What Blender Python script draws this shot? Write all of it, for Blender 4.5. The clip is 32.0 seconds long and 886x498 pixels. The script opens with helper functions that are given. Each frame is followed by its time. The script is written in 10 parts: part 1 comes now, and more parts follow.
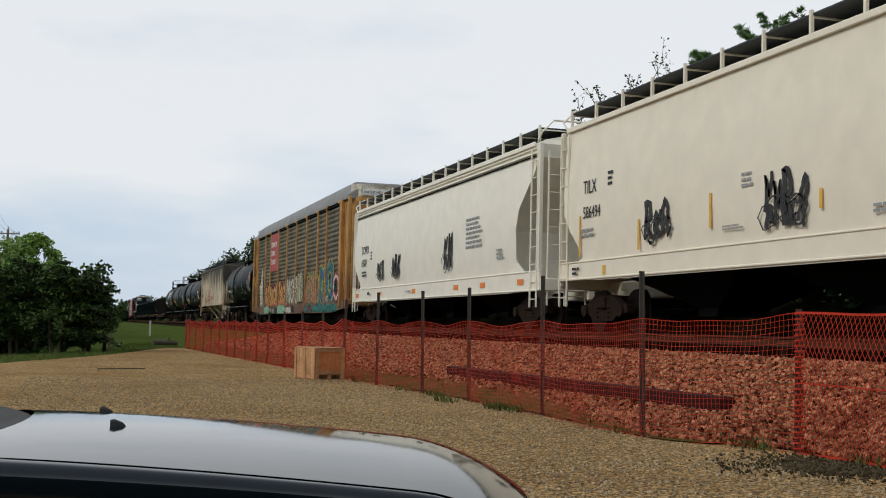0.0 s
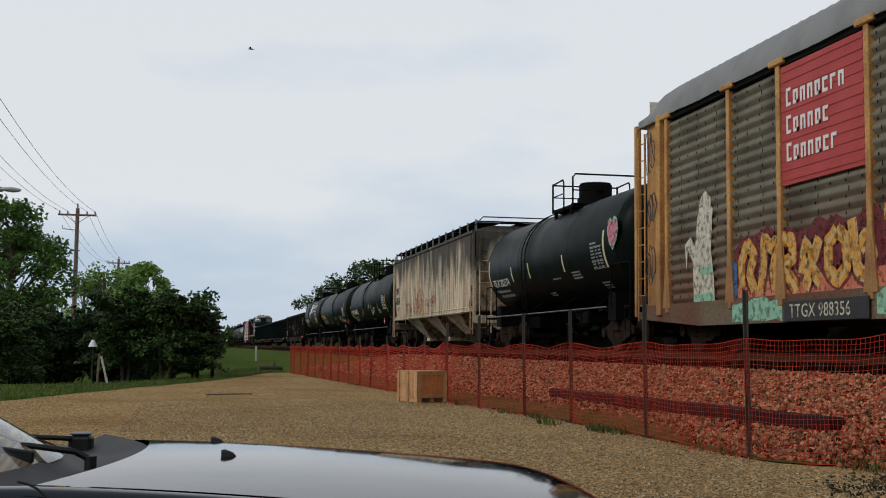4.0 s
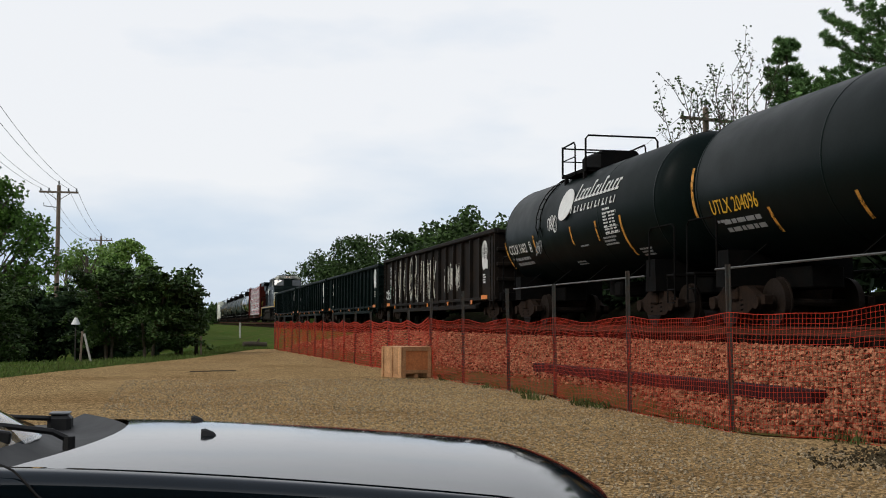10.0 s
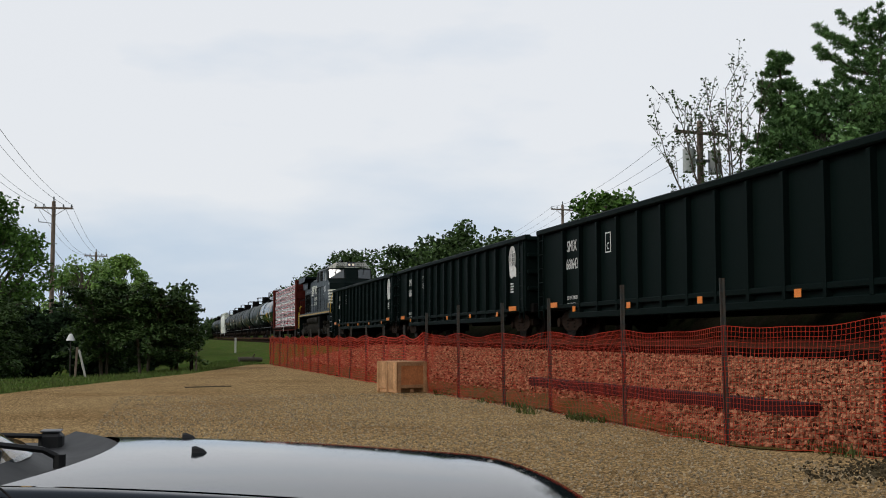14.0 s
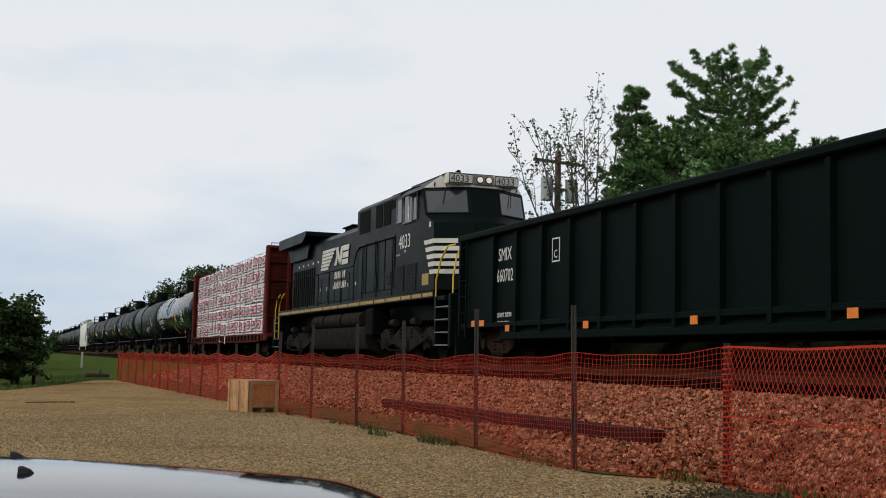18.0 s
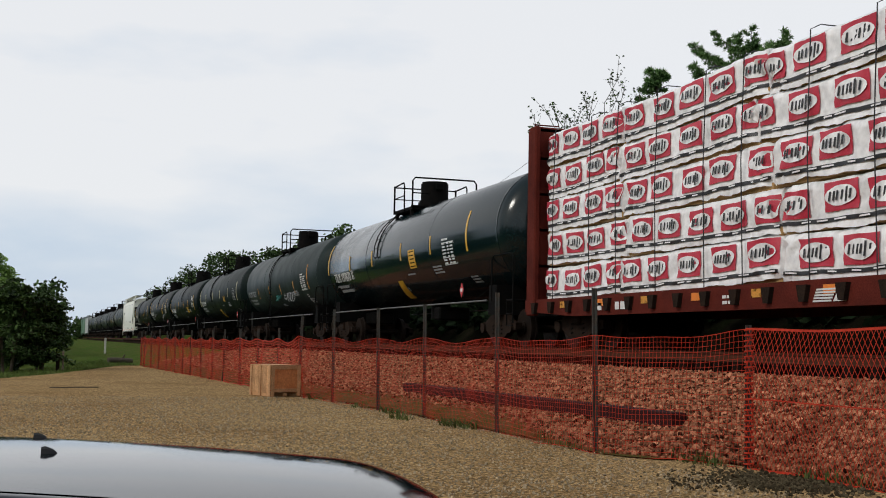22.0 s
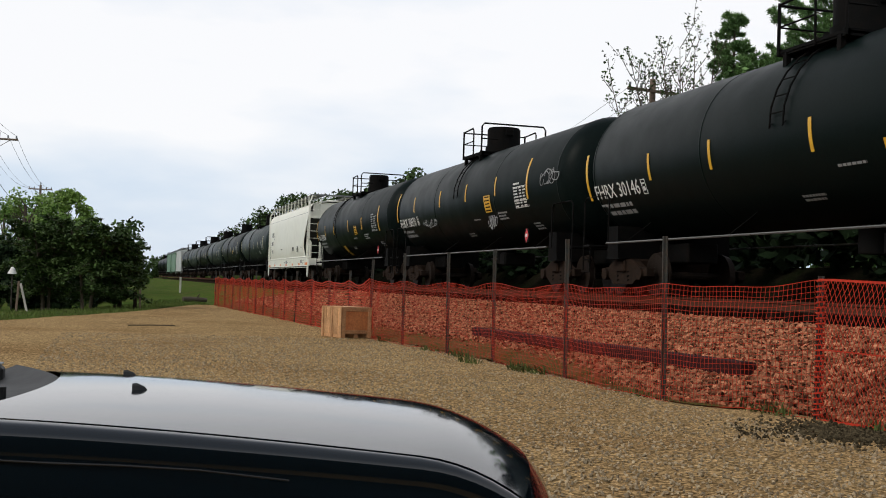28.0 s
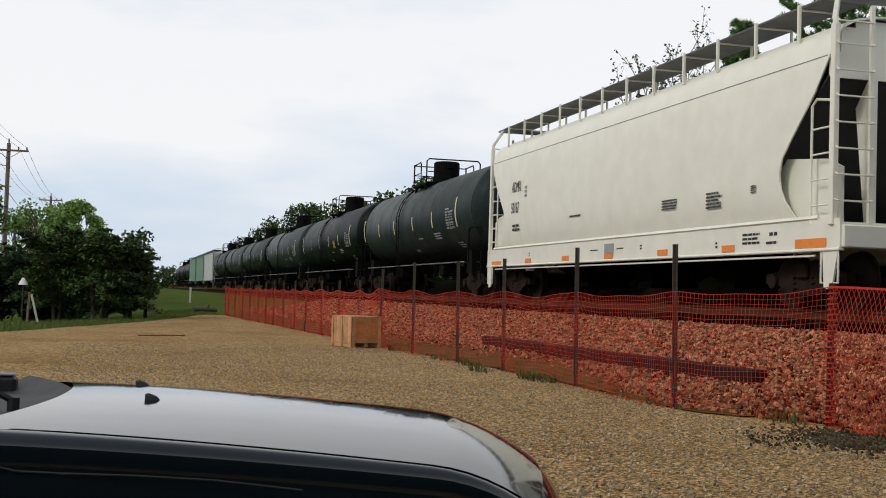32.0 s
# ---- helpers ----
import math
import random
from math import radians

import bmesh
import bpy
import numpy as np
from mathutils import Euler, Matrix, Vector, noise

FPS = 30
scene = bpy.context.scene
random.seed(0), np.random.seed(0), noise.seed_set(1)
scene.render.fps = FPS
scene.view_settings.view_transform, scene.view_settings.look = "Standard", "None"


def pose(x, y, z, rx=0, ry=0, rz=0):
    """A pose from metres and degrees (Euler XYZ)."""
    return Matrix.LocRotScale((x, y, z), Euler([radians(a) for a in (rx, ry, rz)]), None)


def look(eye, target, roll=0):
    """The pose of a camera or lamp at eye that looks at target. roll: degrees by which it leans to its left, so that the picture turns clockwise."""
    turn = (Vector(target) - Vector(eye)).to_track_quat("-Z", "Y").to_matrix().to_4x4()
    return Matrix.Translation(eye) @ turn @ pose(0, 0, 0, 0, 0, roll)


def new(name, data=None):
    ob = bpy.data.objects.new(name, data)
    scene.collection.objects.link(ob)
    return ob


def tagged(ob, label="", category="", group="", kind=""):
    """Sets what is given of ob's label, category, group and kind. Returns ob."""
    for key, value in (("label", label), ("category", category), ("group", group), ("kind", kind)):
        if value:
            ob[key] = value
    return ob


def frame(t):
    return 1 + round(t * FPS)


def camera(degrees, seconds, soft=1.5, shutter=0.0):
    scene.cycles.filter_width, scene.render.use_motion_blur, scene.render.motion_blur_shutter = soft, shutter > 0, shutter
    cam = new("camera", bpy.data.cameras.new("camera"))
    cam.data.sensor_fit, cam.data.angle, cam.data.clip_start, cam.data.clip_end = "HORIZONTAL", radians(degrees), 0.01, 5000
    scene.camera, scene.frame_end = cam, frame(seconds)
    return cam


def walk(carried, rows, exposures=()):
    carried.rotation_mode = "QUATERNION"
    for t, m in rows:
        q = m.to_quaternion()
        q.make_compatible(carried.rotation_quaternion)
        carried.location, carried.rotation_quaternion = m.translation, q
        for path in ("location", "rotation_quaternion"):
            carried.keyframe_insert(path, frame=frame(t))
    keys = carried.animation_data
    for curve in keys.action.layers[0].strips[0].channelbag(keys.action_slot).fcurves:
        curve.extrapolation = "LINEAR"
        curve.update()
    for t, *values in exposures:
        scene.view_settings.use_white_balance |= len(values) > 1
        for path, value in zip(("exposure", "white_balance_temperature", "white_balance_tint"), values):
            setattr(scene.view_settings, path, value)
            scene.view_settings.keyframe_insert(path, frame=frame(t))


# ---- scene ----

# ---- camera ----
def eye_pose(x, y, z, yaw, pitch, roll):
    return pose(x, y, z, 90 + pitch, 0, yaw) @ pose(0, 0, 0, 0, 0, roll)


CAM_ROWS = [
    (0.0, -0.006, 0.074, 1.224, -16.88, 3.81, 1.36),
    (0.5, -0.010, -0.020, 1.235, -15.87, 3.92, 1.15),
    (1.0, -0.007, 0.051, 1.231, -14.97, 4.20, 1.10),
    (1.5, -0.012, 0.020, 1.237, -14.30, 4.58, 1.39),
    (2.0, -0.016, 0.002, 1.241, -13.69, 5.06, 1.45),
    (2.5, -0.014, 0.014, 1.241, -13.19, 5.08, 1.21),
    (3.0, -0.009, -0.002, 1.245, -12.71, 5.05, 0.89),
    (3.5, -0.013, 0.006, 1.244, -12.31, 4.96, 0.55),
    (4.0, -0.014, -0.006, 1.246, -11.97, 4.78, 0.56),
    (4.5, -0.008, 0.054, 1.232, -12.68, 3.73, 0.92),
    (6.5, 0.003, 0.026, 1.240, -13.88, 3.20, 0.93),
    (7.0, 0.003, 0.017, 1.243, -13.79, 3.26, 0.77),
    (7.5, 0.001, 0.043, 1.243, -13.55, 3.25, 0.75),
    (8.0, 0.001, 0.042, 1.242, -13.38, 3.35, 0.73),
    (8.5, 0.001, 0.037, 1.244, -13.25, 3.38, 0.60),
    (9.0, -0.000, 0.000, 1.250, -13.07, 3.43, 0.46),
    (9.5, -0.002, 0.020, 1.249, -12.89, 3.51, 0.32),
    (10.0, -0.001, 0.022, 1.250, -12.77, 3.59, 0.21),
    (10.5, 0.001, 0.019, 1.248, -12.72, 3.56, 0.03),
    (11.0, 0.004, 0.024, 1.246, -12.72, 3.56, -0.05),
    (11.5, -0.002, 0.004, 1.254, -12.59, 4.00, 0.07),
    (12.0, 0.000, 0.006, 1.253, -12.62, 4.07, 0.08),
    (12.5, 0.005, 0.010, 1.254, -12.65, 4.09, 0.09),
    (13.0, 0.005, 0.002, 1.258, -12.74, 4.28, -0.01),
    (13.5, 0.009, 0.011, 1.255, -12.85, 4.27, -0.09),
    (15.5, 0.014, 0.012, 1.260, -13.76, 4.86, 0.16),
    (16.0, 0.018, -0.002, 1.266, -14.41, 5.47, 0.10),
    (16.5, 0.023, 0.037, 1.258, -16.10, 5.71, 0.58),
    (17.0, 0.033, 0.041, 1.258, -18.05, 5.25, 1.20),
    (17.5, 0.039, 0.027, 1.258, -19.13, 5.13, 1.26),
    (18.0, 0.042, 0.035, 1.259, -19.86, 5.38, 1.33),
    (18.5, 0.047, 0.002, 1.262, -20.47, 5.59, 1.22),
    (19.0, 0.034, 0.008, 1.278, -20.83, 5.59, 1.14),
    (19.5, 0.036, 0.001, 1.283, -20.87, 5.64, 1.02),
    (20.0, 0.038, -0.013, 1.265, -20.47, 5.70, 1.20),
    (20.5, 0.053, -0.005, 1.268, -20.49, 5.86, 1.38),
    (21.0, 0.061, 0.013, 1.272, -20.74, 5.79, 1.22),
    (21.5, 0.028, 0.004, 1.261, -20.21, 5.38, 1.22),
    (22.0, 0.047, 0.036, 1.247, -18.87, 4.61, 1.09),
    (22.5, 0.005, -0.019, 1.223, -15.55, 3.46, 0.52),
    (23.0, -0.018, -0.085, 1.224, -13.94, 2.59, 0.03),
    (23.5, -0.019, -0.114, 1.229, -13.15, 2.35, -0.34),
    (24.0, -0.020, -0.110, 1.225, -13.06, 2.22, -0.35),
    (24.5, -0.019, -0.151, 1.229, -13.31, 2.29, -0.31),
    (25.0, -0.015, -0.149, 1.234, -13.63, 2.35, -0.34),
    (25.5, -0.007, -0.157, 1.241, -14.63, 2.79, -0.30),
    (27.5, 0.014, -0.047, 1.255, -15.60, 1.77, 2.13),
    (28.0, 0.012, -0.052, 1.258, -15.52, 1.80, 2.05),
    (28.5, 0.013, -0.058, 1.258, -15.53, 1.98, 1.81),
    (29.0, 0.011, -0.057, 1.259, -15.17, 2.01, 1.69),
    (29.5, 0.009, -0.058, 1.259, -14.95, 2.03, 1.56),
    (30.0, 0.008, -0.050, 1.261, -14.82, 2.08, 1.46),
    (30.5, 0.007, -0.051, 1.262, -14.52, 2.14, 1.46),
    (31.0, 0.006, -0.036, 1.257, -14.41, 2.06, 1.38),
    (31.5, 0.008, -0.027, 1.258, -14.74, 1.78, 1.38),
    (32.0, 0.006, -0.054, 1.258, -15.05, 2.22, 1.79),
]
cam = camera(41.31, 32.0, soft=1.0)
EXPOSURES = [(0, -0.15, 6450, 8), (2, -0.26, 6350, 8), (4, -0.27, 6350, 8), (7, -0.05, 6450, 9), (9, -0.02, 6500, 9), (10.5, -0.06, 6450, 9), (12, -0.14, 6400, 9), (13, -0.15, 6400, 9), (16, -0.22, 6400, 8), (17, -0.22, 6400, 8), (19, -0.1, 6500, 9), (21, -0.13, 6500, 9), (22, -0.13, 6500, 9), (23, 0.02, 6500, 9), (25, 0.06, 6500, 9), (28, 0.08, 6600, 10), (31, 0.06, 6600, 10), (32, 0.0, 6600, 10)]
walk(cam, [(t, eye_pose(*r)) for t, *r in CAM_ROWS], EXPOSURES)

# ---- world and light: bright, hazy overcast ----
SUN_EL, SUN_AZ = 38.0, 255.0


def build_world():
    w = bpy.data.worlds.new("overcast_sky")
    scene.world = w
    w.use_nodes = True
    nt = w.node_tree
    nt.nodes.clear()
    N, L = nt.nodes.new, nt.links.new
    out, bg = N("ShaderNodeOutputWorld"), N("ShaderNodeBackground")
    sky = N("ShaderNodeTexSky")
    sky.sky_type, sky.sun_disc = "NISHITA", False
    sky.sun_elevation, sky.sun_rotation = radians(SUN_EL), radians(SUN_AZ)
    sky.air_density, sky.dust_density, sky.altitude = 1.0, 2.0, 100
    gain = N("ShaderNodeVectorMath")
    gain.operation = "SCALE"
    gain.inputs["Scale"].default_value = 0.085
    L(sky.outputs[0], gain.inputs[0])
    co = N("ShaderNodeTexCoord")
    mp = N("ShaderNodeMapping")
    mp.inputs["Scale"].default_value = (1.0, 1.0, 3.2)
    L(co.outputs["Generated"], mp.inputs[0])
    big, fine = N("ShaderNodeTexNoise"), N("ShaderNodeTexNoise")
    big.inputs["Scale"].default_value, big.inputs["Detail"].default_value = 1.6, 5
    fine.inputs["Scale"].default_value, fine.inputs["Detail"].default_value = 5.5, 6
    L(mp.outputs[0], big.inputs["Vector"])
    L(mp.outputs[0], fine.inputs["Vector"])
    add = N("ShaderNodeMath")
    add.operation = "MULTIPLY_ADD"
    add.inputs[1].default_value = 0.45
    L(fine.outputs[0], add.inputs[0])
    L(big.outputs[0], add.inputs[2])
    sep = N("ShaderNodeSeparateXYZ")
    L(co.outputs["Generated"], sep.inputs[0])
    lift = N("ShaderNodeMath")
    lift.operation = "MULTIPLY_ADD"
    lift.inputs[1].default_value = 0.9
    L(sep.outputs["Z"], lift.inputs[0])
    L(add.outputs[0], lift.inputs[2])
    ramp = N("ShaderNodeValToRGB")
    e = ramp.color_ramp.elements
    e[0].position, e[0].color = 0.55, (0.46, 0.62, 0.84, 1)
    e[1].position, e[1].color = 1.0, (0.99, 1.00, 1.03, 1)
    mid = e.new(0.78)
    mid.color = (0.71, 0.81, 0.94, 1)
    L(lift.outputs[0], ramp.inputs[0])
    mix = N("ShaderNodeMix")
    mix.data_type = "RGBA"
    thin = N("ShaderNodeMapRange")
    thin.inputs["From Min"].default_value, thin.inputs["From Max"].default_value = 0.38, 0.75
    thin.inputs["To Min"].default_value, thin.inputs["To Max"].default_value = 0.88, 0.30
    L(sep.outputs["Z"], thin.inputs["Value"])
    L(thin.outputs[0], mix.inputs["Factor"])
    L(gain.outputs[0], mix.inputs["A"])
    L(ramp.outputs[0], mix.inputs["B"])
    L(mix.outputs["Result"], bg.inputs["Color"])
    bg.inputs["Strength"].default_value = 1.0
    L(bg.outputs[0], out.inputs[0])


build_world()
sun = new("sun", bpy.data.lights.new("sun", "SUN"))
sun.data.energy, sun.data.angle, sun.data.color = 1.15, radians(11), (1.0, 0.96, 0.89)
sun.matrix_world = look((0, 0, 60), (60 * math.sin(radians(SUN_AZ)) / -math.tan(radians(SUN_EL)), 60 * math.cos(radians(SUN_AZ)) / -math.tan(radians(SUN_EL)), 0))

# ---- mesh helpers ----
class Shape:
    """Collects vertices and faces of one mesh."""

    def __init__(self):
        self.v, self.f = [], []

    def add(self, verts, faces):
        n = len(self.v)
        self.v += [tuple(p) for p in verts]
        self.f += [tuple(i + n for i in q) for q in faces]
        return self

    def box(self, x0, x1, y0, y1, z0, z1, c=0.0):
        c = min(c, (x1 - x0) * 0.45, (y1 - y0) * 0.45, (z1 - z0) * 0.45)
        if c <= 0:
            v = [(x, y, z) for x in (x0, x1) for y in (y0, y1) for z in (z0, z1)]
            return self.add(v, [(0, 1, 3, 2), (4, 6, 7, 5), (0, 4, 5, 1), (2, 3, 7, 6), (0, 2, 6, 4), (1, 5, 7, 3)])
        v, f, idx = [], [], {}
        P = ((x0, x1), (y0, y1), (z0, z1))
        for i in (0, 1):
            for j in (0, 1):
                for k in (0, 1):
                    s = (i, j, k)
                    for a in range(3):
                        p = [P[b][s[b]] + (0 if b == a else (c if s[b] == 0 else -c)) for b in range(3)]
                        idx[s, a] = len(v)
                        v.append(p)
        for a in range(3):
            b, d = (a + 1) % 3, (a + 2) % 3
            for sgn in (0, 1):
                q = []
                for sb, sd in ((0, 0), (1, 0), (1, 1), (0, 1)):
                    s = [0, 0, 0]
                    s[a], s[b], s[d] = sgn, sb, sd
                    q.append(idx[tuple(s), a])
                f.append(q if sgn else q[::-1])
            for sb in (0, 1):
                for sd in (0, 1):
                    s0, s1 = [0, 0, 0], [0, 0, 0]
                    s0[a], s0[b], s0[d] = 0, sb, sd
                    s1[a], s1[b], s1[d] = 1, sb, sd
                    q = [idx[tuple(s0), b], idx[tuple(s1), b], idx[tuple(s1), d], idx[tuple(s0), d]]
                    f.append(q if sb == sd else q[::-1])
        for i in (0, 1):
            for j in (0, 1):
                for k in (0, 1):
                    q = [idx[(i, j, k), a] for a in range(3)]
                    f.append(q if (i + j + k) % 2 else q[::-1])
        return self.add(v, f)

    def tube(self, path, r, n=6, r2=None, caps=True):
        """A round bar along a path of points."""
        path = [Vector(p) for p in path]
        m = len(path)
        v, f = [], []
        side = None
        for i, p in enumerate(path):
            d = (path[min(i + 1, m - 1)] - path[max(i - 1, 0)]).normalized()
            if side is None:
                side = d.cross(Vector((0, 0, 1)) if abs(d.z) < 0.9 else Vector((1, 0, 0))).normalized()
            side = (side - d * side.dot(d)).normalized()
            up = d.cross(side)
            rr = r if r2 is None else r + (r2 - r) * i / max(m - 1, 1)
            for k in range(n):
                a = 2 * math.pi * k / n
                v.append(p + side * rr * math.cos(a) + up * rr * math.sin(a))
        for i in range(m - 1):
            for k in range(n):
                a, b = i * n + k, i * n + (k + 1) % n
                f.append((a, b, b + n, a + n))
        if caps:
            f.append(tuple(range(n))[::-1])
            f.append(tuple(range((m - 1) * n, m * n)))
        return self.add(v, f)

    def disc(self, c, axis, r, h, n=16):
        a = {"x": Vector((1, 0, 0)), "y": Vector((0, 1, 0)), "z": Vector((0, 0, 1))}[axis] * (h / 2)
        return self.tube([Vector(c) - a, Vector(c) + a], r, n)

    def prism(self, prof, y0, y1):
        """A closed outline of (x, z), drawn out along y."""
        n = len(prof)
        v = [(x, y0, z) for x, z in prof] + [(x, y1, z) for x, z in prof]
        f = [(k, (k + 1) % n, n + (k + 1) % n, n + k) for k in range(n)]
        return self.add(v, f + [tuple(range(n))[::-1], tuple(range(n, 2 * n))])

    def slab(self, prof, x0, x1):
        """A closed outline of (y, z), drawn out along x."""
        n = len(prof)
        v = [(x0, y, z) for y, z in prof] + [(x1, y, z) for y, z in prof]
        f = [(k, (k + 1) % n, n + (k + 1) % n, n + k) for k in range(n)]
        return self.add(v, f + [tuple(range(n))[::-1], tuple(range(n, 2 * n))])

    def rings(self, rings, caps=True):
        """A skin over rings of equal length."""
        n = len(rings[0])
        v = [p for ring in rings for p in ring]
        f = [(i * n + k, i * n + (k + 1) % n, (i + 1) * n + (k + 1) % n, (i + 1) * n + k) for i in range(len(rings) - 1) for k in range(n)]
        if caps:
            f += [tuple(range(n))[::-1], tuple(range((len(rings) - 1) * n, len(rings) * n))]
        return self.add(v, f)

    def mesh(self, name, material, smooth=35, fix=True):
        me = bpy.data.meshes.new(name)
        me.from_pydata(self.v, [], self.f)
        if fix:
            bm = bmesh.new()
            bm.from_mesh(me)
            bmesh.ops.recalc_face_normals(bm, faces=bm.faces)
            bm.to_mesh(me)
            bm.free()
        for m in material if isinstance(material, (list, tuple)) else [material]:
            me.materials.append(m)
        if smooth:
            me.shade_smooth()
            me.set_sharp_from_angle(angle=radians(smooth))
        return me


def part(name, shape, material, parent=None, label="", smooth=35, at=None, kind=""):
    """One mesh object, under a thing or a part."""
    me = shape.mesh(name, material, smooth) if isinstance(shape, Shape) else shape
    ob = new(name, me)
    ob.parent = parent
    if at is not None:
        ob.matrix_basis = at
    if label or kind:
        tagged(ob, label, kind=kind)
    return ob


def thing(name, label, category, group="", kind=""):
    return tagged(new(name), label, category, group, kind)


def lettering(text, size, material, tall=1.0, depth=0.004):
    """A flat mesh of letters, in its own xy plane, from its lower left corner."""
    cu = bpy.data.curves.new("lettering", "FONT")
    cu.body, cu.size, cu.extrude, cu.resolution_u = text, size, depth / 2, 2
    tmp = bpy.data.objects.new("lettering", cu)
    scene.collection.objects.link(tmp)
    dg = bpy.context.evaluated_depsgraph_get()
    me = bpy.data.meshes.new_from_object(tmp.evaluated_get(dg))
    bpy.data.objects.remove(tmp)
    me.transform(Matrix.Diagonal((1, tall, 1, 1)))
    me.materials.clear()
    me.materials.append(material)
    return me


SIDE = pose(0, 0, 0, 90, 0, -90)  # letters on a car's near side, read along -y


def decal(parent, text, size, material, x, y, z, tall=1.0, turn=0.0):
    """Letters on the near side of a car; y is where the first letter begins (letters run towards -y)."""
    m = Matrix.Translation((x, y, z)) @ SIDE @ pose(0, 0, 0, turn, 0, 0)
    return part("lettering", lettering(text, size, material, tall), material, parent, at=m)


def bars(parent, material, x, y, z, w, h, rows, name="stencil", turn=0.0, fill=0.55, seed=1):
    """Small print that cannot be read: rows of plain bars."""
    rng, s, step = random.Random(seed), Shape(), h / rows
    for r in range(rows):
        a = 0.0
        end = w * rng.uniform(0.7, 1.0)
        while a < end:
            b = min(end, a + step * rng.uniform(0.8, 2.6))
            s.box(-0.002, 0.002, -b, -a, h - (r + fill) * step, h - r * step)
            a = b + step * 0.35
    return part(name, s, material, parent, smooth=0, at=Matrix.Translation((x, y, z)) @ pose(0, 0, 0, 0, turn, 0))


# ---- materials ----
def mat(name, c, rough=0.6, metal=0.0, c2=None, scale=3.0, amt=0.25, fine=40.0, bump=0.15, streak=0.0, detail=6, coat=0.0, spec=0.5, lo=0.42, hi=0.68, random_amt=0.0, island=0.0, ior=1.5):
    m = bpy.data.materials.new(name)
    m.use_nodes = True
    nt = m.node_tree
    N, L = nt.nodes.new, nt.links.new
    b = nt.nodes["Principled BSDF"]
    b.inputs["Roughness"].default_value, b.inputs["Metallic"].default_value = rough, metal
    b.inputs["Coat Weight"].default_value, b.inputs["Coat Roughness"].default_value = coat, 0.05
    b.inputs["Specular IOR Level"].default_value, b.inputs["IOR"].default_value = spec, ior
    co, mp = N("ShaderNodeTexCoord"), N("ShaderNodeMapping")
    mp.inputs["Scale"].default_value = (1, 1, 0.08) if streak else (1, 1, 1)
    L(co.outputs["Object"], mp.inputs[0])
    big, small = N("ShaderNodeTexNoise"), N("ShaderNodeTexNoise")
    big.inputs["Scale"].default_value, big.inputs["Detail"].default_value = scale, detail
    small.inputs["Scale"].default_value, small.inputs["Detail"].default_value = fine, 4
    L(mp.outputs[0], big.inputs["Vector"])
    L(co.outputs["Object"], small.inputs["Vector"])
    ramp = N("ShaderNodeMapRange")
    ramp.inputs["From Min"].default_value, ramp.inputs["From Max"].default_value = lo, hi
    L(big.outputs[0], ramp.inputs["Value"])
    mix = N("ShaderNodeMix")
    mix.data_type = "RGBA"
    c2 = c2 or tuple(x * 0.6 for x in c)
    mix.inputs["A"].default_value, mix.inputs["B"].default_value = (*c, 1), (*c2, 1)
    k = N("ShaderNodeMath")
    k.operation = "MULTIPLY"
    k.inputs[1].default_value = max(amt, streak)
    L(ramp.outputs[0], k.inputs[0])
    L(k.outputs[0], mix.inputs["Factor"])
    val = N("ShaderNodeMapRange")
    val.inputs["To Min"].default_value, val.inputs["To Max"].default_value = 1 - 0.35 * amt, 1 + 0.35 * amt
    val.inputs["From Min"].default_value, val.inputs["From Max"].default_value = 0.3, 0.7
    L(small.outputs[0], val.inputs["Value"])
    mul = N("ShaderNodeVectorMath")
    mul.operation = "SCALE"
    L(mix.outputs["Result"], mul.inputs[0])
    L(val.outputs[0], mul.inputs["Scale"])
    last = mul
    if random_amt or island:
        src = N("ShaderNodeNewGeometry").outputs["Random Per Island"] if island else N("ShaderNodeObjectInfo").outputs["Random"]
        rm = N("ShaderNodeMapRange")
        q = island or random_amt
        rm.inputs["To Min"].default_value, rm.inputs["To Max"].default_value = 1 - q, 1 + q
        L(src, rm.inputs["Value"])
        last = N("ShaderNodeVectorMath")
        last.operation = "SCALE"
        L(mul.outputs[0], last.inputs[0])
        L(rm.outputs[0], last.inputs["Scale"])
    L(last.outputs[0], b.inputs["Base Color"])
    if bump:
        bp = N("ShaderNodeBump")
        bp.inputs["Strength"].default_value, bp.inputs["Distance"].default_value = bump, 0.02
        L(small.outputs[0], bp.inputs["Height"])
        L(bp.outputs[0], b.inputs["Normal"])
    rr = N("ShaderNodeMapRange")
    rr.inputs["To Min"].default_value, rr.inputs["To Max"].default_value = max(rough - 0.12, 0.02), min(rough + 0.12, 1)
    L(big.outputs[0], rr.inputs["Value"])
    L(rr.outputs[0], b.inputs["Roughness"])
    return m


def glass(name, tint, rough=0.03):
    m = bpy.data.materials.new(name)
    m.use_nodes = True
    b = m.node_tree.nodes["Principled BSDF"]
    b.inputs["Base Color"].default_value = (*tint, 1)
    b.inputs["Roughness"].default_value = rough
    b.inputs["Transmission Weight"].default_value = 0.85
    b.inputs["IOR"].default_value = 1.45
    return m




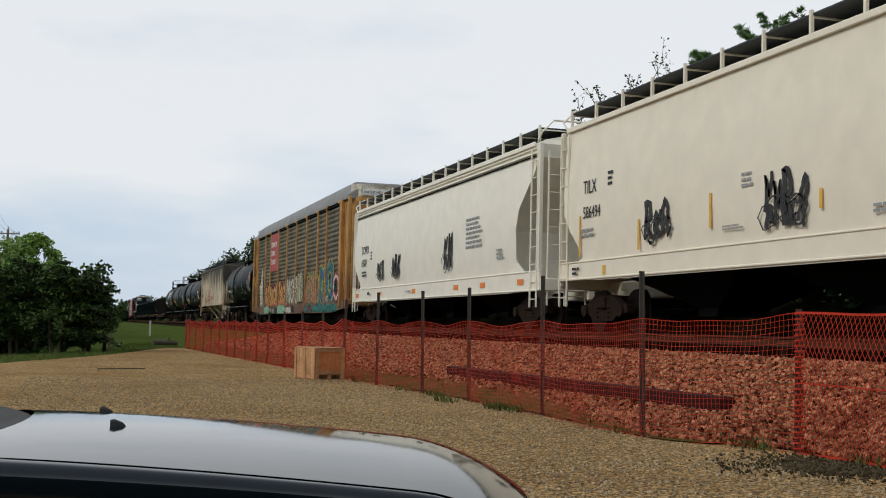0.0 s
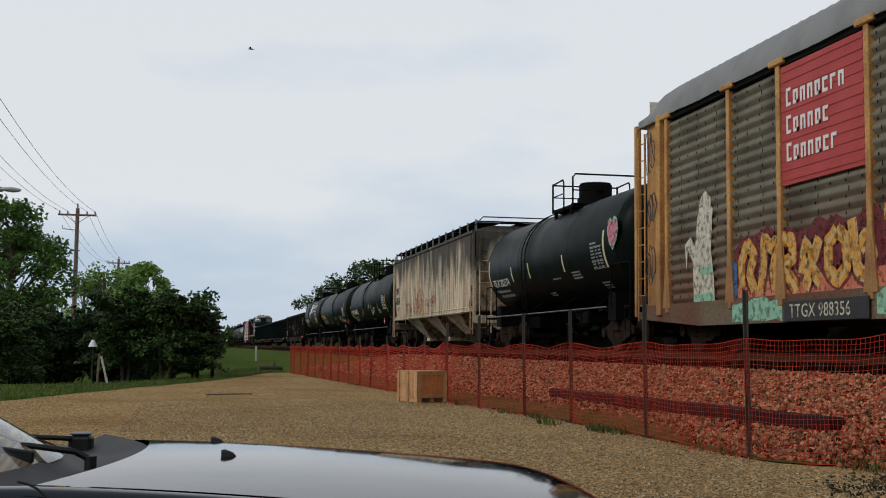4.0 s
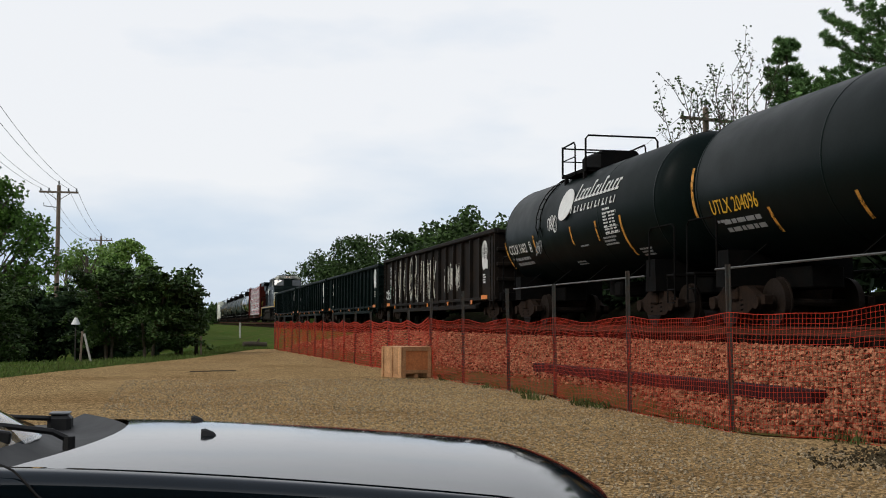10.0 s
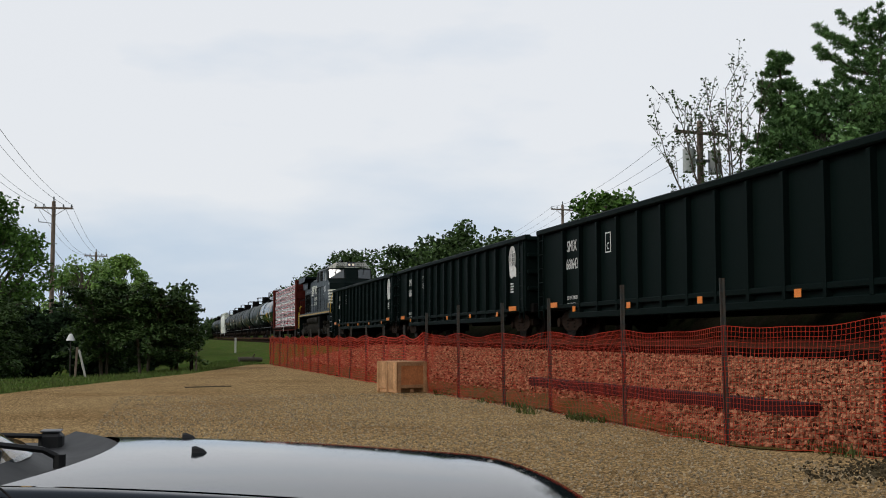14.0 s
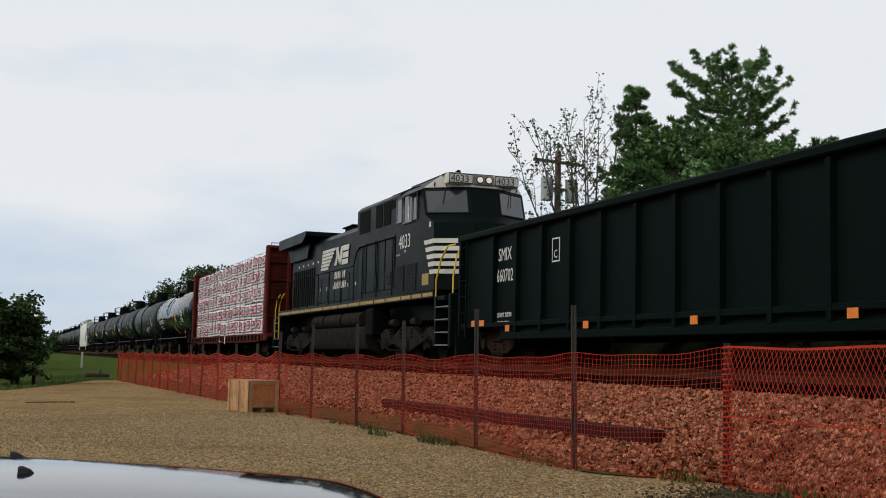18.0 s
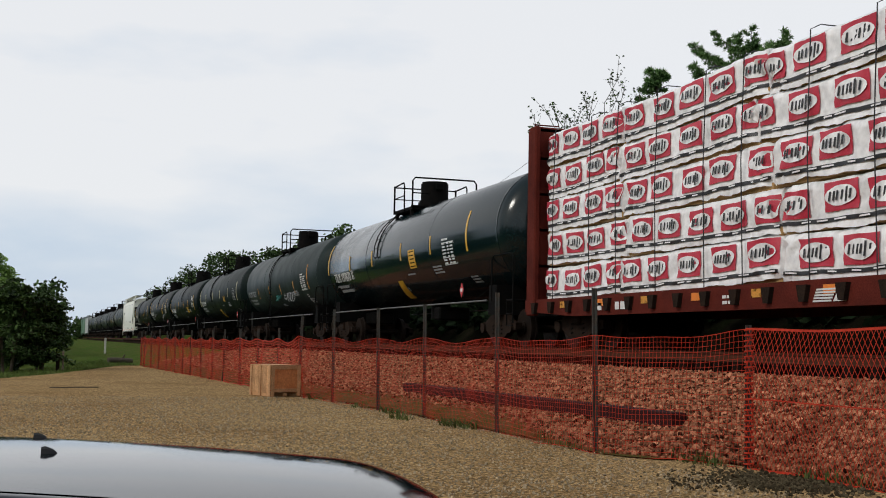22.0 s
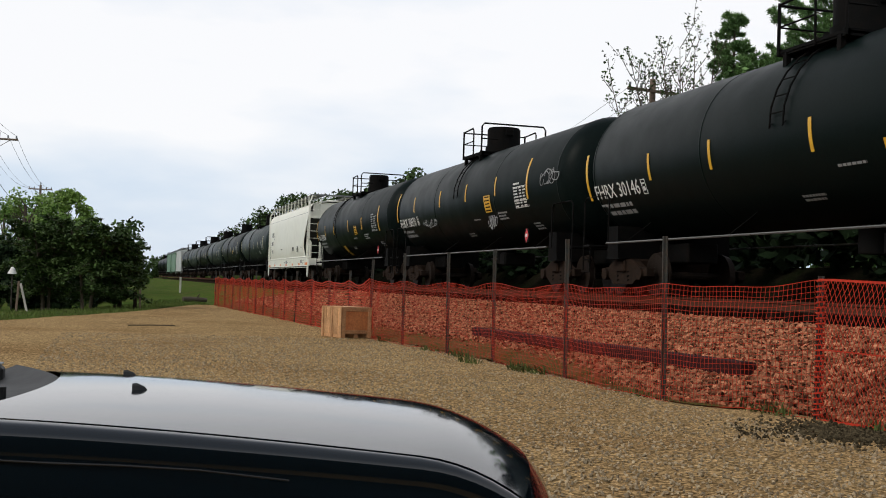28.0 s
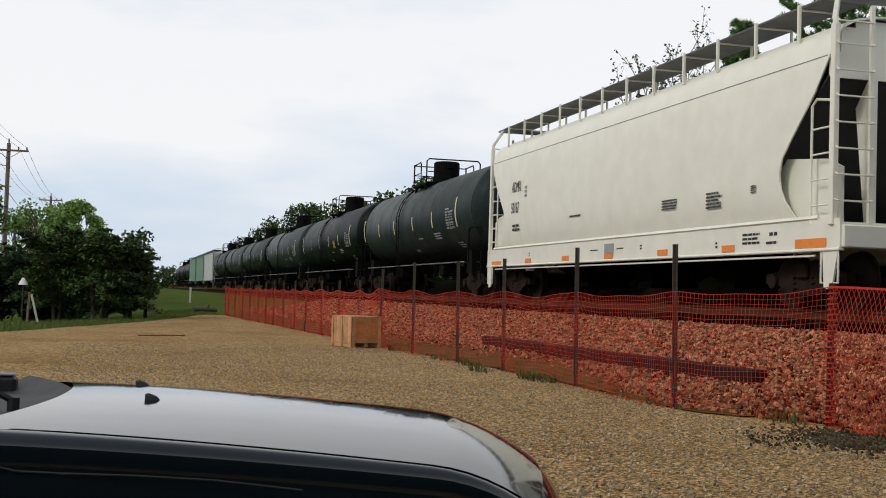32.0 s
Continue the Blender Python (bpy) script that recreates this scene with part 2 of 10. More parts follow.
def gravel():
    """Packed gravel: single stones of mixed tone over broad patches."""
    m = mat("gravel_lot", (0.45, 0.305, 0.145), 0.95, spec=0.1, c2=(0.34, 0.215, 0.098), scale=0.35, amt=0.95, fine=30, bump=1.0, detail=10, ior=1.06)
    nt = m.node_tree
    N, L = nt.nodes.new, nt.links.new
    b = nt.nodes["Principled BSDF"]
    old = b.inputs["Base Color"].links[0].from_socket
    co = nt.nodes["Texture Coordinate"]
    va, vb = N("ShaderNodeTexVoronoi"), N("ShaderNodeTexVoronoi")
    va.inputs["Scale"].default_value, vb.inputs["Scale"].default_value = 30, 75
    L(co.outputs["Object"], va.inputs["Vector"])
    L(co.outputs["Object"], vb.inputs["Vector"])
    tone = None
    for v, lo, hi in ((va, 0.55, 1.45), (vb, 0.7, 1.3)):
        sp, r = N("ShaderNodeSeparateColor"), N("ShaderNodeMapRange")
        r.inputs["To Min"].default_value, r.inputs["To Max"].default_value = lo, hi
        L(v.outputs["Color"], sp.inputs[0])
        L(sp.outputs[0], r.inputs["Value"])
        sc = N("ShaderNodeVectorMath")
        sc.operation = "SCALE"
        L(tone or old, sc.inputs[0])
        L(r.outputs[0], sc.inputs["Scale"])
        tone = sc.outputs[0]
    gap = N("ShaderNodeMapRange")
    gap.inputs["From Min"].default_value, gap.inputs["From Max"].default_value = 0.35, 0.75
    gap.inputs["To Min"].default_value, gap.inputs["To Max"].default_value = 1.05, 0.42
    L(va.outputs["Distance"], gap.inputs["Value"])
    sc = N("ShaderNodeVectorMath")
    sc.operation = "SCALE"
    L(tone, sc.inputs[0])
    L(gap.outputs[0], sc.inputs["Scale"])
    L(sc.outputs[0], b.inputs["Base Color"])
    return m


M_GRAVEL = gravel()
M_GRASS = mat("grass_soil", (0.052, 0.095, 0.014), 0.95, c2=(0.10, 0.10, 0.03), scale=0.5, amt=0.9, fine=10, bump=0.9, ior=1.05)
# near-black bed: shade under the cars and between stones is in the colour
M_BALLAST = mat("shaded_ballast_bed", (0.022, 0.012, 0.008), 0.95, c2=(0.011, 0.006, 0.005), scale=9, amt=0.9, fine=18, bump=1.0, ior=1.04)
# wide random tones; the darkest stones also stand in for shaded gaps
M_STONE = mat("ballast_stone", (0.36, 0.160, 0.088), 0.9, c2=(0.13, 0.05, 0.026), scale=4, amt=0.7, fine=70, bump=0.25, island=0.9, ior=1.1)
M_EARTH = mat("brown_weedy_earth", (0.15, 0.085, 0.035), 0.95, c2=(0.075, 0.075, 0.02), scale=1.3, amt=0.95, fine=26, bump=0.9, detail=9, ior=1.05)
M_RAIL = mat("rusty_rail", (0.085, 0.036, 0.022), 0.8, scale=5, amt=0.5, ior=1.1)
M_TIE = mat("creosoted_tie", (0.016, 0.011, 0.008), 0.9, scale=6, amt=0.5, bump=0.5, ior=1.05)
M_WHITE = mat("white_car_paint", (0.85, 0.82, 0.70), 0.45, c2=(0.74, 0.70, 0.58), scale=0.35, amt=0.12, fine=2, bump=0)
M_CREAM = mat("cream_car_paint", (0.83, 0.77, 0.63), 0.45, c2=(0.72, 0.66, 0.53), scale=0.35, amt=0.12, fine=2, bump=0)
M_CLEANWHITE = mat("clean_white_paint", (0.78, 0.78, 0.675), 0.4, c2=(0.68, 0.67, 0.56), scale=0.35, amt=0.12, fine=2, bump=0)


def grimy_paint():
    """Old beige paint under black soot runs and broad rust stains."""
    m = mat("streaked_beige_paint", (0.66, 0.56, 0.40), 0.75, c2=(0.045, 0.034, 0.022), scale=5.5, streak=1.0, amt=0.9, fine=14, bump=0.02, lo=0.44, hi=0.72, detail=12)
    nt = m.node_tree
    N, L = nt.nodes.new, nt.links.new
    b = nt.nodes["Principled BSDF"]
    old = b.inputs["Base Color"].links[0].from_socket
    co, mp, ns, r, mx = nt.nodes["Texture Coordinate"], N("ShaderNodeMapping"), N("ShaderNodeTexNoise"), N("ShaderNodeMapRange"), N("ShaderNodeMix")
    mp.inputs["Scale"].default_value = (1, 1.3, 0.18)
    ns.inputs["Scale"].default_value, ns.inputs["Detail"].default_value = 0.9, 9
    r.inputs["From Min"].default_value, r.inputs["From Max"].default_value = 0.45, 0.68
    r.inputs["To Max"].default_value = 0.6
    mx.data_type = "RGBA"
    mx.inputs["B"].default_value = (0.33, 0.16, 0.055, 1)
    L(co.outputs["Object"], mp.inputs[0])
    L(mp.outputs[0], ns.inputs["Vector"])
    L(ns.outputs[0], r.inputs["Value"])
    L(r.outputs[0], mx.inputs["Factor"])
    L(old, mx.inputs["A"])
    L(mx.outputs["Result"], b.inputs["Base Color"])
    # soot that has run down from the roof
    prev = b.inputs["Base Color"].links[0].from_socket
    sep, mp2, n2, ad, r2, m2 = N("ShaderNodeSeparateXYZ"), N("ShaderNodeMapping"), N("ShaderNodeTexNoise"), N("ShaderNodeMath"), N("ShaderNodeMapRange"), N("ShaderNodeMix")
    mp2.inputs["Scale"].default_value = (1, 1, 0.28)
    n2.inputs["Scale"].default_value, n2.inputs["Detail"].default_value = 1.5, 12
    ad.operation = "MULTIPLY_ADD"
    ad.inputs[1].default_value = 5.5
    r2.inputs["From Min"].default_value, r2.inputs["From Max"].default_value = 5.45, 6.7
    r2.inputs["To Max"].default_value = 0.93
    m2.data_type = "RGBA"
    m2.inputs["B"].default_value = (0.022, 0.019, 0.015, 1)
    L(co.outputs["Object"], sep.inputs[0])
    L(co.outputs["Object"], mp2.inputs[0])
    L(mp2.outputs[0], n2.inputs["Vector"])
    L(n2.outputs[0], ad.inputs[0])
    L(sep.outputs["Z"], ad.inputs[2])
    L(ad.outputs[0], r2.inputs["Value"])
    L(r2.outputs[0], m2.inputs["Factor"])
    L(prev, m2.inputs["A"])
    L(m2.outputs["Result"], b.inputs["Base Color"])
    return m


M_DIRTY = grimy_paint()
M_BLACK = mat("black_tank_paint", (0.0032, 0.0075, 0.0068), 0.42, c2=(0.006, 0.0098, 0.0086), scale=1.3, amt=0.5, fine=18, bump=0.02, ior=1.14)
M_BLACKGLOSS = mat("glossy_black_tank_paint", (0.003, 0.012, 0.013), 0.16, c2=(0.004, 0.015, 0.016), scale=1.0, amt=0.4, fine=18, bump=0.01, ior=1.42)
M_GREYBLACK = mat("faded_grey_black_paint", (0.022, 0.034, 0.032), 0.42, c2=(0.012, 0.019, 0.0175), scale=1.0, amt=0.6, fine=18, bump=0.02, ior=1.16)
M_OLDBLACK = mat("old_green_black_paint", (0.008, 0.015, 0.0135), 0.42, c2=(0.005, 0.010, 0.009), scale=1.0, amt=0.6, fine=18, bump=0.02, ior=1.15)
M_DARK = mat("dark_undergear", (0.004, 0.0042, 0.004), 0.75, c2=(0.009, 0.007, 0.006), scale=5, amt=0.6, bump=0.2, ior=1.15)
M_RUST = mat("rusty_truck_steel", (0.02, 0.0135, 0.010), 0.85, c2=(0.04, 0.024, 0.016), scale=6, amt=0.6, bump=0.3, ior=1.15)
M_DUSTY = mat("dusty_running_gear", (0.024, 0.020, 0.015), 0.85, c2=(0.014, 0.012, 0.010), scale=3, amt=0.8, bump=0.3, ior=1.15)
M_WHEEL = mat("wheel_steel", (0.025, 0.018, 0.014), 0.6, 0.2, scale=6, amt=0.5, ior=1.2)
M_YELLOW = mat("yellow_reflector", (0.75, 0.42, 0.03), 0.4, scale=8, amt=0.3, bump=0)
M_PLACARD = mat("red_placard", (0.62, 0.03, 0.035), 0.45, scale=8, amt=0.2, bump=0)
M_ORANGE = mat("orange_reflector", (0.85, 0.24, 0.02), 0.4, scale=8, amt=0.3, bump=0)
M_LETTER = mat("white_lettering", (0.75, 0.75, 0.72), 0.6, scale=6, amt=0.2, bump=0)
M_PALESTRIPE = mat("pale_yellow_reflector", (0.70, 0.62, 0.36), 0.5, scale=8, amt=0.3, bump=0)
M_GREYLETTER = mat("grey_small_print", (0.30, 0.31, 0.31), 0.6, scale=6, amt=0.2, bump=0)
M_DARKLETTER = mat("black_lettering", (0.02, 0.02, 0.02), 0.6, scale=6, amt=0.2, bump=0)
# lighter than the undergear: the rail's sky reflection is put into its colour
M_PIPE = mat("sky_toned_pipe_rail", (0.10, 0.10, 0.095), 0.45, scale=5, amt=0.4, bump=0)
# near black in place of car paint: the end recess's shade as colour
M_SLOPESHADE = mat("slope_sheet_shade", (0.022, 0.023, 0.022), 0.8, c2=(0.035, 0.034, 0.03), scale=2, amt=0.6, bump=0.1)
M_WALKGREY = mat("grey_walkway_grating", (0.12, 0.125, 0.125), 0.7, scale=3, amt=0.4, bump=0.05)
# walkway darkened all over: the shade on its underside is in the colour
M_WALKSHADE = mat("shaded_walkway_grating", (0.03, 0.036, 0.04), 0.7, scale=3, amt=0.4, bump=0.05)
M_WEED = mat("dull_weed_leaf", (0.08, 0.11, 0.03), 0.7, c2=(0.10, 0.09, 0.035), scale=3, amt=0.8, bump=0, island=0.4, ior=1.2)
M_BLADE = mat("fresh_grass_blade", (0.085, 0.14, 0.025), 0.7, spec=0.2, c2=(0.12, 0.12, 0.04), scale=2, amt=0.7, bump=0, island=0.4)
# soil and leaf below carry shade in their colour
M_SOIL = mat("shaded_soil", (0.016, 0.014, 0.009), 0.95, spec=0.05, c2=(0.008, 0.012, 0.005), scale=1.5, amt=0.9, fine=14, bump=0.8, ior=1.04)
M_SHADE = mat("shaded_undergrowth_leaf", (0.019, 0.037, 0.014), 0.8, spec=0.1, c2=(0.009, 0.019, 0.009), scale=0.6, amt=0.9, bump=0, island=0.4)
M_STEELGREY = mat("galvanised_grey", (0.22, 0.23, 0.24), 0.55, 0.3, scale=3, amt=0.35, bump=0.05)
M_SLAT = mat("weathered_rack_panel", (0.17, 0.155, 0.115), 0.75, 0.0, c2=(0.065, 0.06, 0.045), scale=0.9, amt=0.8, fine=60, bump=0.1, spec=0.2)


def rust_low(m, top, deep):
    """Rust that has crept up a painted side from its lower edge, in an uneven front."""
    nt = m.node_tree
    N, L = nt.nodes.new, nt.links.new
    b = nt.nodes["Principled BSDF"]
    old = b.inputs["Base Color"].links[0].from_socket
    co, sep, ns, ad, r, mx = nt.nodes["Texture Coordinate"], N("ShaderNodeSeparateXYZ"), N("ShaderNodeTexNoise"), N("ShaderNodeMath"), N("ShaderNodeMapRange"), N("ShaderNodeMix")
    ns.inputs["Scale"].default_value, ns.inputs["Detail"].default_value = 1.7, 8
    ad.operation = "MULTIPLY_ADD"
    ad.inputs[1].default_value = -2.2
    r.inputs["From Min"].default_value, r.inputs["From Max"].default_value = top - 2.2, top - 0.6
    r.inputs["To Min"].default_value, r.inputs["To Max"].default_value = deep, 0.0
    mx.data_type = "RGBA"
    mx.inputs["B"].default_value = (0.13, 0.05, 0.024, 1)
    L(co.outputs["Object"], sep.inputs[0])
    L(co.outputs["Object"], ns.inputs["Vector"])
    L(ns.outputs[0], ad.inputs[0])
    L(sep.outputs["Z"], ad.inputs[2])
    L(ad.outputs[0], r.inputs["Value"])
    L(r.outputs[0], mx.inputs["Factor"])
    L(old, mx.inputs["A"])
    L(mx.outputs["Result"], b.inputs["Base Color"])


rust_low(M_SLAT, 2.4, 0.75)
M_RACKYELLOW = mat("rack_yellow_paint", (0.50, 0.27, 0.075), 0.65, c2=(0.26, 0.10, 0.03), scale=1.6, amt=0.7, fine=20, bump=0.05)
rust_low(M_RACKYELLOW, 2.2, 0.5)
M_ROOFGREY = mat("rack_roof_galvanised", (0.23, 0.23, 0.225), 0.6, 0.2, c2=(0.13, 0.13, 0.128), scale=1.5, amt=0.4, bump=0.05)
M_RED = mat("red_sign_paint", (0.42, 0.035, 0.03), 0.55, c2=(0.28, 0.03, 0.03), scale=1.5, amt=0.4, bump=0.03)
M_GOND = mat("black_gondola_paint", (0.0038, 0.0085, 0.0076), 0.5, c2=(0.006, 0.0108, 0.0094), scale=0.8, amt=0.5, bump=0.05, ior=1.08)
M_GONDOLD = mat("rusty_brown_gondola_paint", (0.010, 0.0085, 0.007), 0.75, c2=(0.024, 0.016, 0.011), scale=1.4, amt=0.8, bump=0.1, ior=1.2)
M_LOCO = mat("black_locomotive_paint", (0.005, 0.0092, 0.0085), 0.34, c2=(0.0085, 0.0118, 0.011), scale=1.2, amt=0.5, bump=0.02, ior=1.11)
M_OXIDE = mat("oxide_red_paint", (0.115, 0.022, 0.015), 0.75, c2=(0.06, 0.014, 0.011), scale=1.8, amt=0.7, bump=0.06, ior=1.12)
M_HANDYELLOW = mat("handrail_yellow", (0.75, 0.48, 0.03), 0.5, scale=5, amt=0.2, bump=0)
M_GREENCAR = mat("green_car_paint", (0.10, 0.20, 0.12), 0.6, c2=(0.07, 0.12, 0.08), scale=1.5, amt=0.5)
M_LIGHTGREY = mat("light_grey_car_paint", (0.42, 0.44, 0.42), 0.6, c2=(0.3, 0.3, 0.28), scale=1.2, amt=0.5, streak=0.6)
M_NET = mat("orange_safety_net", (0.50, 0.046, 0.022), 0.5, c2=(0.34, 0.026, 0.015), scale=1.5, amt=0.5, fine=30, bump=0, ior=1.2)
M_POST = mat("dark_steel_post", (0.045, 0.05, 0.045), 0.6, 0.3, c2=(0.09, 0.05, 0.03), scale=8, amt=0.6)
M_CRATE = mat("raw_pine_board", (0.54, 0.30, 0.14), 0.8, c2=(0.30, 0.16, 0.07), scale=4, amt=0.6, fine=30, bump=0.2, random_amt=0.2)
M_CRATEPANEL = mat("orange_plywood", (0.56, 0.22, 0.075), 0.75, c2=(0.34, 0.10, 0.03), scale=4, amt=0.5, fine=30, bump=0.2)
M_BEAM = mat("dark_old_timber", (0.036, 0.010, 0.009), 0.85, spec=0.15, c2=(0.03, 0.010, 0.010), scale=5, amt=0.6, bump=0.4)
M_POLE = mat("weathered_pole_wood", (0.20, 0.15, 0.11), 0.9, c2=(0.13, 0.09, 0.065), scale=3, amt=0.6, fine=20, bump=0.3)
M_WIRE = mat("dark_wire", (0.02, 0.02, 0.022), 0.6, bump=0)
M_BARK = mat("tree_bark", (0.09, 0.07, 0.05), 0.95, scale=5, amt=0.5, bump=0.5)
M_LEAF = mat("green_leaf", (0.10, 0.19, 0.034), 0.6, spec=0.15, c2=(0.045, 0.095, 0.018), scale=0.35, amt=0.9, bump=0, island=0.4)
M_LEAFLIGHT = mat("spring_leaf", (0.20, 0.32, 0.06), 0.6, c2=(0.11, 0.20, 0.035), scale=0.4, amt=0.9, bump=0, island=0.35)
M_LEAFDARK = mat("shade_leaf", (0.055, 0.095, 0.026), 0.65, spec=0.15, c2=(0.028, 0.052, 0.015), scale=0.5, amt=0.9, bump=0, island=0.5)
M_NEEDLE = mat("pine_needles", (0.15, 0.26, 0.085), 0.7, spec=0.15, c2=(0.075, 0.15, 0.055), scale=0.5, amt=0.9, bump=0, island=0.4)
M_CARBLACK = mat("black_car_lacquer", (0.003, 0.008, 0.012), 0.04, coat=0.3, scale=2, amt=0.1, bump=0)
M_RUBBER = mat("black_rubber", (0.012, 0.012, 0.012), 0.6, scale=8, amt=0.3, bump=0.02)
M_LAMPGLASS = glass("headlamp_glass", (0.9, 0.92, 0.95))
M_CARGLASS = glass("tinted_windscreen", (0.35, 0.4, 0.42))
M_CONCRETE = mat("pale_concrete", (0.55, 0.53, 0.48), 0.85, scale=3, amt=0.4)


def glow(name, c, strength):
    m = bpy.data.materials.new(name)
    m.use_nodes = True
    b = m.node_tree.nodes["Principled BSDF"]
    b.inputs["Base Color"].default_value = (*c, 1)
    b.inputs["Emission Color"].default_value, b.inputs["Emission Strength"].default_value = (*c, 1), strength
    return m


# unlit lenses; weak emission is added to make them look pale
M_HEADLAMP = glow("pale_headlamp_lens", (1.0, 0.8, 0.62), 0.4)

# ---- ground, track bed and lot ----
TRACK_X, RAIL_Z, SPEED = 11.85, 1.20, 12.4


def step01(a):
    a = max(0.0, min(1.0, a))
    return a * a * (3 - 2 * a)


def fence_x(y):
    if y < 12.4:
        return 6.15 + 0.85 * step01((12.2 - y) / 1.5) + max(0.0, 10.6 - y) * 0.055
    return 6.15 if y < 18 else (6.15 - (y - 18) * 0.052 if y < 54 else 4.28)


def ground_z(x, y):
    foot = fence_x(y) + 0.25
    z = 0.0
    if x > foot:
        z = 0.82 * max(0.0, min(1.0, (x - foot) / (9.5 - foot)))
    # beyond the track: an added hump that closes the view beneath the cars
    if x > 14.2:
        z = 0.82 * (1 - step01((x - 17.0) / 3.5)) + 1.25 * math.exp(-((x - 17.4) / 1.2) ** 2)
    z -= 1.7 * step01((y - 34) / 45) * step01((3 - x) / 9)
    return z


def sheet(name, xs, ys, zfun, material, label, category, lift=0.0):
    v = [(x, y, zfun(x, y) + lift) for x in xs for y in ys]
    n = len(ys)
    f = [(i * n + j, (i + 1) * n + j, (i + 1) * n + j + 1, i * n + j + 1) for i in range(len(xs) - 1) for j in range(n - 1)]
    me = bpy.data.meshes.new(name)
    me.from_pydata(v, [], f)
    me.materials.append(material)
    me.shade_smooth()
    return tagged(new(name, me), label, category, kind="structure")


def build_ground():
    xs = [-3000, -900, -300, -120, -60] + [-40 + 2 * k for k in range(20)] + [0.5 * k for k in range(0, 45)] + [23, 25, 28, 33, 40, 55, 80, 130, 300, 900, 3000]
    ys = [-3000, -800, -450, -200, -80, -40] + [-30 + 2.0 * k for k in range(76)] + [125, 130, 140, 160, 190, 230, 280, 350, 500, 900, 3000]
    sheet("ground", xs, ys, lambda x, y: ground_z(x, y) - (0.15 if 3.0 < x < 14.4 and -32 < y < 54 else 0.0), M_GRASS, "short green grass on sloping ground beside the railway", "ground")
    far = lambda x: 27.5 + 3.0 * (x + 3.6) if x < -3.6 else (27.5 + 3.35 * (x + 3.6) if x < 0.6 else min(54.0, 41.6 + 4.2 * (x - 0.6)))
    cols = [-22 + 1.0 * k for k in range(18)] + [-4 + 0.25 * k for k in range(50)]
    v, f, n = [], [], 90
    rng = random.Random(4)
    for x in cols:
        top = max(far(x), -20) + rng.uniform(-0.3, 0.3)
        for j in range(n + 1):
            y = -30 + (top + 30) * j / n
            xx = min(x, fence_x(y) + 0.1 + 0.12 * math.sin(y * 1.3) + 0.06 * math.sin(y * 3.7))
            v.append((xx, y, ground_z(min(xx, fence_x(y)), y) + 0.025 + 0.012 * noise.noise((xx * 0.5, y * 0.5, 0))))
    m = n + 1
    for i in range(len(cols) - 1):
        for j in range(n):
            f.append((i * m + j, (i + 1) * m + j, (i + 1) * m + j + 1, i * m + j + 1))
    me = bpy.data.meshes.new("gravel_lot")
    me.from_pydata(v, [], f)
    me.materials.append(M_GRAVEL)
    me.shade_smooth()
    tagged(new("gravel_lot", me), "tan crushed-gravel parking lot, packed and slightly uneven", "parking lot", kind="structure")
    # track bed
    bx = [fence_x(0) + 0.15, 6.6, 7.2, 8.0, 8.8, 9.5, 10.4, 11.1, 11.85, 12.6, 13.3, 14.0, 14.6, 15.4]
    v, f = [], []
    by = [-420, -200, -100, -40] + [-20 + 1.0 * k for k in range(101)] + [90, 105, 125, 160, 200, 250, 320]
    for y in by:
        for k, x in enumerate(bx):
            if k == 0:
                x = fence_x(y) + 0.15
            elif k < 5 and y < 1e6:
                x = fence_x(y) + 0.15 + (9.5 - fence_x(y) - 0.15) * k / 5
            x = max(x, 5.0 + 3.9 * step01((y - 54) / 4) + 0.02 * k)
            v.append((x, y, ground_z(x, y) + (0.03 if 0 < k < len(bx) - 1 else -0.05)))
    n = len(bx)
    for i in range(len(by) - 1):
        for k in range(n - 1):
            f.append((i * n + k, i * n + k + 1, (i + 1) * n + k + 1, (i + 1) * n + k))
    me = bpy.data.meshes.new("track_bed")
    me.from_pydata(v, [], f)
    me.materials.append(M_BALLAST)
    tagged(new("track_bed", me), "raised railway embankment of crushed ballast, coloured near black for shade", "embankment", kind="structure")
    # added dark sheet over the hump, painted as the shade seen beneath the train
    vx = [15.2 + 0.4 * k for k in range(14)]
    sheet("verge", vx, [-60 + 4 * k for k in range(50)], ground_z, M_SOIL, "added soil bank beyond the track, coloured near black for shade", "bank", 0.035)
    # bare earth at the foot of the bank
    v, f, ny, nx = [], [], 110, 6
    for j in range(ny + 1):
        y = 11.5 + 42.0 * j / ny
        w = 1.25 * step01((y - 11) / 6) + 0.15
        for i in range(nx + 1):
            x = fence_x(y) + 0.02 + w * i / nx
            v.append((x, y, ground_z(x, y) + 0.045 + 0.03 * noise.noise((x * 3, y * 2, 0)) - (0.05 if i == nx else 0)))
    f = [(j * (nx + 1) + i, j * (nx + 1) + i + 1, (j + 1) * (nx + 1) + i + 1, (j + 1) * (nx + 1) + i) for j in range(ny) for i in range(nx)]
    me = bpy.data.meshes.new("bank_foot")
    me.from_pydata(v, [], f)
    me.materials.append(M_EARTH)
    me.shade_smooth()
    tagged(new("bank_foot", me), "brown bare earth with weeds at the foot of the bank", "earth bank", kind="structure")
    # ties and rails
    s = Shape()
    for k in range(330):
        y = -20 + 0.55 * k
        s.box(TRACK_X - 1.3, TRACK_X + 1.3, y - 0.11, y + 0.11, 0.78, 1.04, 0.02)
    tagged(part("railway_ties", s, M_TIE, smooth=0, kind="stuff"), "dark creosoted wooden railway ties in ballast", "railway tie")
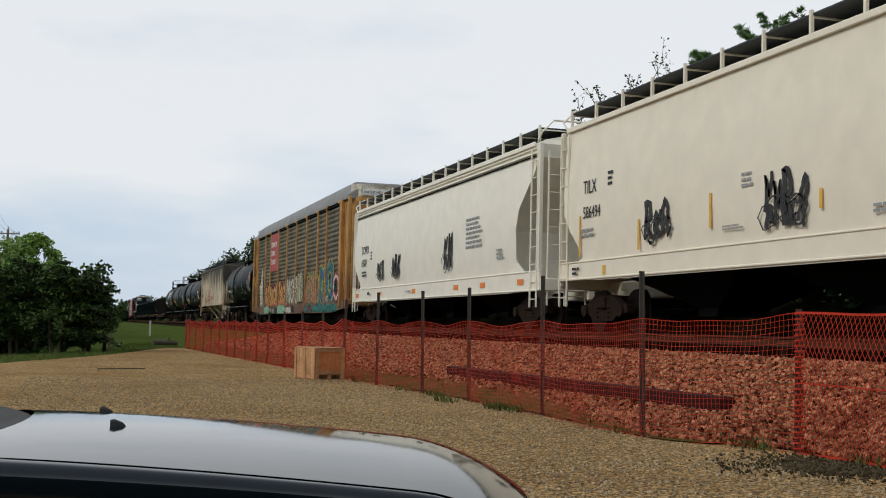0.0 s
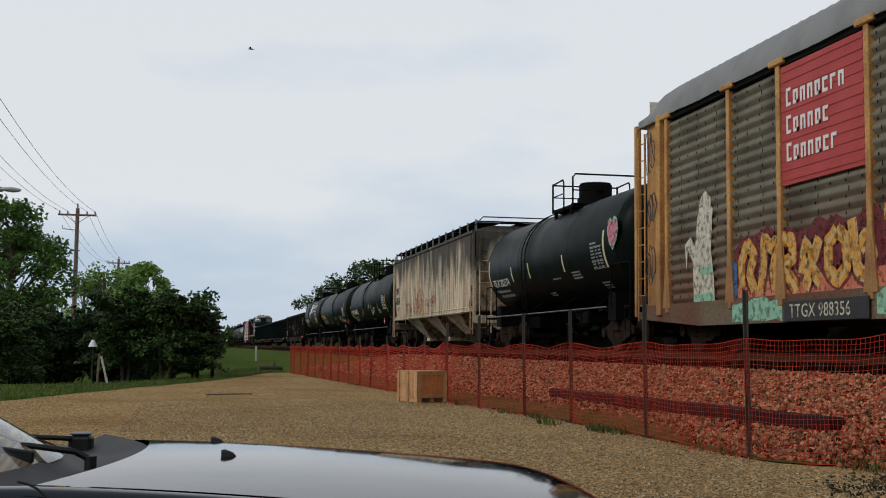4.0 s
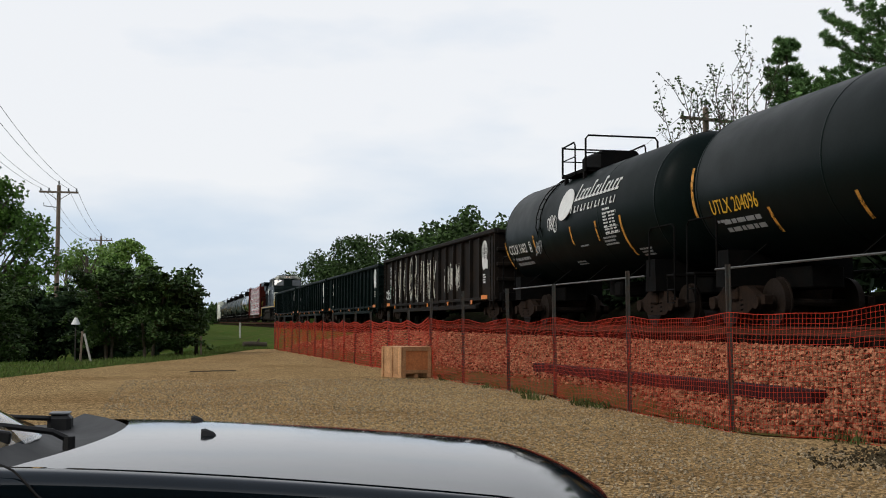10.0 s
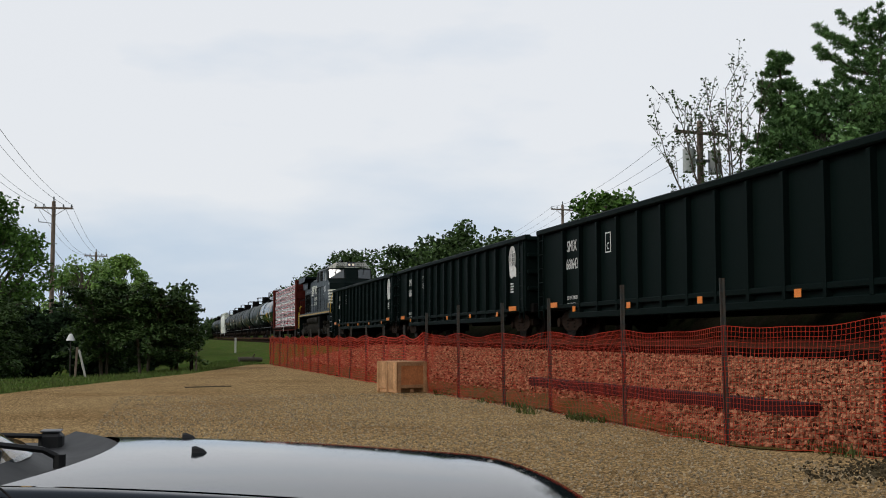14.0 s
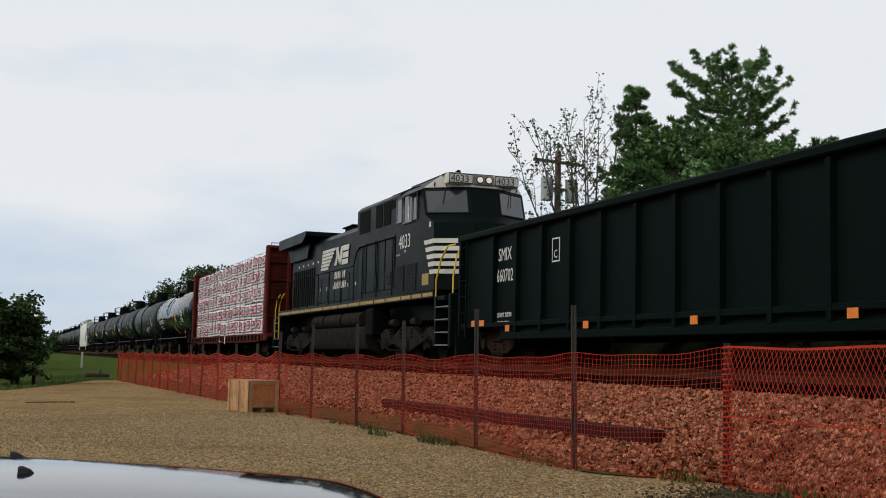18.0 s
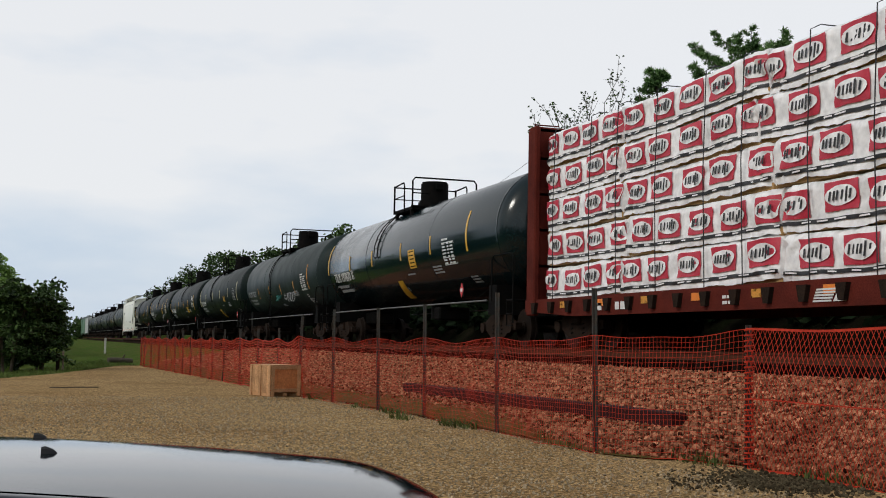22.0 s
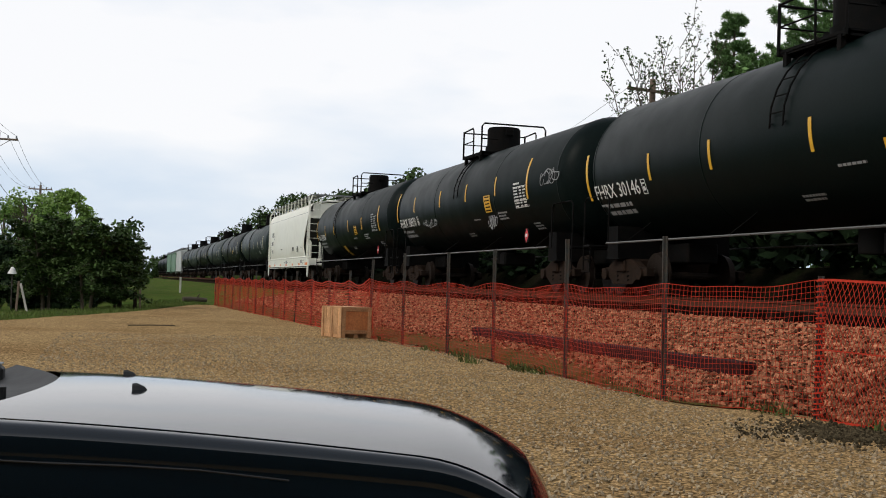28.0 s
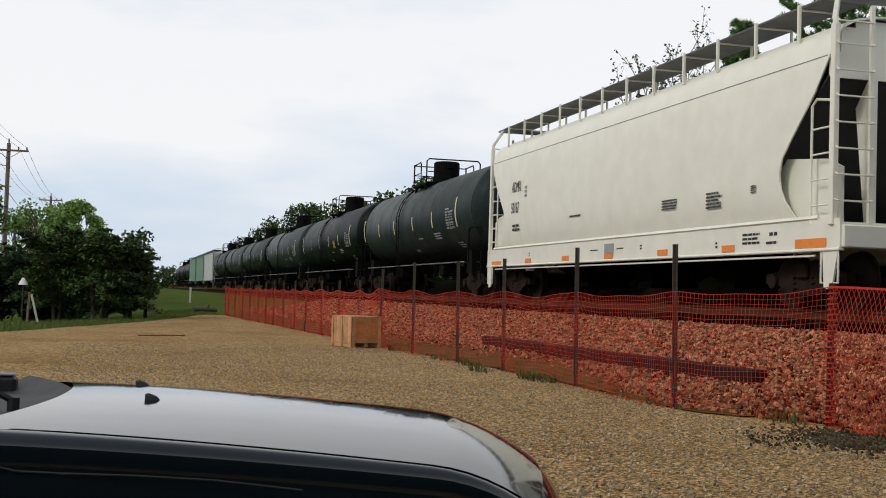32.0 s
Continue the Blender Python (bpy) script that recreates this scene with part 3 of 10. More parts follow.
    prof = [(-0.07, 0), (0.07, 0), (0.07, 0.012), (0.012, 0.03), (0.012, 0.12), (0.036, 0.13), (0.036, 0.165), (-0.036, 0.165), (-0.036, 0.13), (-0.012, 0.12), (-0.012, 0.03), (-0.07, 0.012)]
    for sx in (-0.753, 0.753):
        s = Shape().prism([(TRACK_X + sx + a, RAIL_Z - 0.165 + b) for a, b in prof], -420, 330)
        tagged(part("rail", s, M_RAIL, kind="structure"), "brown rusted steel railway rail", "rail")


build_ground()


def build_wall():
    """An unseen plain dark wall, added behind the camera to darken the car's reflections."""
    s = Shape().box(-14, 9, -3.2, -3.0, -0.1, 3.6)
    tagged(part("reflection_wall", s, M_WALL, kind="structure"), "unseen plain dark wall added behind the camera to darken reflections", "wall")


M_WALL = mat("added_wall_dark", (0.035, 0.028, 0.024), 0.8, scale=2, amt=0.4)
build_wall()

# ---- the train: parts that all cars share ----
MOVING = []  # (thing, its middle along the train)


def wheel_mesh():
    s = Shape()
    s.tube([(-1.1, 0, 0), (1.1, 0, 0)], 0.075, 8)
    for sg in (-1, 1):
        x = 0.74 * sg
        s.disc((x + 0.03 * sg, 0, 0), "x", 0.455, 0.11, 24)
        s.disc((x - 0.045 * sg, 0, 0), "x", 0.485, 0.035, 24)
        s.disc((x + 0.09 * sg, 0, 0), "x", 0.16, 0.06, 12)
    return s.mesh("wheelset", M_WHEEL)


def truck_mesh(wb=0.9):
    s = Shape()
    prof = [(-wb - 0.28, 0.42), (-wb - 0.28, 0.58), (-wb + 0.1, 0.62), (-0.45, 0.78), (0.45, 0.78), (wb - 0.1, 0.62), (wb + 0.28, 0.58), (wb + 0.28, 0.42), (wb - 0.12, 0.40), (0.46, 0.24), (-0.46, 0.24), (-wb + 0.12, 0.40)]
    for sg in (-1, 1):
        s.slab(prof, sg * 1.07 - 0.08, sg * 1.07 + 0.08)
        for e in (-1, 1):
            s.disc((sg * 1.15, e * wb, 0.46), "x", 0.13, 0.12, 12)
        s.box(sg * 1.17 - 0.05, sg * 1.17 + 0.05, -0.16, 0.16, 0.5, 0.76, 0.03)
    s.box(-1.1, 1.1, -0.2, 0.2, 0.5, 0.8, 0.04)
    return s.mesh("truck", M_RUST)


def spring_mesh():
    s = Shape()
    for sg in (0,):
        for yy in (0.0,):
            s.tube([(0.065 * math.cos(a * 0.8), 0.065 * math.sin(a * 0.8), 0.28 + 0.012 * a) for a in range(21)], 0.016, 5)
    return s.mesh("spring", M_DARK)


WHEELSET, TRUCK, SPRING = wheel_mesh(), truck_mesh(), spring_mesh()


def add_truck(car, y, wb=0.9):
    t = part("truck", TRUCK, None, car, at=pose(0, y, 0))
    for e in (-wb, wb):
        part("wheelset", WHEELSET, None, t, at=pose(0, e, 0.46))
    for sx in (-1.1, 1.1):
        for yy in (-0.27, 0.27):
            part("spring", SPRING, None, t, at=pose(sx, yy, 0))


def coupler_mesh():
    s = Shape()
    s.box(-0.09, 0.09, -0.75, 0.1, 0.78, 0.95, 0.02)
    s.box(-0.16, 0.16, -1.0, -0.72, 0.74, 0.99, 0.04)
    s.tube([(0.1, -0.5, 0.8), (0.14, -0.75, 0.55), (0.1, -1.0, 0.5), (0.05, -1.15, 0.6)], 0.025, 6)
    return s.mesh("coupler", M_RUST)


COUPLER = coupler_mesh()


def add_couplers(car, half):
    part("coupler", COUPLER, None, car, at=pose(0, -half, 0))
    part("coupler", COUPLER, None, car, at=pose(0, half, 0, 0, 0, 180))


def ladder(parent, x, y, z0, z1, w, material, along="y", pitch=0.42):
    """A ladder with its stiles and rungs; along: the way in which the rungs run."""
    s = Shape()
    d = Vector((0, 1, 0)) if along == "y" else Vector((1, 0, 0))
    a, b = Vector((x, y, 0)) - d * w / 2, Vector((x, y, 0)) + d * w / 2
    for q in (a, b):
        s.box(q.x - 0.02, q.x + 0.02, q.y - 0.02, q.y + 0.02, z0, z1, 0.006)
    z = z0 + 0.2
    while z < z1:
        s.tube([a + Vector((0, 0, z)), b + Vector((0, 0, z))], 0.014, 5)
        z += pitch
    return part("ladder", s, material, parent)


def ready(car, u):
    MOVING.append((car, u))
    car.matrix_basis = pose(TRACK_X, u, RAIL_Z)
    return car


# ---- tank cars ----
def tank_car(label, u0, u1, paint, R=1.56, zc=2.83, stripes=(), signs=None, rail=True, plat=0.5, dome=0.5, dome_top=0.74, housing=0.0, ladder=1.75, ladder_low=0.6, group="black tank cars"):
    car = thing("tank_car", label, "tank car", group)
    L = u1 - u0
    h = L / 2
    bl = h - 0.18
    hd = 0.72
    n = 48
    prof = [(-bl, 0.02), (-bl + 0.02, 0.25), (-bl + 0.07, 0.46), (-bl + 0.16, 0.66), (-bl + 0.28, 0.81), (-bl + 0.42, 0.915), (-bl + 0.57, 0.975), (-bl + hd, 1.0)]
    prof = prof + [(-x, r) for x, r in prof[::-1]]
    s = Shape()
    s.rings([[(R * r * math.sin(2 * math.pi * k / n), y, zc + R * r * math.cos(2 * math.pi * k / n)) for k in range(n)] for y, r in prof])
    tank = part("tank", s, paint, car, smooth=30)
    for y in (-bl + hd, -bl * 0.36, bl * 0.36, bl - hd):
        s = Shape().rings([[((R + e) * math.sin(2 * math.pi * k / n), y + d, zc + (R + e) * math.cos(2 * math.pi * k / n)) for k in range(n)] for d, e in ((-0.03, 0), (-0.02, 0.006), (0.02, 0.006), (0.03, 0))], caps=False)
        part("weld_band", s, paint, tank)
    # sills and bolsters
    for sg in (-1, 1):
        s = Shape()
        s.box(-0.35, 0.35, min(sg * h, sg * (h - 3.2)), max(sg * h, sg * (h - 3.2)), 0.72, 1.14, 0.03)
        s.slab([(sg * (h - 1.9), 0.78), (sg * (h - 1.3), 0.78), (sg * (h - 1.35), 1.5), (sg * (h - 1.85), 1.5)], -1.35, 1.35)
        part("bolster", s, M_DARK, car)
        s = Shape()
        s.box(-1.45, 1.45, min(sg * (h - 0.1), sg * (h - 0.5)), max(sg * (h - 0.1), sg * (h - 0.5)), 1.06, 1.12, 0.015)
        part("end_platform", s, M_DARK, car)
        for sx in (-1.42, 1.42):
            s = Shape()
            ya, yb = sg * (h - 0.12), sg * (h - 1.5)
            s.tube([(sx, yb, 1.1), (sx, yb, 2.1), (sx, yb - sg * -0.12, 2.2), (sx, ya - sg * 0.12, 2.2), (sx, ya, 2.1), (sx, ya, 0.55)], 0.02, 6)
            s.tube([(sx, ya - sg * 0.38, 1.06), (sx, ya - sg * 0.38, 0.5), (sx, ya, 0.5)], 0.018, 5)
            s.tube([(sx, ya - sg * 0.38, 0.78), (sx, ya, 0.78)], 0.018, 5)
            part("end_handrail", s, M_DARK, car)
        add_truck(car, sg * (h - 1.75))
    add_couplers(car, h - 0.1)
    # long hand rail low along the side
    if rail:
        s = Shape()
        for sx in (-1, 1):
            s.tube([(sx * 1.5, -h + 1.6, 1.12), (sx * 1.5, h - 1.6, 1.12)], 0.022, 6)
        railing = part("side_rail", s, M_PIPE, car)
        for k in range(4):
            y = -h + 2.6 + k * (L - 5.2) / 3
            s = Shape()
            for sx in (-1, 1):
                s.tube([(sx * 1.5, y, 1.12), (sx * 0.9, y, zc - R * 0.8)], 0.015, 5)
            part("rail_brace", s, M_DARK, railing)
    # top platform, with a low gate at one end and a taller hoop at the other
    top = zc + R
    ya, yb = plat - 1.0, plat + 0.95
    s = Shape()
    s.box(-1.05, 1.05, ya, yb, top - 0.16, top - 0.12)
    for y in (ya, yb - 0.05):
        s.box(-1.08, 1.08, y, y + 0.05, top - 0.2, top - 0.08)
    for sx in (-1.0, 1.0):
        s.box(sx - 0.03, sx + 0.03, ya, yb, top - 0.2, top - 0.1)
        for y in (ya + 0.15, yb - 0.25):
            s.box(sx - 0.05, sx + 0.05, y, y + 0.1, zc + R * 0.64, top - 0.15)
    plat_ob = part("platform", s, M_DARK, car)
    s = Shape()
    hi, lo = top + 0.72, top + 0.78
    s.tube([(-1.05, ya, top - 0.2), (-1.05, ya, lo - 0.1), (-0.97, ya, lo), (0.97, ya, lo), (1.05, ya, lo - 0.1), (1.05, ya, top - 0.2)], 0.028, 6)
    s.tube([(-1.05, ya, top + 0.3), (-0.5, ya, top + 0.3)], 0.02, 5)
    s.tube([(-1.05, yb, hi - 0.04), (1.05, yb, hi - 0.04)], 0.024, 6)
    s.tube([(-1.05, yb, top + 0.3), (1.05, yb, top + 0.3)], 0.018, 5)
    for sx in (-1.05, 1.05):
        s.tube([(sx, yb, top - 0.2), (sx, yb, hi)], 0.03, 6)
        s.tube([(sx, yb, hi - 0.03), (sx, yb - 1.0, hi), (sx, yb - 1.08, hi - 0.09), (sx, yb - 1.1, top - 0.2)], 0.024, 6)
        s.tube([(sx, yb, top + 0.3), (sx, yb - 1.08, top + 0.3)], 0.018, 5)
    part("railing", s, M_DARK, plat_ob)
    if housing:  # a long box over the valves
        s = Shape().rings([[(-w, plat - housing, z), (-w, plat + housing * 0.8, z), (w, plat + housing * 0.8, z), (w, plat - housing, z)] for w, z in ((0.55, top - 0.2), (0.55, top + 0.34), (0.48, top + 0.42))])
    else:
        s = Shape().tube([(0, plat, top - 0.12), (0, plat, top + 0.18), (0, plat, top + 0.2)], dome + 0.05, 22)
        s.tube([(0, plat, top + 0.2), (0, plat, top + dome_top - 0.02), (0, plat, top + dome_top)], dome, 22)
        s.disc((0, plat, top + dome_top + 0.02), "z", dome * 0.93, 0.06, 22)
        s.box(-0.12, 0.12, plat - dome - 0.09, plat - dome + 0.02, top + dome_top - 0.24, top + dome_top - 0.02, 0.02)
    hs = part("protective_housing", s, M_DARK, car)
    s = Shape().disc((-0.1, plat + 0.74, top + 0.08), "z", 0.2, 0.3, 14)
    s.tube([(-0.1, plat + 0.74, top + 0.2), (-0.1, plat + 0.74, top + 0.36)], 0.07, 10)
    part("vent_valve", s, M_DARK, hs)
    part("fill_cover", Shape().disc((0.15, plat - 0.86, top + 0.02), "z", 0.25, 0.18, 16), M_DARK, hs)
    # side ladders up to the platform
    for sx in (-1, 1):
        s = Shape()
        for e in (ladder - 0.2, ladder + 0.2):
            path = [(sx * 1.5, e, ladder_low), (sx * (R + 0.05), e, zc)]
            for a in range(1, 7):
                an = math.pi / 2 * (1 - a / 7.5)
                path.append((sx * (R + 0.06) * math.sin(an), e, zc + (R + 0.06) * math.cos(an)))
            s.tube(path, 0.018, 5)
        for k in range(14):
            z = 0.75 + k * 0.29
            x = 1.53 if z < zc - 0.3 else math.sqrt(max(0.0, (R + 0.06) ** 2 - (z - zc) ** 2)) if z > zc else R + 0.05
            if ladder_low < z < zc + R * 0.97:
                s.tube([(sx * x, ladder - 0.2, z), (sx * x, ladder + 0.2, z)], 0.013, 5)
        part("ladder", s, M_DARK, car)
    # bottom outlet
    s = Shape()
    s.tube([(0, 0, zc - R + 0.1), (0, 0, zc - R - 0.25), (0, 0, zc - R - 0.45)], 0.3, 14)
    s.box(-0.5, 0.5, -1.3, -0.8, 0.75, 1.15, 0.05)
    part("bottom_outlet", s, M_DARK, car)

    def arc_plate(name, y0, y1, a0, a1, material, lab=""):
        m, rows = 8, []
        for e in (0.004, 0.010):
            for y in (y0, y1):
                rows.append([(-(R + e) * math.cos(a0 + (a1 - a0) * k / m), y, zc + (R + e) * math.sin(a0 + (a1 - a0) * k / m)) for k in range(m + 1)])
        q = Shape()
        ring = [rows[0], rows[1], rows[3], rows[2]]
        vs = [p for r in ring for p in r]
        w = m + 1
        fs = []
        for r in range(4):
            for k in range(m):
                fs.append((r * w + k, r * w + k + 1, ((r + 1) % 4) * w + k + 1, ((r + 1) % 4) * w + k))
        q.add(vs, fs)
        part(name, q, material, tank, lab)

    for y, a0, a1, w, m in stripes:
        arc_plate("reflector", y - w / 2, y + w / 2, radians(a0), radians(a1), m)
    def shell_x(z):
        return -math.sqrt(max(0.0, R * R - (z - zc) ** 2))

    def patch(q, y0, y1, z0, z1, e=0.008):
        """A thin plate laid on the shell between two heights."""
        v = [(shell_x(z) - d, y, z) for d in (0.002, e) for y, z in ((y0, z0), (y1, z0), (y1, z1), (y0, z1))]
        q.add(v, [(0, 3, 2, 1), (4, 5, 6, 7), (0, 1, 5, 4), (1, 2, 6, 5), (2, 3, 7, 6), (3, 0, 4, 7)])

    S = signs or {}
    for text, y0, y1, z, hh, m in S.get("text", ()):
        me = lettering(text, 1.0, m)
        xs, ys = [p.co.x for p in me.vertices], [p.co.y for p in me.vertices]
        kx, ky = (y0 - y1) / (max(xs) - min(xs)), hh / (max(ys) - min(ys))
        me.transform(Matrix.Diagonal((kx, ky, 1, 1)) @ Matrix.Translation((-min(xs), -min(ys), 0)))
        tilt = math.degrees(math.asin((z + hh / 2 - zc) / R))
        part("lettering", me, m, tank, at=Matrix.Translation((shell_x(z) - 0.012, y0, z)) @ SIDE @ pose(0, 0, 0, -tilt, 0, 0))
    for k, (y, z, w, hh, rows, m) in enumerate(S.get("bars", ())):
        rng, q, st = random.Random(k + int(u0)), Shape(), hh / rows
        for r in range(rows):
            a, end = 0.0, w * rng.uniform(0.7, 1.0)
            while a < end:
                b = min(end, a + st * rng.uniform(0.7, 2.2))
                patch(q, y - b, y - a, z + hh - (r + 0.55) * st, z + hh - r * st)
                a = b + st * 0.4
        part("stencil", q, m, tank, smooth=0)
    for y0, y1, z0, z1, m in S.get("panels", ()):  # a ruled table: frame, columns and rows of small print
        rng, q, rows = random.Random(int(u0)), Shape(), 7
        hh, w = z1 - z0, y0 - y1
        for z in (z0, z0 + hh * 0.30, z1 - 0.02):
            patch(q, y1, y0, z, z + 0.014)
        for f in (0.0, 0.42, 0.68, 0.985):
            patch(q, y0 - w * f - 0.014, y0 - w * f, z0, z1)
        for r in range(rows):
            zz = z0 + hh * (r + 0.3) / rows
            for fa, fb in ((0.04, 0.39), (0.46, 0.65), (0.72, 0.95)):
                a, end = fa * w, fa * w + (fb - fa) * w * rng.uniform(0.6, 1.0)
                while a < end:
                    b = min(end, a + rng.uniform(0.05, 0.13))
                    patch(q, y0 - b, y0 - a, zz, zz + hh / rows * 0.5)
                    a = b + 0.025
        for a in range(5):
            patch(q, y0 - 0.1 * a - 0.07, y0 - 0.1 * a, z1 + 0.05, z1 + 0.1)
        part("data_panel", q, m, tank, "white-ruled data table", smooth=0)
    for y, z in S.get("boxes", ()):  # a small framed class mark
        q = Shape()
        for a, b, c, d in ((0, 0.2, 0, 0.02), (0, 0.2, 0.28, 0.3), (0, 0.02, 0.02, 0.28), (0.18, 0.2, 0.02, 0.28), (0.05, 0.15, 0.07, 0.15), (0.04, 0.16, 0.2, 0.23)):
            patch(q, y - b, y - a, z + c, z + d)
        part("class_mark", q, M_LETTER, tank, smooth=0)
    for y, z in S.get("diamonds", ()):  # a hazard placard, point up, on its holder
        h0 = part("placard_holder", Shape().slab([(y + 0.15, z - 0.17), (y - 0.17, z - 0.17), (y - 0.17, z + 0.17), (y + 0.15, z + 0.17)], -1.27, -1.25), M_DARK, car)
        part("placard", Shape().slab([(y, z - 0.2), (y - 0.145, z), (y, z + 0.2), (y + 0.145, z)], -1.278, -1.271), M_PLACARD, h0, "red diamond hazard placard", smooth=0)
        part("placard_field", Shape().box(-1.283, -1.279, y - 0.075, y + 0.075, z - 0.04, z + 0.045), M_LETTER, h0, smooth=0)
    for y0, y1, a0, a1, m in S.get("plates", ()):
        arc_plate("warning_plate", y0, y1, radians(a0), radians(a1), m)
        q = Shape()
        for r in range(5):
            z = zc + R * math.sin(radians(a0 + (a1 - a0) * (r + 0.35) / 5))
            patch(q, y0 + (y1 - y0) * 0.12, y1 - (y1 - y0) * (0.1 + 0.06 * (r % 3)), z, z + 0.035, 0.013)
        if y1 - y0 > 0.35:
            part("print_line", q, M_RUST, tank, smooth=0)
    for pts, m in S.get("skew", ()):  # a slanted plate: corners as (y, angle)
        q, rowsn = Shape(), 6
        (ya0, aa), (yb0, _), (yc0, ab), (yd0, _) = pts
        v = []
        for e in (0.004, 0.010):
            for i in range(rowsn + 1):
                f = i / rowsn
                an = radians(aa + (ab - aa) * f)
                for y in (ya0 + (yd0 - ya0) * f, yb0 + (yc0 - yb0) * f):
                    v.append((-(R + e) * math.cos(an), y, zc + (R + e) * math.sin(an)))
        o = 2 * (rowsn + 1)
        f = [(2 * i, 2 * i + 1, 2 * i + 3, 2 * i + 2) for i in range(rowsn)] + [(o + 2 * i, o + 2 * i + 2, o + 2 * i + 3, o + 2 * i + 1) for i in range(rowsn)]
        part("warning_plate", q.add(v, f), m, tank, "yellow slanted warning plate", smooth=0)
    return ready(car, (u0 + u1) / 2)


def bands(ends, short, m, w=0.09):
    """Reflective bars up the shell: ends and short are ([places along the car], low angle, high angle)."""
    return [(y, a0, a1, w + 0.02, m) for ys, a0, a1 in (ends,) for y in ys] + [(y, a0, a1, w, m) for ys, a0, a1 in (short,) for y in ys]


def tank_signs(h, mark=None, panel=None, yellow=None, low=None, box=None, diamond=None, grey=None):
    """Number, small print, data table, placards and warning plates on a tank's near side."""
    g = grey or M_GREYLETTER
    out = {"text": [mark] if mark else [], "bars": [], "plates": [], "panels": [panel] if panel else [], "boxes": [box] if box else [], "diamonds": [diamond] if diamond else [], "skew": []}
    if mark:
        y0, z = mark[1], mark[3]
        out["bars"] += [(y0 - 0.3, z - 0.42, 1.7, 0.3, 2, g), (y0 - 0.05, z - 0.2, 0.5, 0.09, 1, g)]
    out["bars"] += [(-0.1 * h, 2.04, 0.8, 0.07, 1, g), (-0.36 * h, 1.96, 0.9, 0.24, 3, g), (0.05 * h, 1.62, 0.7, 0.12, 2, g), (-0.62 * h, 1.62, 0.7, 0.2, 3, g)]
    if yellow:
        out["plates"].append(yellow)
    if low:
        out["skew"].append((low, M_YELLOW))
    return out


# ---- covered hoppers ----
def hopper_car(label, u0, u1, paint, eave=4.32, bulge=0.06, sill_paint=None, walk_mat=None, texts=(), small=(), roof=None, straight=False, sill=(0.93, 1.36), front_cut=1.7, name="covered_hopper", group="covered hoppers", stripes=(), outlets=3, mould=False):
    car = thing(name, label, "hopper car", group)
    L = u1 - u0
    h = L / 2
    sill_paint, roof, walk_mat = sill_paint or paint, roof or paint, walk_mat or M_WALKSHADE
    s = Shape()
    rings, sheet_edge = [], []
    levels = [0, 0.06, 0.14, 0.25, 0.38, 0.52, 0.66, 0.8, 0.9, 1.0]
    z0 = sill[1] - 0.10
    for q in levels:
        z = z0 + (eave - z0) * q
        w = 1.50 + bulge * math.sin(math.pi * min(1, q * 1.1)) if not straight else 1.52
        cut = front_cut + 0.1 - 0.1 * step01(q / 0.3) if q < 0.40 else front_cut - (front_cut - 0.4) * step01((q - 0.40) / 0.5)
        back = 1.5 - 1.05 * step01(q / 0.42)
        if straight:
            cut = back = 1.25 - 1.05 * min(1, q / 0.62)
        a, b = -h + cut, h - back
        sheet_edge.append((w, a, b, z))
        deep = 0.0 if straight else 1.1 * math.sin(math.pi * min(1.0, q * 0.95 + 0.12)) ** 0.7 * (1 - q) ** 0.5
        rings.append([(-w + 0.03, a + deep, z), (-w + 0.03, b - deep * 0.7, z), (w - 0.03, b - deep * 0.7, z), (w - 0.03, a + deep, z)])
    l = h - 0.55 if not straight else h - 0.4
    for w, z in ((1.25, eave + 0.14), (0.8, eave + 0.24)):
        rings.append([(-w, -l, z), (-w, l, z), (w, l, z), (w, -l, z)])
    s.rings(rings)
    body = part("body", s, paint, car, smooth=25)
    # side sheets, standing proud of the sloped ends
    for sx in (-1, 1):
        v = [(sx * (w - e), yy, z) for e in (0.0, 0.028) for w, a, b, z in sheet_edge for yy in (a, b)]
        k, f = len(sheet_edge), []
        for i in range(k - 1):
            for o in (0, 2 * k):
                f.append((o + 2 * i, o + 2 * i + 1, o + 2 * i + 3, o + 2 * i + 2))
            for j in (0, 1):
                f.append((2 * i + j, 2 * i + 2 + j, 2 * k + 2 * i + 2 + j, 2 * k + 2 * i + j))
        part("side_sheet", Shape().add(v, f), paint, car, smooth=25)
    # eave angle
    s = Shape()
    for sx in (-1, 1):
        x = sx * (1.5 + (0.02 if straight else bulge * 0.25))
        s.box(min(x, x + 0.05 * sx), max(x, x + 0.05 * sx), -l, l, eave - 0.06, eave + 0.06, 0.015)
    part("eave", s, roof, body)
    if mould:  # stepped moulding along the top of the side
        for z, dz in ((eave - 0.14, 0.05), (eave - 0.25, 0.05)):
            part("moulding", Shape().box(-1.555, -1.49, -h + 0.5, h - 0.55, z, z + dz, 0.015), roof, body)
        part("seam", Shape().box(-1.548, -1.5, -h + 0.5, h - 0.6, eave - 0.305, eave - 0.285), M_DARK, body, smooth=0)
    # side sills
    for sx in (-1, 1):
        s = Shape()
        xx = sx * 1.50
        za, zb = sill
        s.slab([(-h + 0.15, za + 0.05), (-h + 2.4, za), (h - 2.4, za), (h - 0.15, za + 0.05), (h - 0.15, zb), (-h + 0.15, zb)], xx - 0.03, xx + 0.03)
        s.box(xx - 0.06, xx + 0.06, -h + 0.15, h - 0.15, za + 0.02, za + 0.07, 0.015)
        s.box(xx - 0.05, xx + 0.05, -h + 0.15, h - 0.15, zb - 0.02, zb + 0.02, 0.012)
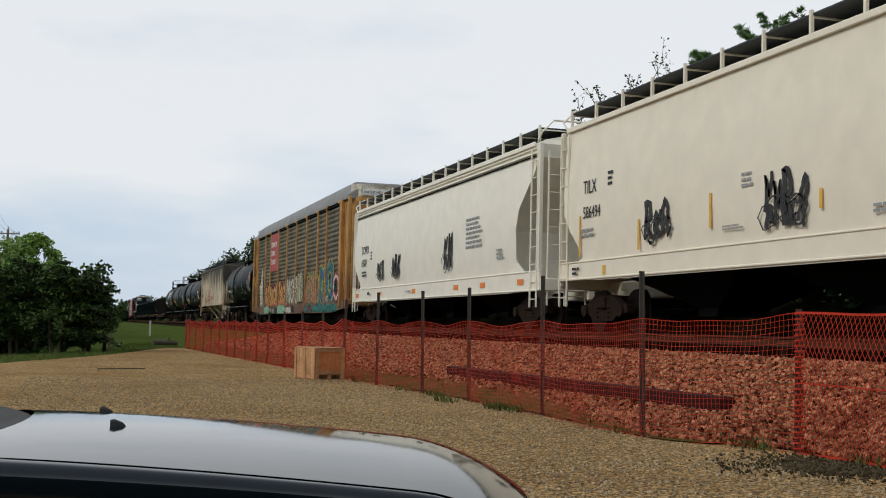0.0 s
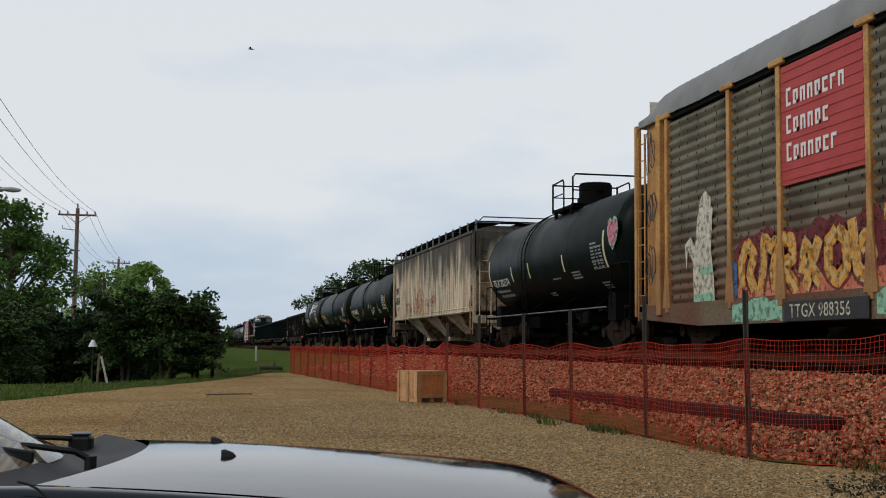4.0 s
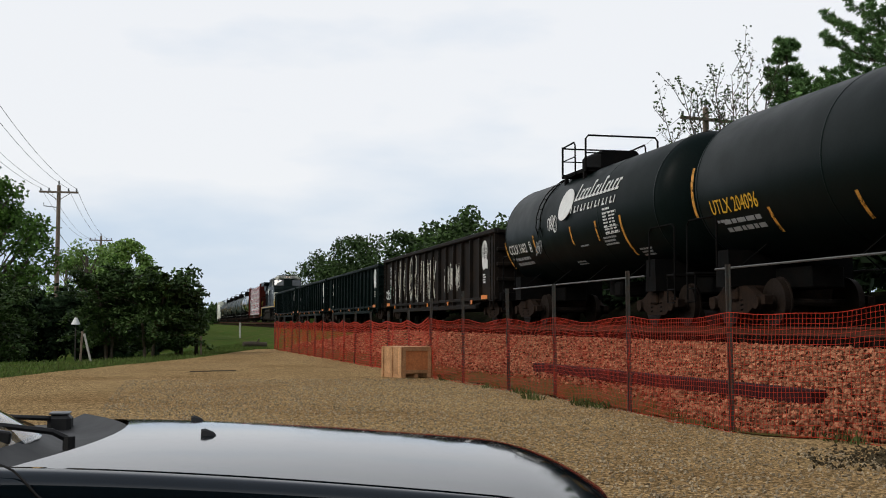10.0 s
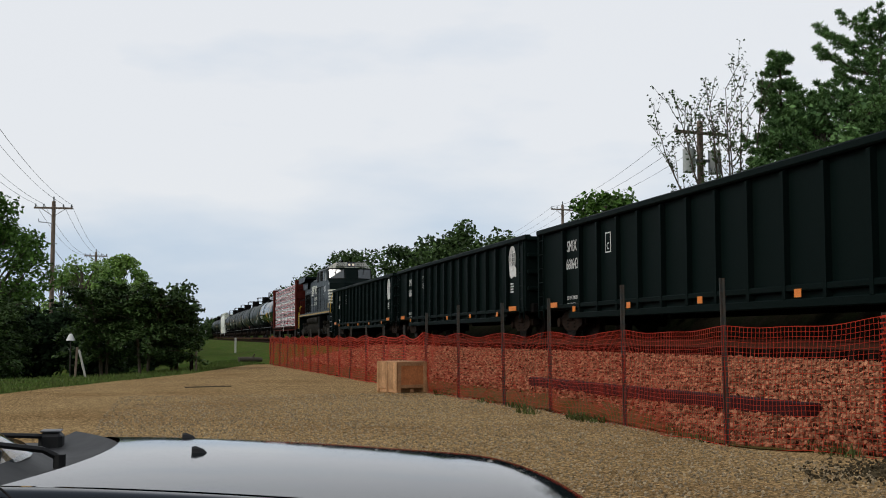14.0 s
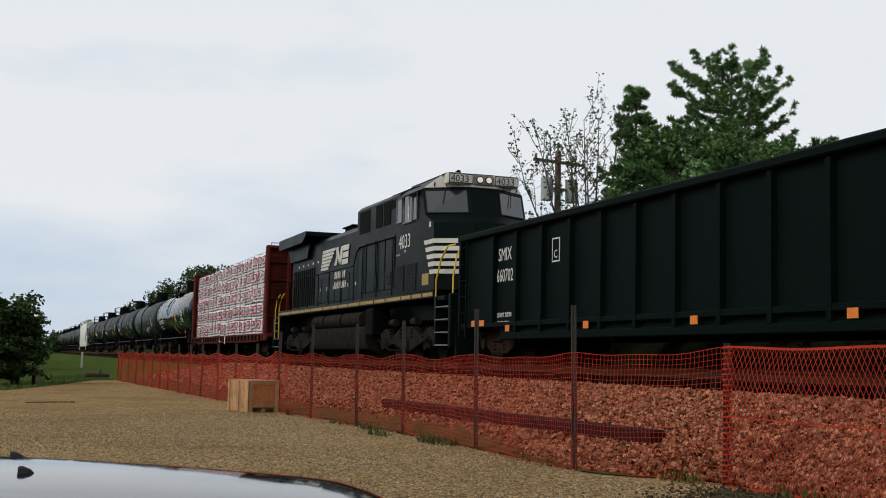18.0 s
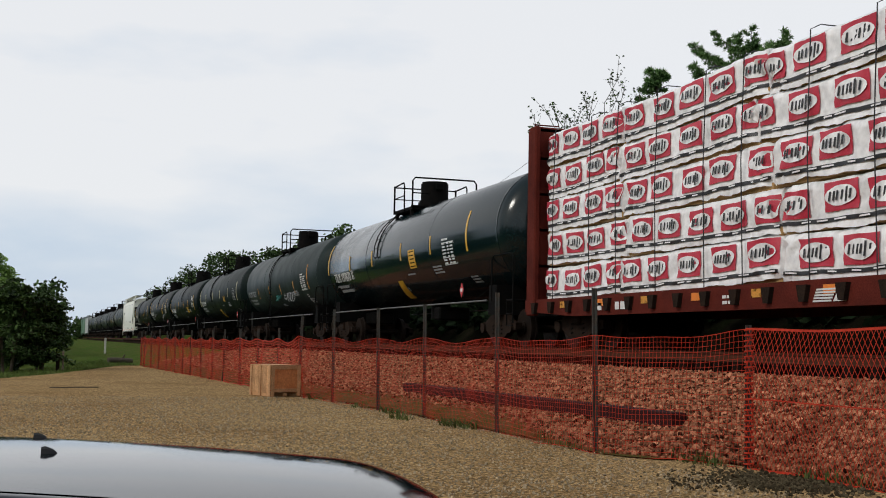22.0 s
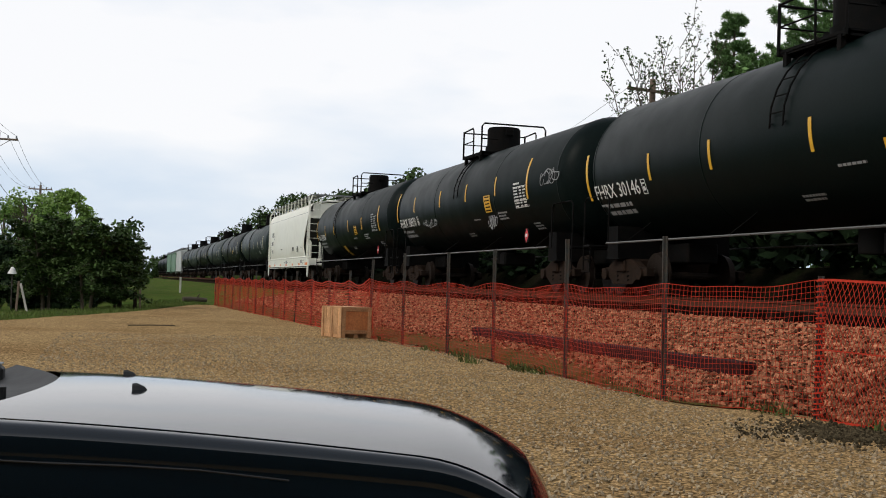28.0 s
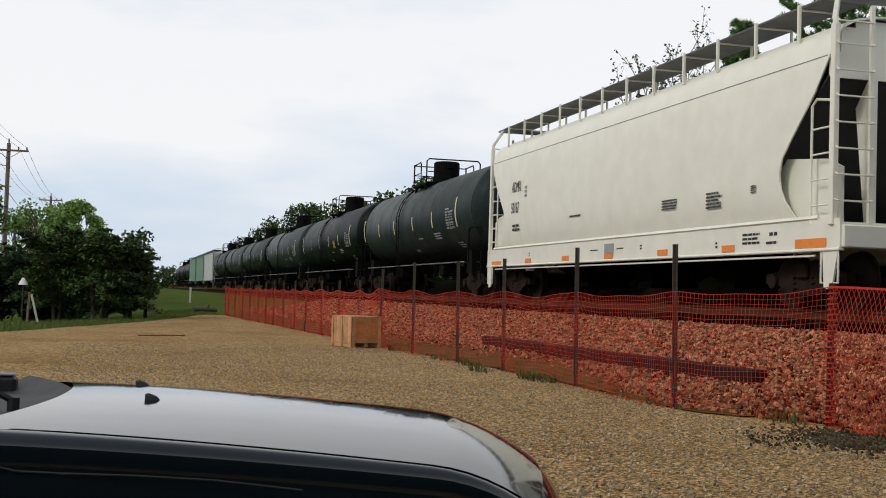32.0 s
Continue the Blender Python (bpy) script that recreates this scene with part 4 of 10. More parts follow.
        part("side_sill", s, sill_paint, car)
    # gussets where the side sheet meets the sill, and end frames
    for sg in (-1, 1):
        for sx in (-1.5, 1.5):
            if not straight:
                s = Shape().slab([(sg * (h - 2.2), sill[1]), (sg * (h - 1.2), sill[1]), (sg * (h - 1.72), sill[1] + 0.26), (sg * (h - 1.95), sill[1] + 0.75)], sx - 0.02, sx + 0.02)
                part("gusset", s, sill_paint, car)
            s = Shape().box(sx - 0.05, sx + 0.05, min(sg * (h - 0.2), sg * (h - 0.3)), max(sg * (h - 0.2), sg * (h - 0.3)), 1.0, eave, 0.012)
            part("end_post", s, sill_paint, car)
        s = Shape()
        s.box(-1.5, 1.5, min(sg * (h - 0.1), sg * (h - 0.28)), max(sg * (h - 0.1), sg * (h - 0.28)), 0.95, 1.25, 0.02)
        s.box(-1.4, 1.4, min(sg * (h - 0.2), sg * (h - 0.8)), max(sg * (h - 0.2), sg * (h - 0.8)), 1.22, 1.26)
        s.box(-0.3, 0.3, min(sg * (h - 0.1), sg * (h - 3.4)), max(sg * (h - 0.1), sg * (h - 3.4)), 0.75, 1.15, 0.03)
        s.slab([(sg * (h - 0.3), 1.3), (sg * (h - 0.4), 1.3), (sg * (h - 2.0), 3.4), (sg * (h - 2.0), 3.2)], -0.08, 0.08)
        part("end_sill", s, sill_paint, car)
        for sx in (-1, 1):
            ladder(car, sx * 1.56, sg * (h - 0.48), 0.55, eave - 0.1, 0.42, sill_paint, "y")
        ladder(car, -1.1, sg * (h - 0.16), 0.6, eave - 0.2, 0.45, sill_paint, "x")
        s = Shape()
        s.tube([(-1.5, sg * (h - 0.45), eave + 0.05), (-1.5, sg * (h - 0.2), eave + 0.25), (-1.2, sg * (h - 0.2), eave + 0.55), (1.2, sg * (h - 0.2), eave + 0.55), (1.5, sg * (h - 0.2), eave + 0.25), (1.5, sg * (h - 0.45), eave + 0.05)], 0.025, 6)
        part("end_grab_rail", s, sill_paint, car)
        add_truck(car, sg * (h - 1.75))
    add_couplers(car, h - 0.05)
    # outlet hoppers
    for k in range(outlets):
        s = Shape()
        yc = (k - (outlets - 1) / 2) * (L - 5.2) / outlets
        a, b = (L - 5.6) / outlets / 2 * (0.74 if straight else 1.0), 0.35
        zt = max(1.28, sill[0] + 0.02)
        s.rings([[(-1.35, yc - a, zt), (-1.35, yc + a, zt), (1.35, yc + a, zt), (1.35, yc - a, zt)], [(-0.55, yc - b, 0.5), (-0.55, yc + b, 0.5), (0.55, yc + b, 0.5), (0.55, yc - b, 0.5)], [(-0.6, yc - b, 0.35), (-0.6, yc + b, 0.35), (0.6, yc + b, 0.35), (0.6, yc - b, 0.35)]])
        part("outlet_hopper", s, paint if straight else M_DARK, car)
    # roof walk with its brackets
    s = Shape()
    zt = eave + 0.38
    for sx in (-1, 1):
        s.box(min(sx * 0.36, sx * 1.42), max(sx * 0.36, sx * 1.42), -l, l, zt, zt + 0.045, 0.01)
    for sg in (-1, 1):
        s.box(-0.75, 0.75, min(sg * l, sg * (l - 0.6)), max(sg * l, sg * (l - 0.6)), zt, zt + 0.04)
    walkway = part("roof_walk", s, walk_mat, car)
    n = int(L / 1.35)
    for sx in (-1, 1):
        s = Shape().slab([(-0.025, eave + 0.08), (0.025, eave + 0.08), (0.025, zt + 0.09), (-0.025, zt + 0.09)], min(sx * 1.40, sx * 1.46), max(sx * 1.40, sx * 1.46))
        s.box(min(sx * 0.45, sx * 1.4), max(sx * 0.45, sx * 1.4), -0.02, 0.02, zt - 0.03, zt - 0.002)
        me = s.mesh("walk_bracket", M_STEELGREY if straight else sill_paint)
        for k in range(n + 1):
            part("walk_bracket", me, None, walkway, at=pose(0, -l + 2 * l * k / n, 0))
    s = Shape()
    s.box(-0.32, 0.32, -l + 0.9, l - 0.9, eave + 0.2, eave + 0.34, 0.03)
    part("hatch_cover", s, roof, car)
    for text, size, y, z, m in texts:
        decal(body, text, size, m, -(1.5 + bulge + 0.012), y, z, 1.25)
    for k, (y, z, w, hh, rows, m) in enumerate(small):
        bars(body, m, -(1.5 + bulge + 0.012), y, z, w, hh, rows, seed=k)
    for y, z, w, hh, m in stripes:
        part("reflector", Shape().box(-0.004, 0.004, y - w / 2, y + w / 2, z, z + hh), m, car, at=pose(-1.545 if z < 1.36 else -(1.5 + bulge + 0.014), 0, 0), smooth=0)
    return ready(car, (u0 + u1) / 2)


def round_hopper(label, u0, u1, paint, texts=(), small=(), stripes=()):
    """A covered hopper with a smooth rounded side that curves into its roof, cut away in a curve over each truck."""
    car = thing("covered_hopper", label, "hopper car", "covered hoppers")
    h = (u1 - u0) / 2
    prof = [(1.50, 1.38), (1.535, 1.55), (1.56, 1.75), (1.575, 1.95), (1.585, 2.2), (1.585, 2.45), (1.585, 2.75), (1.58, 3.1), (1.57, 3.4), (1.555, 3.7), (1.535, 3.94), (1.49, 4.12), (1.42, 4.28), (1.3, 4.42), (1.1, 4.52), (0.75, 4.58), (0.0, 4.6)]
    edge = [(1.38, 7.75), (1.55, 7.57), (1.75, 7.38), (1.95, 7.28), (2.2, 7.24), (2.45, 7.32), (2.75, 7.6), (3.1, 7.95), (3.4, 8.22), (3.7, 8.42), (3.94, 8.56), (5.0, 8.6)]
    edge = [min(e[1] for e in edge if e[0] >= z - 1e-6) if z > 3.95 else dict(edge)[z] for x, z in prof]
    k = len(prof)
    for sx in (-1, 1):
        v = [(sx * (x - e), y * c, z - (e if x < 1.4 else 0)) for e in (0.0, 0.028) for (x, z), c in zip(prof, edge) for y in (-1, 1)]
        f = []
        for i in range(k - 1):
            for o in (0, 2 * k):
                f.append((o + 2 * i, o + 2 * i + 1, o + 2 * i + 3, o + 2 * i + 2))
            for j in (0, 1):
                f.append((2 * i + j, 2 * i + 2 + j, 2 * k + 2 * i + 2 + j, 2 * k + 2 * i + j))
        sheet_ob = part("side_sheet", Shape().add(v, f), paint, car, smooth=40)
        part("lap_seam", Shape().box(min(sx * 1.53, sx * 1.541), max(sx * 1.53, sx * 1.541), -8.5, 8.5, 3.925, 3.94), M_STEELGREY, sheet_ob, smooth=0)
        if sx < 0:
            body = sheet_ob
    for sg in (-1, 1):
        # slope sheet in the dark colour that paints the recess's shade
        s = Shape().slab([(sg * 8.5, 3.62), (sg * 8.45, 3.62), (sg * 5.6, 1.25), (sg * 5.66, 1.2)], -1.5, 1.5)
        part("slope_sheet", s, M_SLOPESHADE, car, "slope sheet coloured black for the shade in the end recess", smooth=0)
        s = Shape().slab([(sg * 8.5, 3.6), (sg * 8.46, 3.6), (sg * 8.46, 4.0), (sg * 8.5, 4.0)], -1.48, 1.48)
        s.slab([(sg * 8.5, 4.0), (sg * 8.46, 4.0), (sg * 8.46, 4.4), (sg * 8.5, 4.4)], -1.3, 1.3)
        s.slab([(sg * 8.5, 4.4), (sg * 8.46, 4.4), (sg * 8.46, 4.52), (sg * 8.5, 4.52)], -1.05, 1.05)
        part("end_sheet", s, paint, car, smooth=0)
        for x in (-0.75, 0.75):
            part("slope_stiffener", Shape().slab([(sg * 8.6, 1.3), (sg * 8.42, 1.3), (sg * 8.15, 3.2), (sg * 8.46, 3.6), (sg * 8.6, 3.6)], x - 0.04, x + 0.04), paint, car)
        for sx in (-1, 1):
            part("shear_plate", Shape().slab([(sg * 6.6, 1.36), (sg * 8.7, 1.36), (sg * 8.7, 2.2), (sg * 8.3, 2.36), (sg * 7.0, 2.48), (sg * 6.75, 2.3)], sx * 1.36 - 0.02, sx * 1.36 + 0.02), paint, car)
            xx = sx * 1.52
            s = Shape().box(xx - 0.05, xx + 0.05, min(sg * 8.62, sg * 8.74), max(sg * 8.62, sg * 8.74), 1.3, 4.4, 0.012)
            s.tube([(xx, sg * 8.68, 4.38), (xx, sg * 8.66, 4.5), (sx * 1.3, sg * 8.4, 4.92), (sx * 1.28, sg * 8.1, 4.95)], 0.045, 6)
            part("corner_post", s, paint, car)
            # side ladder hung from the corner post, and its step below the sill
            s = Shape().tube([(xx, sg * 8.62, 3.22), (xx - 0.03 * sx, sg * 8.16, 3.3), (xx, sg * 8.08, 3.2), (xx, sg * 8.08, 1.4), (xx, sg * 8.14, 1.32)], 0.024, 6)
            for z in (1.62, 2.02, 2.42, 2.82):
                s.tube([(xx, sg * 8.08, z), (xx, sg * 8.66, z)], 0.016, 5)
            part("side_ladder", s, paint, car)
            s = Shape()
            for z in (1.7, 2.1, 2.5, 2.9, 3.3, 3.7, 4.1, 4.45):
                s.tube([(xx, sg * 8.74, z), (xx, sg * 8.79, z - 0.03), (xx - sx * 0.62, sg * 8.79, z - 0.03), (xx - sx * 0.62, sg * 8.74, z)], 0.016, 5)
            s.box(xx - sx * 0.62 - 0.03, xx - sx * 0.62 + 0.03, sg * 8.71 - 0.03, sg * 8.71 + 0.03, 1.3, 4.7)
            part("end_ladder", s, paint, car)
            s = Shape().slab([(sg * 8.85, 0.9), (sg * 8.45, 0.9), (sg * 8.5, 0.35), (sg * 8.7, 0.3)], xx - 0.015, xx + 0.015)
            s.tube([(xx, sg * 8.4, 0.9), (xx, sg * 8.4, 0.42), (xx, sg * 8.85, 0.42), (xx, sg * 8.85, 0.9)], 0.02, 5)
            part("sill_step", s, paint, car)
        s = Shape().box(-1.5, 1.5, min(sg * 8.8, sg * 8.95), max(sg * 8.8, sg * 8.95), 0.95, 1.3, 0.02)
        s.box(-1.45, 1.45, min(sg * 6.4, sg * 8.8), max(sg * 6.4, sg * 8.8), 1.3, 1.35)
        s.box(-0.3, 0.3, min(sg * 5.6, sg * 9.0), max(sg * 5.6, sg * 9.0), 0.75, 1.15, 0.03)
        part("end_sill", s, paint, car)
        part("crossover_board", Shape().box(-1.35, 1.35, min(sg * 8.1, sg * 8.75), max(sg * 8.1, sg * 8.75), 4.9, 4.95), M_STEELGREY, car)
        add_truck(car, sg * (h - 1.75))
    add_couplers(car, h - 0.05)
    for sx in (-1, 1):
        xx = sx * 1.50
        s = Shape().slab([(-8.9, 0.95), (-6.7, 0.9), (6.7, 0.9), (8.9, 0.95), (8.9, 1.4), (-8.9, 1.4)], xx - 0.03, xx + 0.03)
        s.box(xx - 0.06, xx + 0.06, -8.9, 8.9, 0.9, 0.95, 0.015)
        s.prism([(xx - 0.03 * sx, 1.4), (xx + 0.035 * sx, 1.4), (xx + 0.06 * sx, 1.42), (xx + 0.02 * sx, 1.47)], -8.3, 8.3)
        sill_ob = part("side_sill", s, paint, car)
        part("train_pipe", Shape().tube([(xx, -8.2, 0.84), (xx, 8.2, 0.84)], 0.02, 5), paint, sill_ob)
    for k in range(3):
        yc, a, b = (k - 1) * 3.7, 1.7, 0.35
        s = Shape().rings([[(-1.35, yc - a, 1.28), (-1.35, yc + a, 1.28), (1.35, yc + a, 1.28), (1.35, yc - a, 1.28)], [(-0.55, yc - b, 0.5), (-0.55, yc + b, 0.5), (0.55, yc + b, 0.5), (0.55, yc - b, 0.5)], [(-0.6, yc - b, 0.35), (-0.6, yc + b, 0.35), (0.6, yc + b, 0.35), (0.6, yc - b, 0.35)]])
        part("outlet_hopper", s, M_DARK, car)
    # roof walks on tall brackets
    for sx in (-1, 1):
        walkway = part("roof_walk", Shape().box(min(sx * 0.62, sx * 1.38), max(sx * 0.62, sx * 1.38), -8.1, 8.1, 4.9, 4.94, 0.008), M_WALKGREY, car)
        s = Shape().slab([(-0.022, 4.34), (0.022, 4.34), (0.03, 4.96), (-0.03, 4.96)], min(sx * 1.375, sx * 1.42), max(sx * 1.375, sx * 1.42))
        s.box(min(sx * 0.7, sx * 1.38), max(sx * 0.7, sx * 1.38), -0.02, 0.02, 4.87, 4.898)
        s.slab([(-0.02, 4.56), (0.02, 4.56), (0.02, 4.88), (-0.02, 4.88)], min(sx * 0.68, sx * 0.72), max(sx * 0.68, sx * 0.72))
        me = s.mesh("walk_bracket", paint)
        for k in range(12):
            part("walk_bracket", me, None, walkway, at=pose(0, -7.46 + 1.37 * k, 0))
    part("hatch_cover", Shape().box(-0.34, 0.34, -7.4, 7.4, 4.58, 4.74, 0.04), paint, car)
    for text, size, y, z, m, wide in texts:
        decal(body, text, size, m, -1.6, y, z, wide)
    for q, (y, z, w, hh, rows, m) in enumerate(small):
        bars(body if z > 1.45 else car, m, -1.6 if z > 1.45 else -1.536, y, z, w, hh, rows, seed=q)
    for y, z, w, hh, m in stripes:
        part("reflector", Shape().box(-0.004, 0.004, y - w / 2, y + w / 2, z, z + hh), m, car, at=pose(-1.538, 0, 0), smooth=0)
    return ready(car, (u0 + u1) / 2)


def spray_tag(parent, x, y, z, w, h, m, seed=1, strokes=7, thick=0.032, name="graffiti"):
    """Looping spray-paint strokes with no letters in them."""
    rng = random.Random(seed)
    for k in range(strokes):
        cy = y - w * (k + 0.5) / strokes
        path = []
        a0, dr = rng.uniform(0, 6.28), rng.choice((-1, 1))
        rx, rz = w / strokes * rng.uniform(0.5, 1.3), h * rng.uniform(0.25, 0.5)
        cz = z + h * rng.uniform(0.4, 0.6)
        for i in range(13):
            a = a0 + dr * i * rng.uniform(0.35, 0.6)
            path.append((-0.0008 * k, cy + rx * math.cos(a) + 0.1 * rx * i / 12, cz + rz * math.sin(a)))
        s = Shape()
        ribbon(s, path, thick * rng.uniform(0.6, 1.4))
        ob = part(name, s, m, parent, smooth=0, at=pose(x, 0, 0))
    return ob


def ribbon(s, path, w):
    """A flat stroke of width w in the plane of the car side."""
    n = len(path)
    v, f = [], []
    for i, p in enumerate(path):
        a, b = path[max(i - 1, 0)], path[min(i + 1, n - 1)]
        dy, dz = b[1] - a[1], b[2] - a[2]
        l = math.hypot(dy, dz) or 1
        ny, nz = -dz / l * w / 2, dy / l * w / 2
        for e in (-0.002, 0.002):
            v += [(e + p[0], p[1] + ny, p[2] + nz), (e + p[0], p[1] - ny, p[2] - nz)]
    for i in range(n - 1):
        a, b = i * 4, i * 4 + 4
        f += [(a, b, b + 1, a + 1), (a + 2, a + 3, b + 3, b + 2), (a, a + 2, b + 2, b), (a + 1, b + 1, b + 3, a + 3)]
    s.add(v, f)


# ---- auto rack ----
GLYPHS = (
    (((0, 0), (0.12, 1), (0.5, 0.35), (0.88, 1), (1, 0)),),
    (((0.5, 1), (0.08, 0.8), (0.05, 0.25), (0.5, 0), (0.95, 0.25), (0.92, 0.8), (0.5, 1)),),
    (((0.1, 0), (0.1, 1), (0.75, 0.95), (0.8, 0.6), (0.15, 0.5), (0.9, 0)),),
    (((0, 0.95), (1, 1)), ((0.5, 0.97), (0.45, 0))),
    (((0.0, 0.3), (0.3, 0.95), (0.6, 0.55), (1.0, 1.0)), ((0.1, 0.0), (0.5, 0.4), (0.9, 0.1))),
    (((0.1, 0.1), (0.0, 0.7), (0.4, 1.0), (0.8, 0.75), (0.55, 0.35), (0.9, 0.0)),),
    (((0.1, 1.0), (0.25, 0.2), (0.6, 0.05), (0.95, 0.4), (0.7, 0.75), (0.4, 0.5)),),
    (((0.0, 0.0), (0.2, 0.6), (0.1, 1.0), (0.6, 0.8), (1.0, 0.95), (0.75, 0.4), (0.95, 0.05)),),
    (((0.45, 0), (0.5, 0.5), (0.42, 1)), ((0.42, 1), (0.5, 1.02))),
    (((0.0, 0.0), (0.1, 1.0), (0.8, 0.05), (0.95, 1.0)),),
    (((0.0, 1.0), (0.35, 0.1), (0.5, 0.0), (0.9, 0.95)),),
)


def throw_up(parent, x, y, z, w, h, n, fills, edge, thick, seed, order=None):
    """A row of fat spray-painted strokes: each shape has a dark edge and one or two fills."""
    rng = random.Random(seed)
    step = w / n
    for k in range(n):
        g = GLYPHS[order[k] if order else rng.choice((4, 5, 6, 7))]
        lines = g if isinstance(g[0][0], tuple) else (g,)
        hh, low, lean = h * rng.uniform(0.8, 1.05), z + h * rng.uniform(-0.05, 0.08), rng.uniform(-0.12, 0.12)
        parent_k = parent
        for ci, (m, grow) in enumerate(((edge, 1.55), (fills[k % len(fills)], 1.0), (fills[(k + 1) % len(fills)], 0.42))):
            s = Shape()
            for li, line in enumerate(lines):
                pts = []
                for (a0, b0), (a1, b1) in zip(line, line[1:]):
                    for i in range(4):
                        e = i / 4
                        pts.append((a0 + (a1 - a0) * e, b0 + (b1 - b0) * e))
                pts.append(line[-1])
                path = [(-0.0012 * li - 0.003 * ci, y - step * (k + 0.10 + 0.80 * a) - lean * hh * b + rng.uniform(-0.015, 0.015), low + hh * b + rng.uniform(-0.02, 0.02)) for a, b in pts]
                ribbon(s, path, thick * grow)
            ob = part("graffiti", s, m, parent_k, smooth=0, at=pose(x, 0, 0) if ci == 0 else None)
            if ci == 0:
                parent_k = ob


def stroke_letters(parent, x, y, z, w, h, order, m, thick, seed):
    """Tall thin spray strokes in a row, each drawn once and ragged."""
    rng = random.Random(seed)
    for k, g in enumerate(order):
        s, st = Shape(), w / len(order)
        lean, hh, low = rng.uniform(-0.1, 0.14), h * rng.uniform(0.75, 1.0), z + h * rng.uniform(0.0, 0.12)
        for li, line in enumerate(GLYPHS[g]):
            path = []
            for (a0, b0), (a1, b1) in zip(line, line[1:]):
                for i in range(4):
                    e = i / 4
                    path.append((-0.001 * li, y - st * (k + 0.12 + 0.76 * (a0 + (a1 - a0) * e)) - lean * (b0 + (b1 - b0) * e) + rng.gauss(0, 0.015), low + hh * (b0 + (b1 - b0) * e)))
            path.append((-0.001 * li, y - st * (k + 0.12 + 0.76 * line[-1][0]) - lean * line[-1][1], low + hh * line[-1][1]))
            ribbon(s, path, thick * rng.uniform(0.7, 1.3))
        part("graffiti", s, m, parent, smooth=0, at=pose(x, 0, 0))


def cloud(parent, x, y, z, w, h, m, seed, n=18):
    """A sprayed field of colour with a lumpy outline."""
    rng = random.Random(seed)
    top = [(y - w * k / n, z + h * rng.uniform(0.72, 1.0) * (0.8 if k in (0, n) else 1.0)) for k in range(n + 1)]
    bot = [(y - w * k / n, z + h * rng.uniform(0.0, 0.12)) for k in range(n + 1)]
    part("graffiti", Shape().slab(top + bot[::-1], -0.002, 0.001), m, parent, smooth=0, at=pose(x, 0, 0))


def blob_mat(name, c):
    """Worn spray paint: the panel shows through in flecks."""
    m = mat(name, c, 0.6, scale=4, amt=0.5, bump=0, spec=0.2)
    nt = m.node_tree
    ns, r = nt.nodes.new("ShaderNodeTexNoise"), nt.nodes.new("ShaderNodeMapRange")
    ns.inputs["Scale"].default_value, ns.inputs["Detail"].default_value = 7, 8
    r.inputs["From Min"].default_value, r.inputs["From Max"].default_value = 0.38, 0.52
    r.inputs["To Min"].default_value, r.inputs["To Max"].default_value = 0.25, 0.95
    nt.links.new(nt.nodes["Texture Coordinate"].outputs["Object"], ns.inputs["Vector"])
    nt.links.new(ns.outputs[0], r.inputs["Value"])
    nt.links.new(r.outputs[0], nt.nodes["Principled BSDF"].inputs["Alpha"])
    return m


M_TEAL, M_LIME, M_PINK = blob_mat("teal_spray", (0.03, 0.19, 0.165)), blob_mat("lime_spray", (0.48, 0.44, 0.09)), blob_mat("pink_spray", (0.60, 0.22, 0.28))
M_PALE, M_BLUE, M_AMBER = blob_mat("pale_spray", (0.62, 0.58, 0.46)), blob_mat("blue_spray", (0.06, 0.14, 0.32)), blob_mat("amber_spray", (0.70, 0.33, 0.06))
M_NAVY, M_MAROON = blob_mat("navy_spray", (0.02, 0.035, 0.09)), blob_mat("maroon_spray", (0.16, 0.03, 0.035))
M_RACKSILL = mat("rust_stained_sill_paint", (0.12, 0.045, 0.02), 0.75, c2=(0.15, 0.12, 0.07), scale=0.7, amt=1.0, fine=14, bump=0.05)
M_PEEL = mat("peeling_white_paint", (0.62, 0.58, 0.48), 0.7, c2=(0.22, 0.16, 0.10), scale=2.5, amt=0.8, fine=12, bump=0.1)
M_CHALK = blob_mat("chalk_white_spray", (0.68, 0.66, 0.58))
M_REDSPRAY = blob_mat("faded_red_spray", (0.42, 0.07, 0.05))
M_GOLD, M_OLIVE = blob_mat("gold_spray", (0.62, 0.42, 0.16)), blob_mat("olive_spray", (0.40, 0.37, 0.22))
M_SALMON, M_MINT = blob_mat("salmon_spray", (0.62, 0.20, 0.12)), blob_mat("mint_spray", (0.30, 0.55, 0.40))


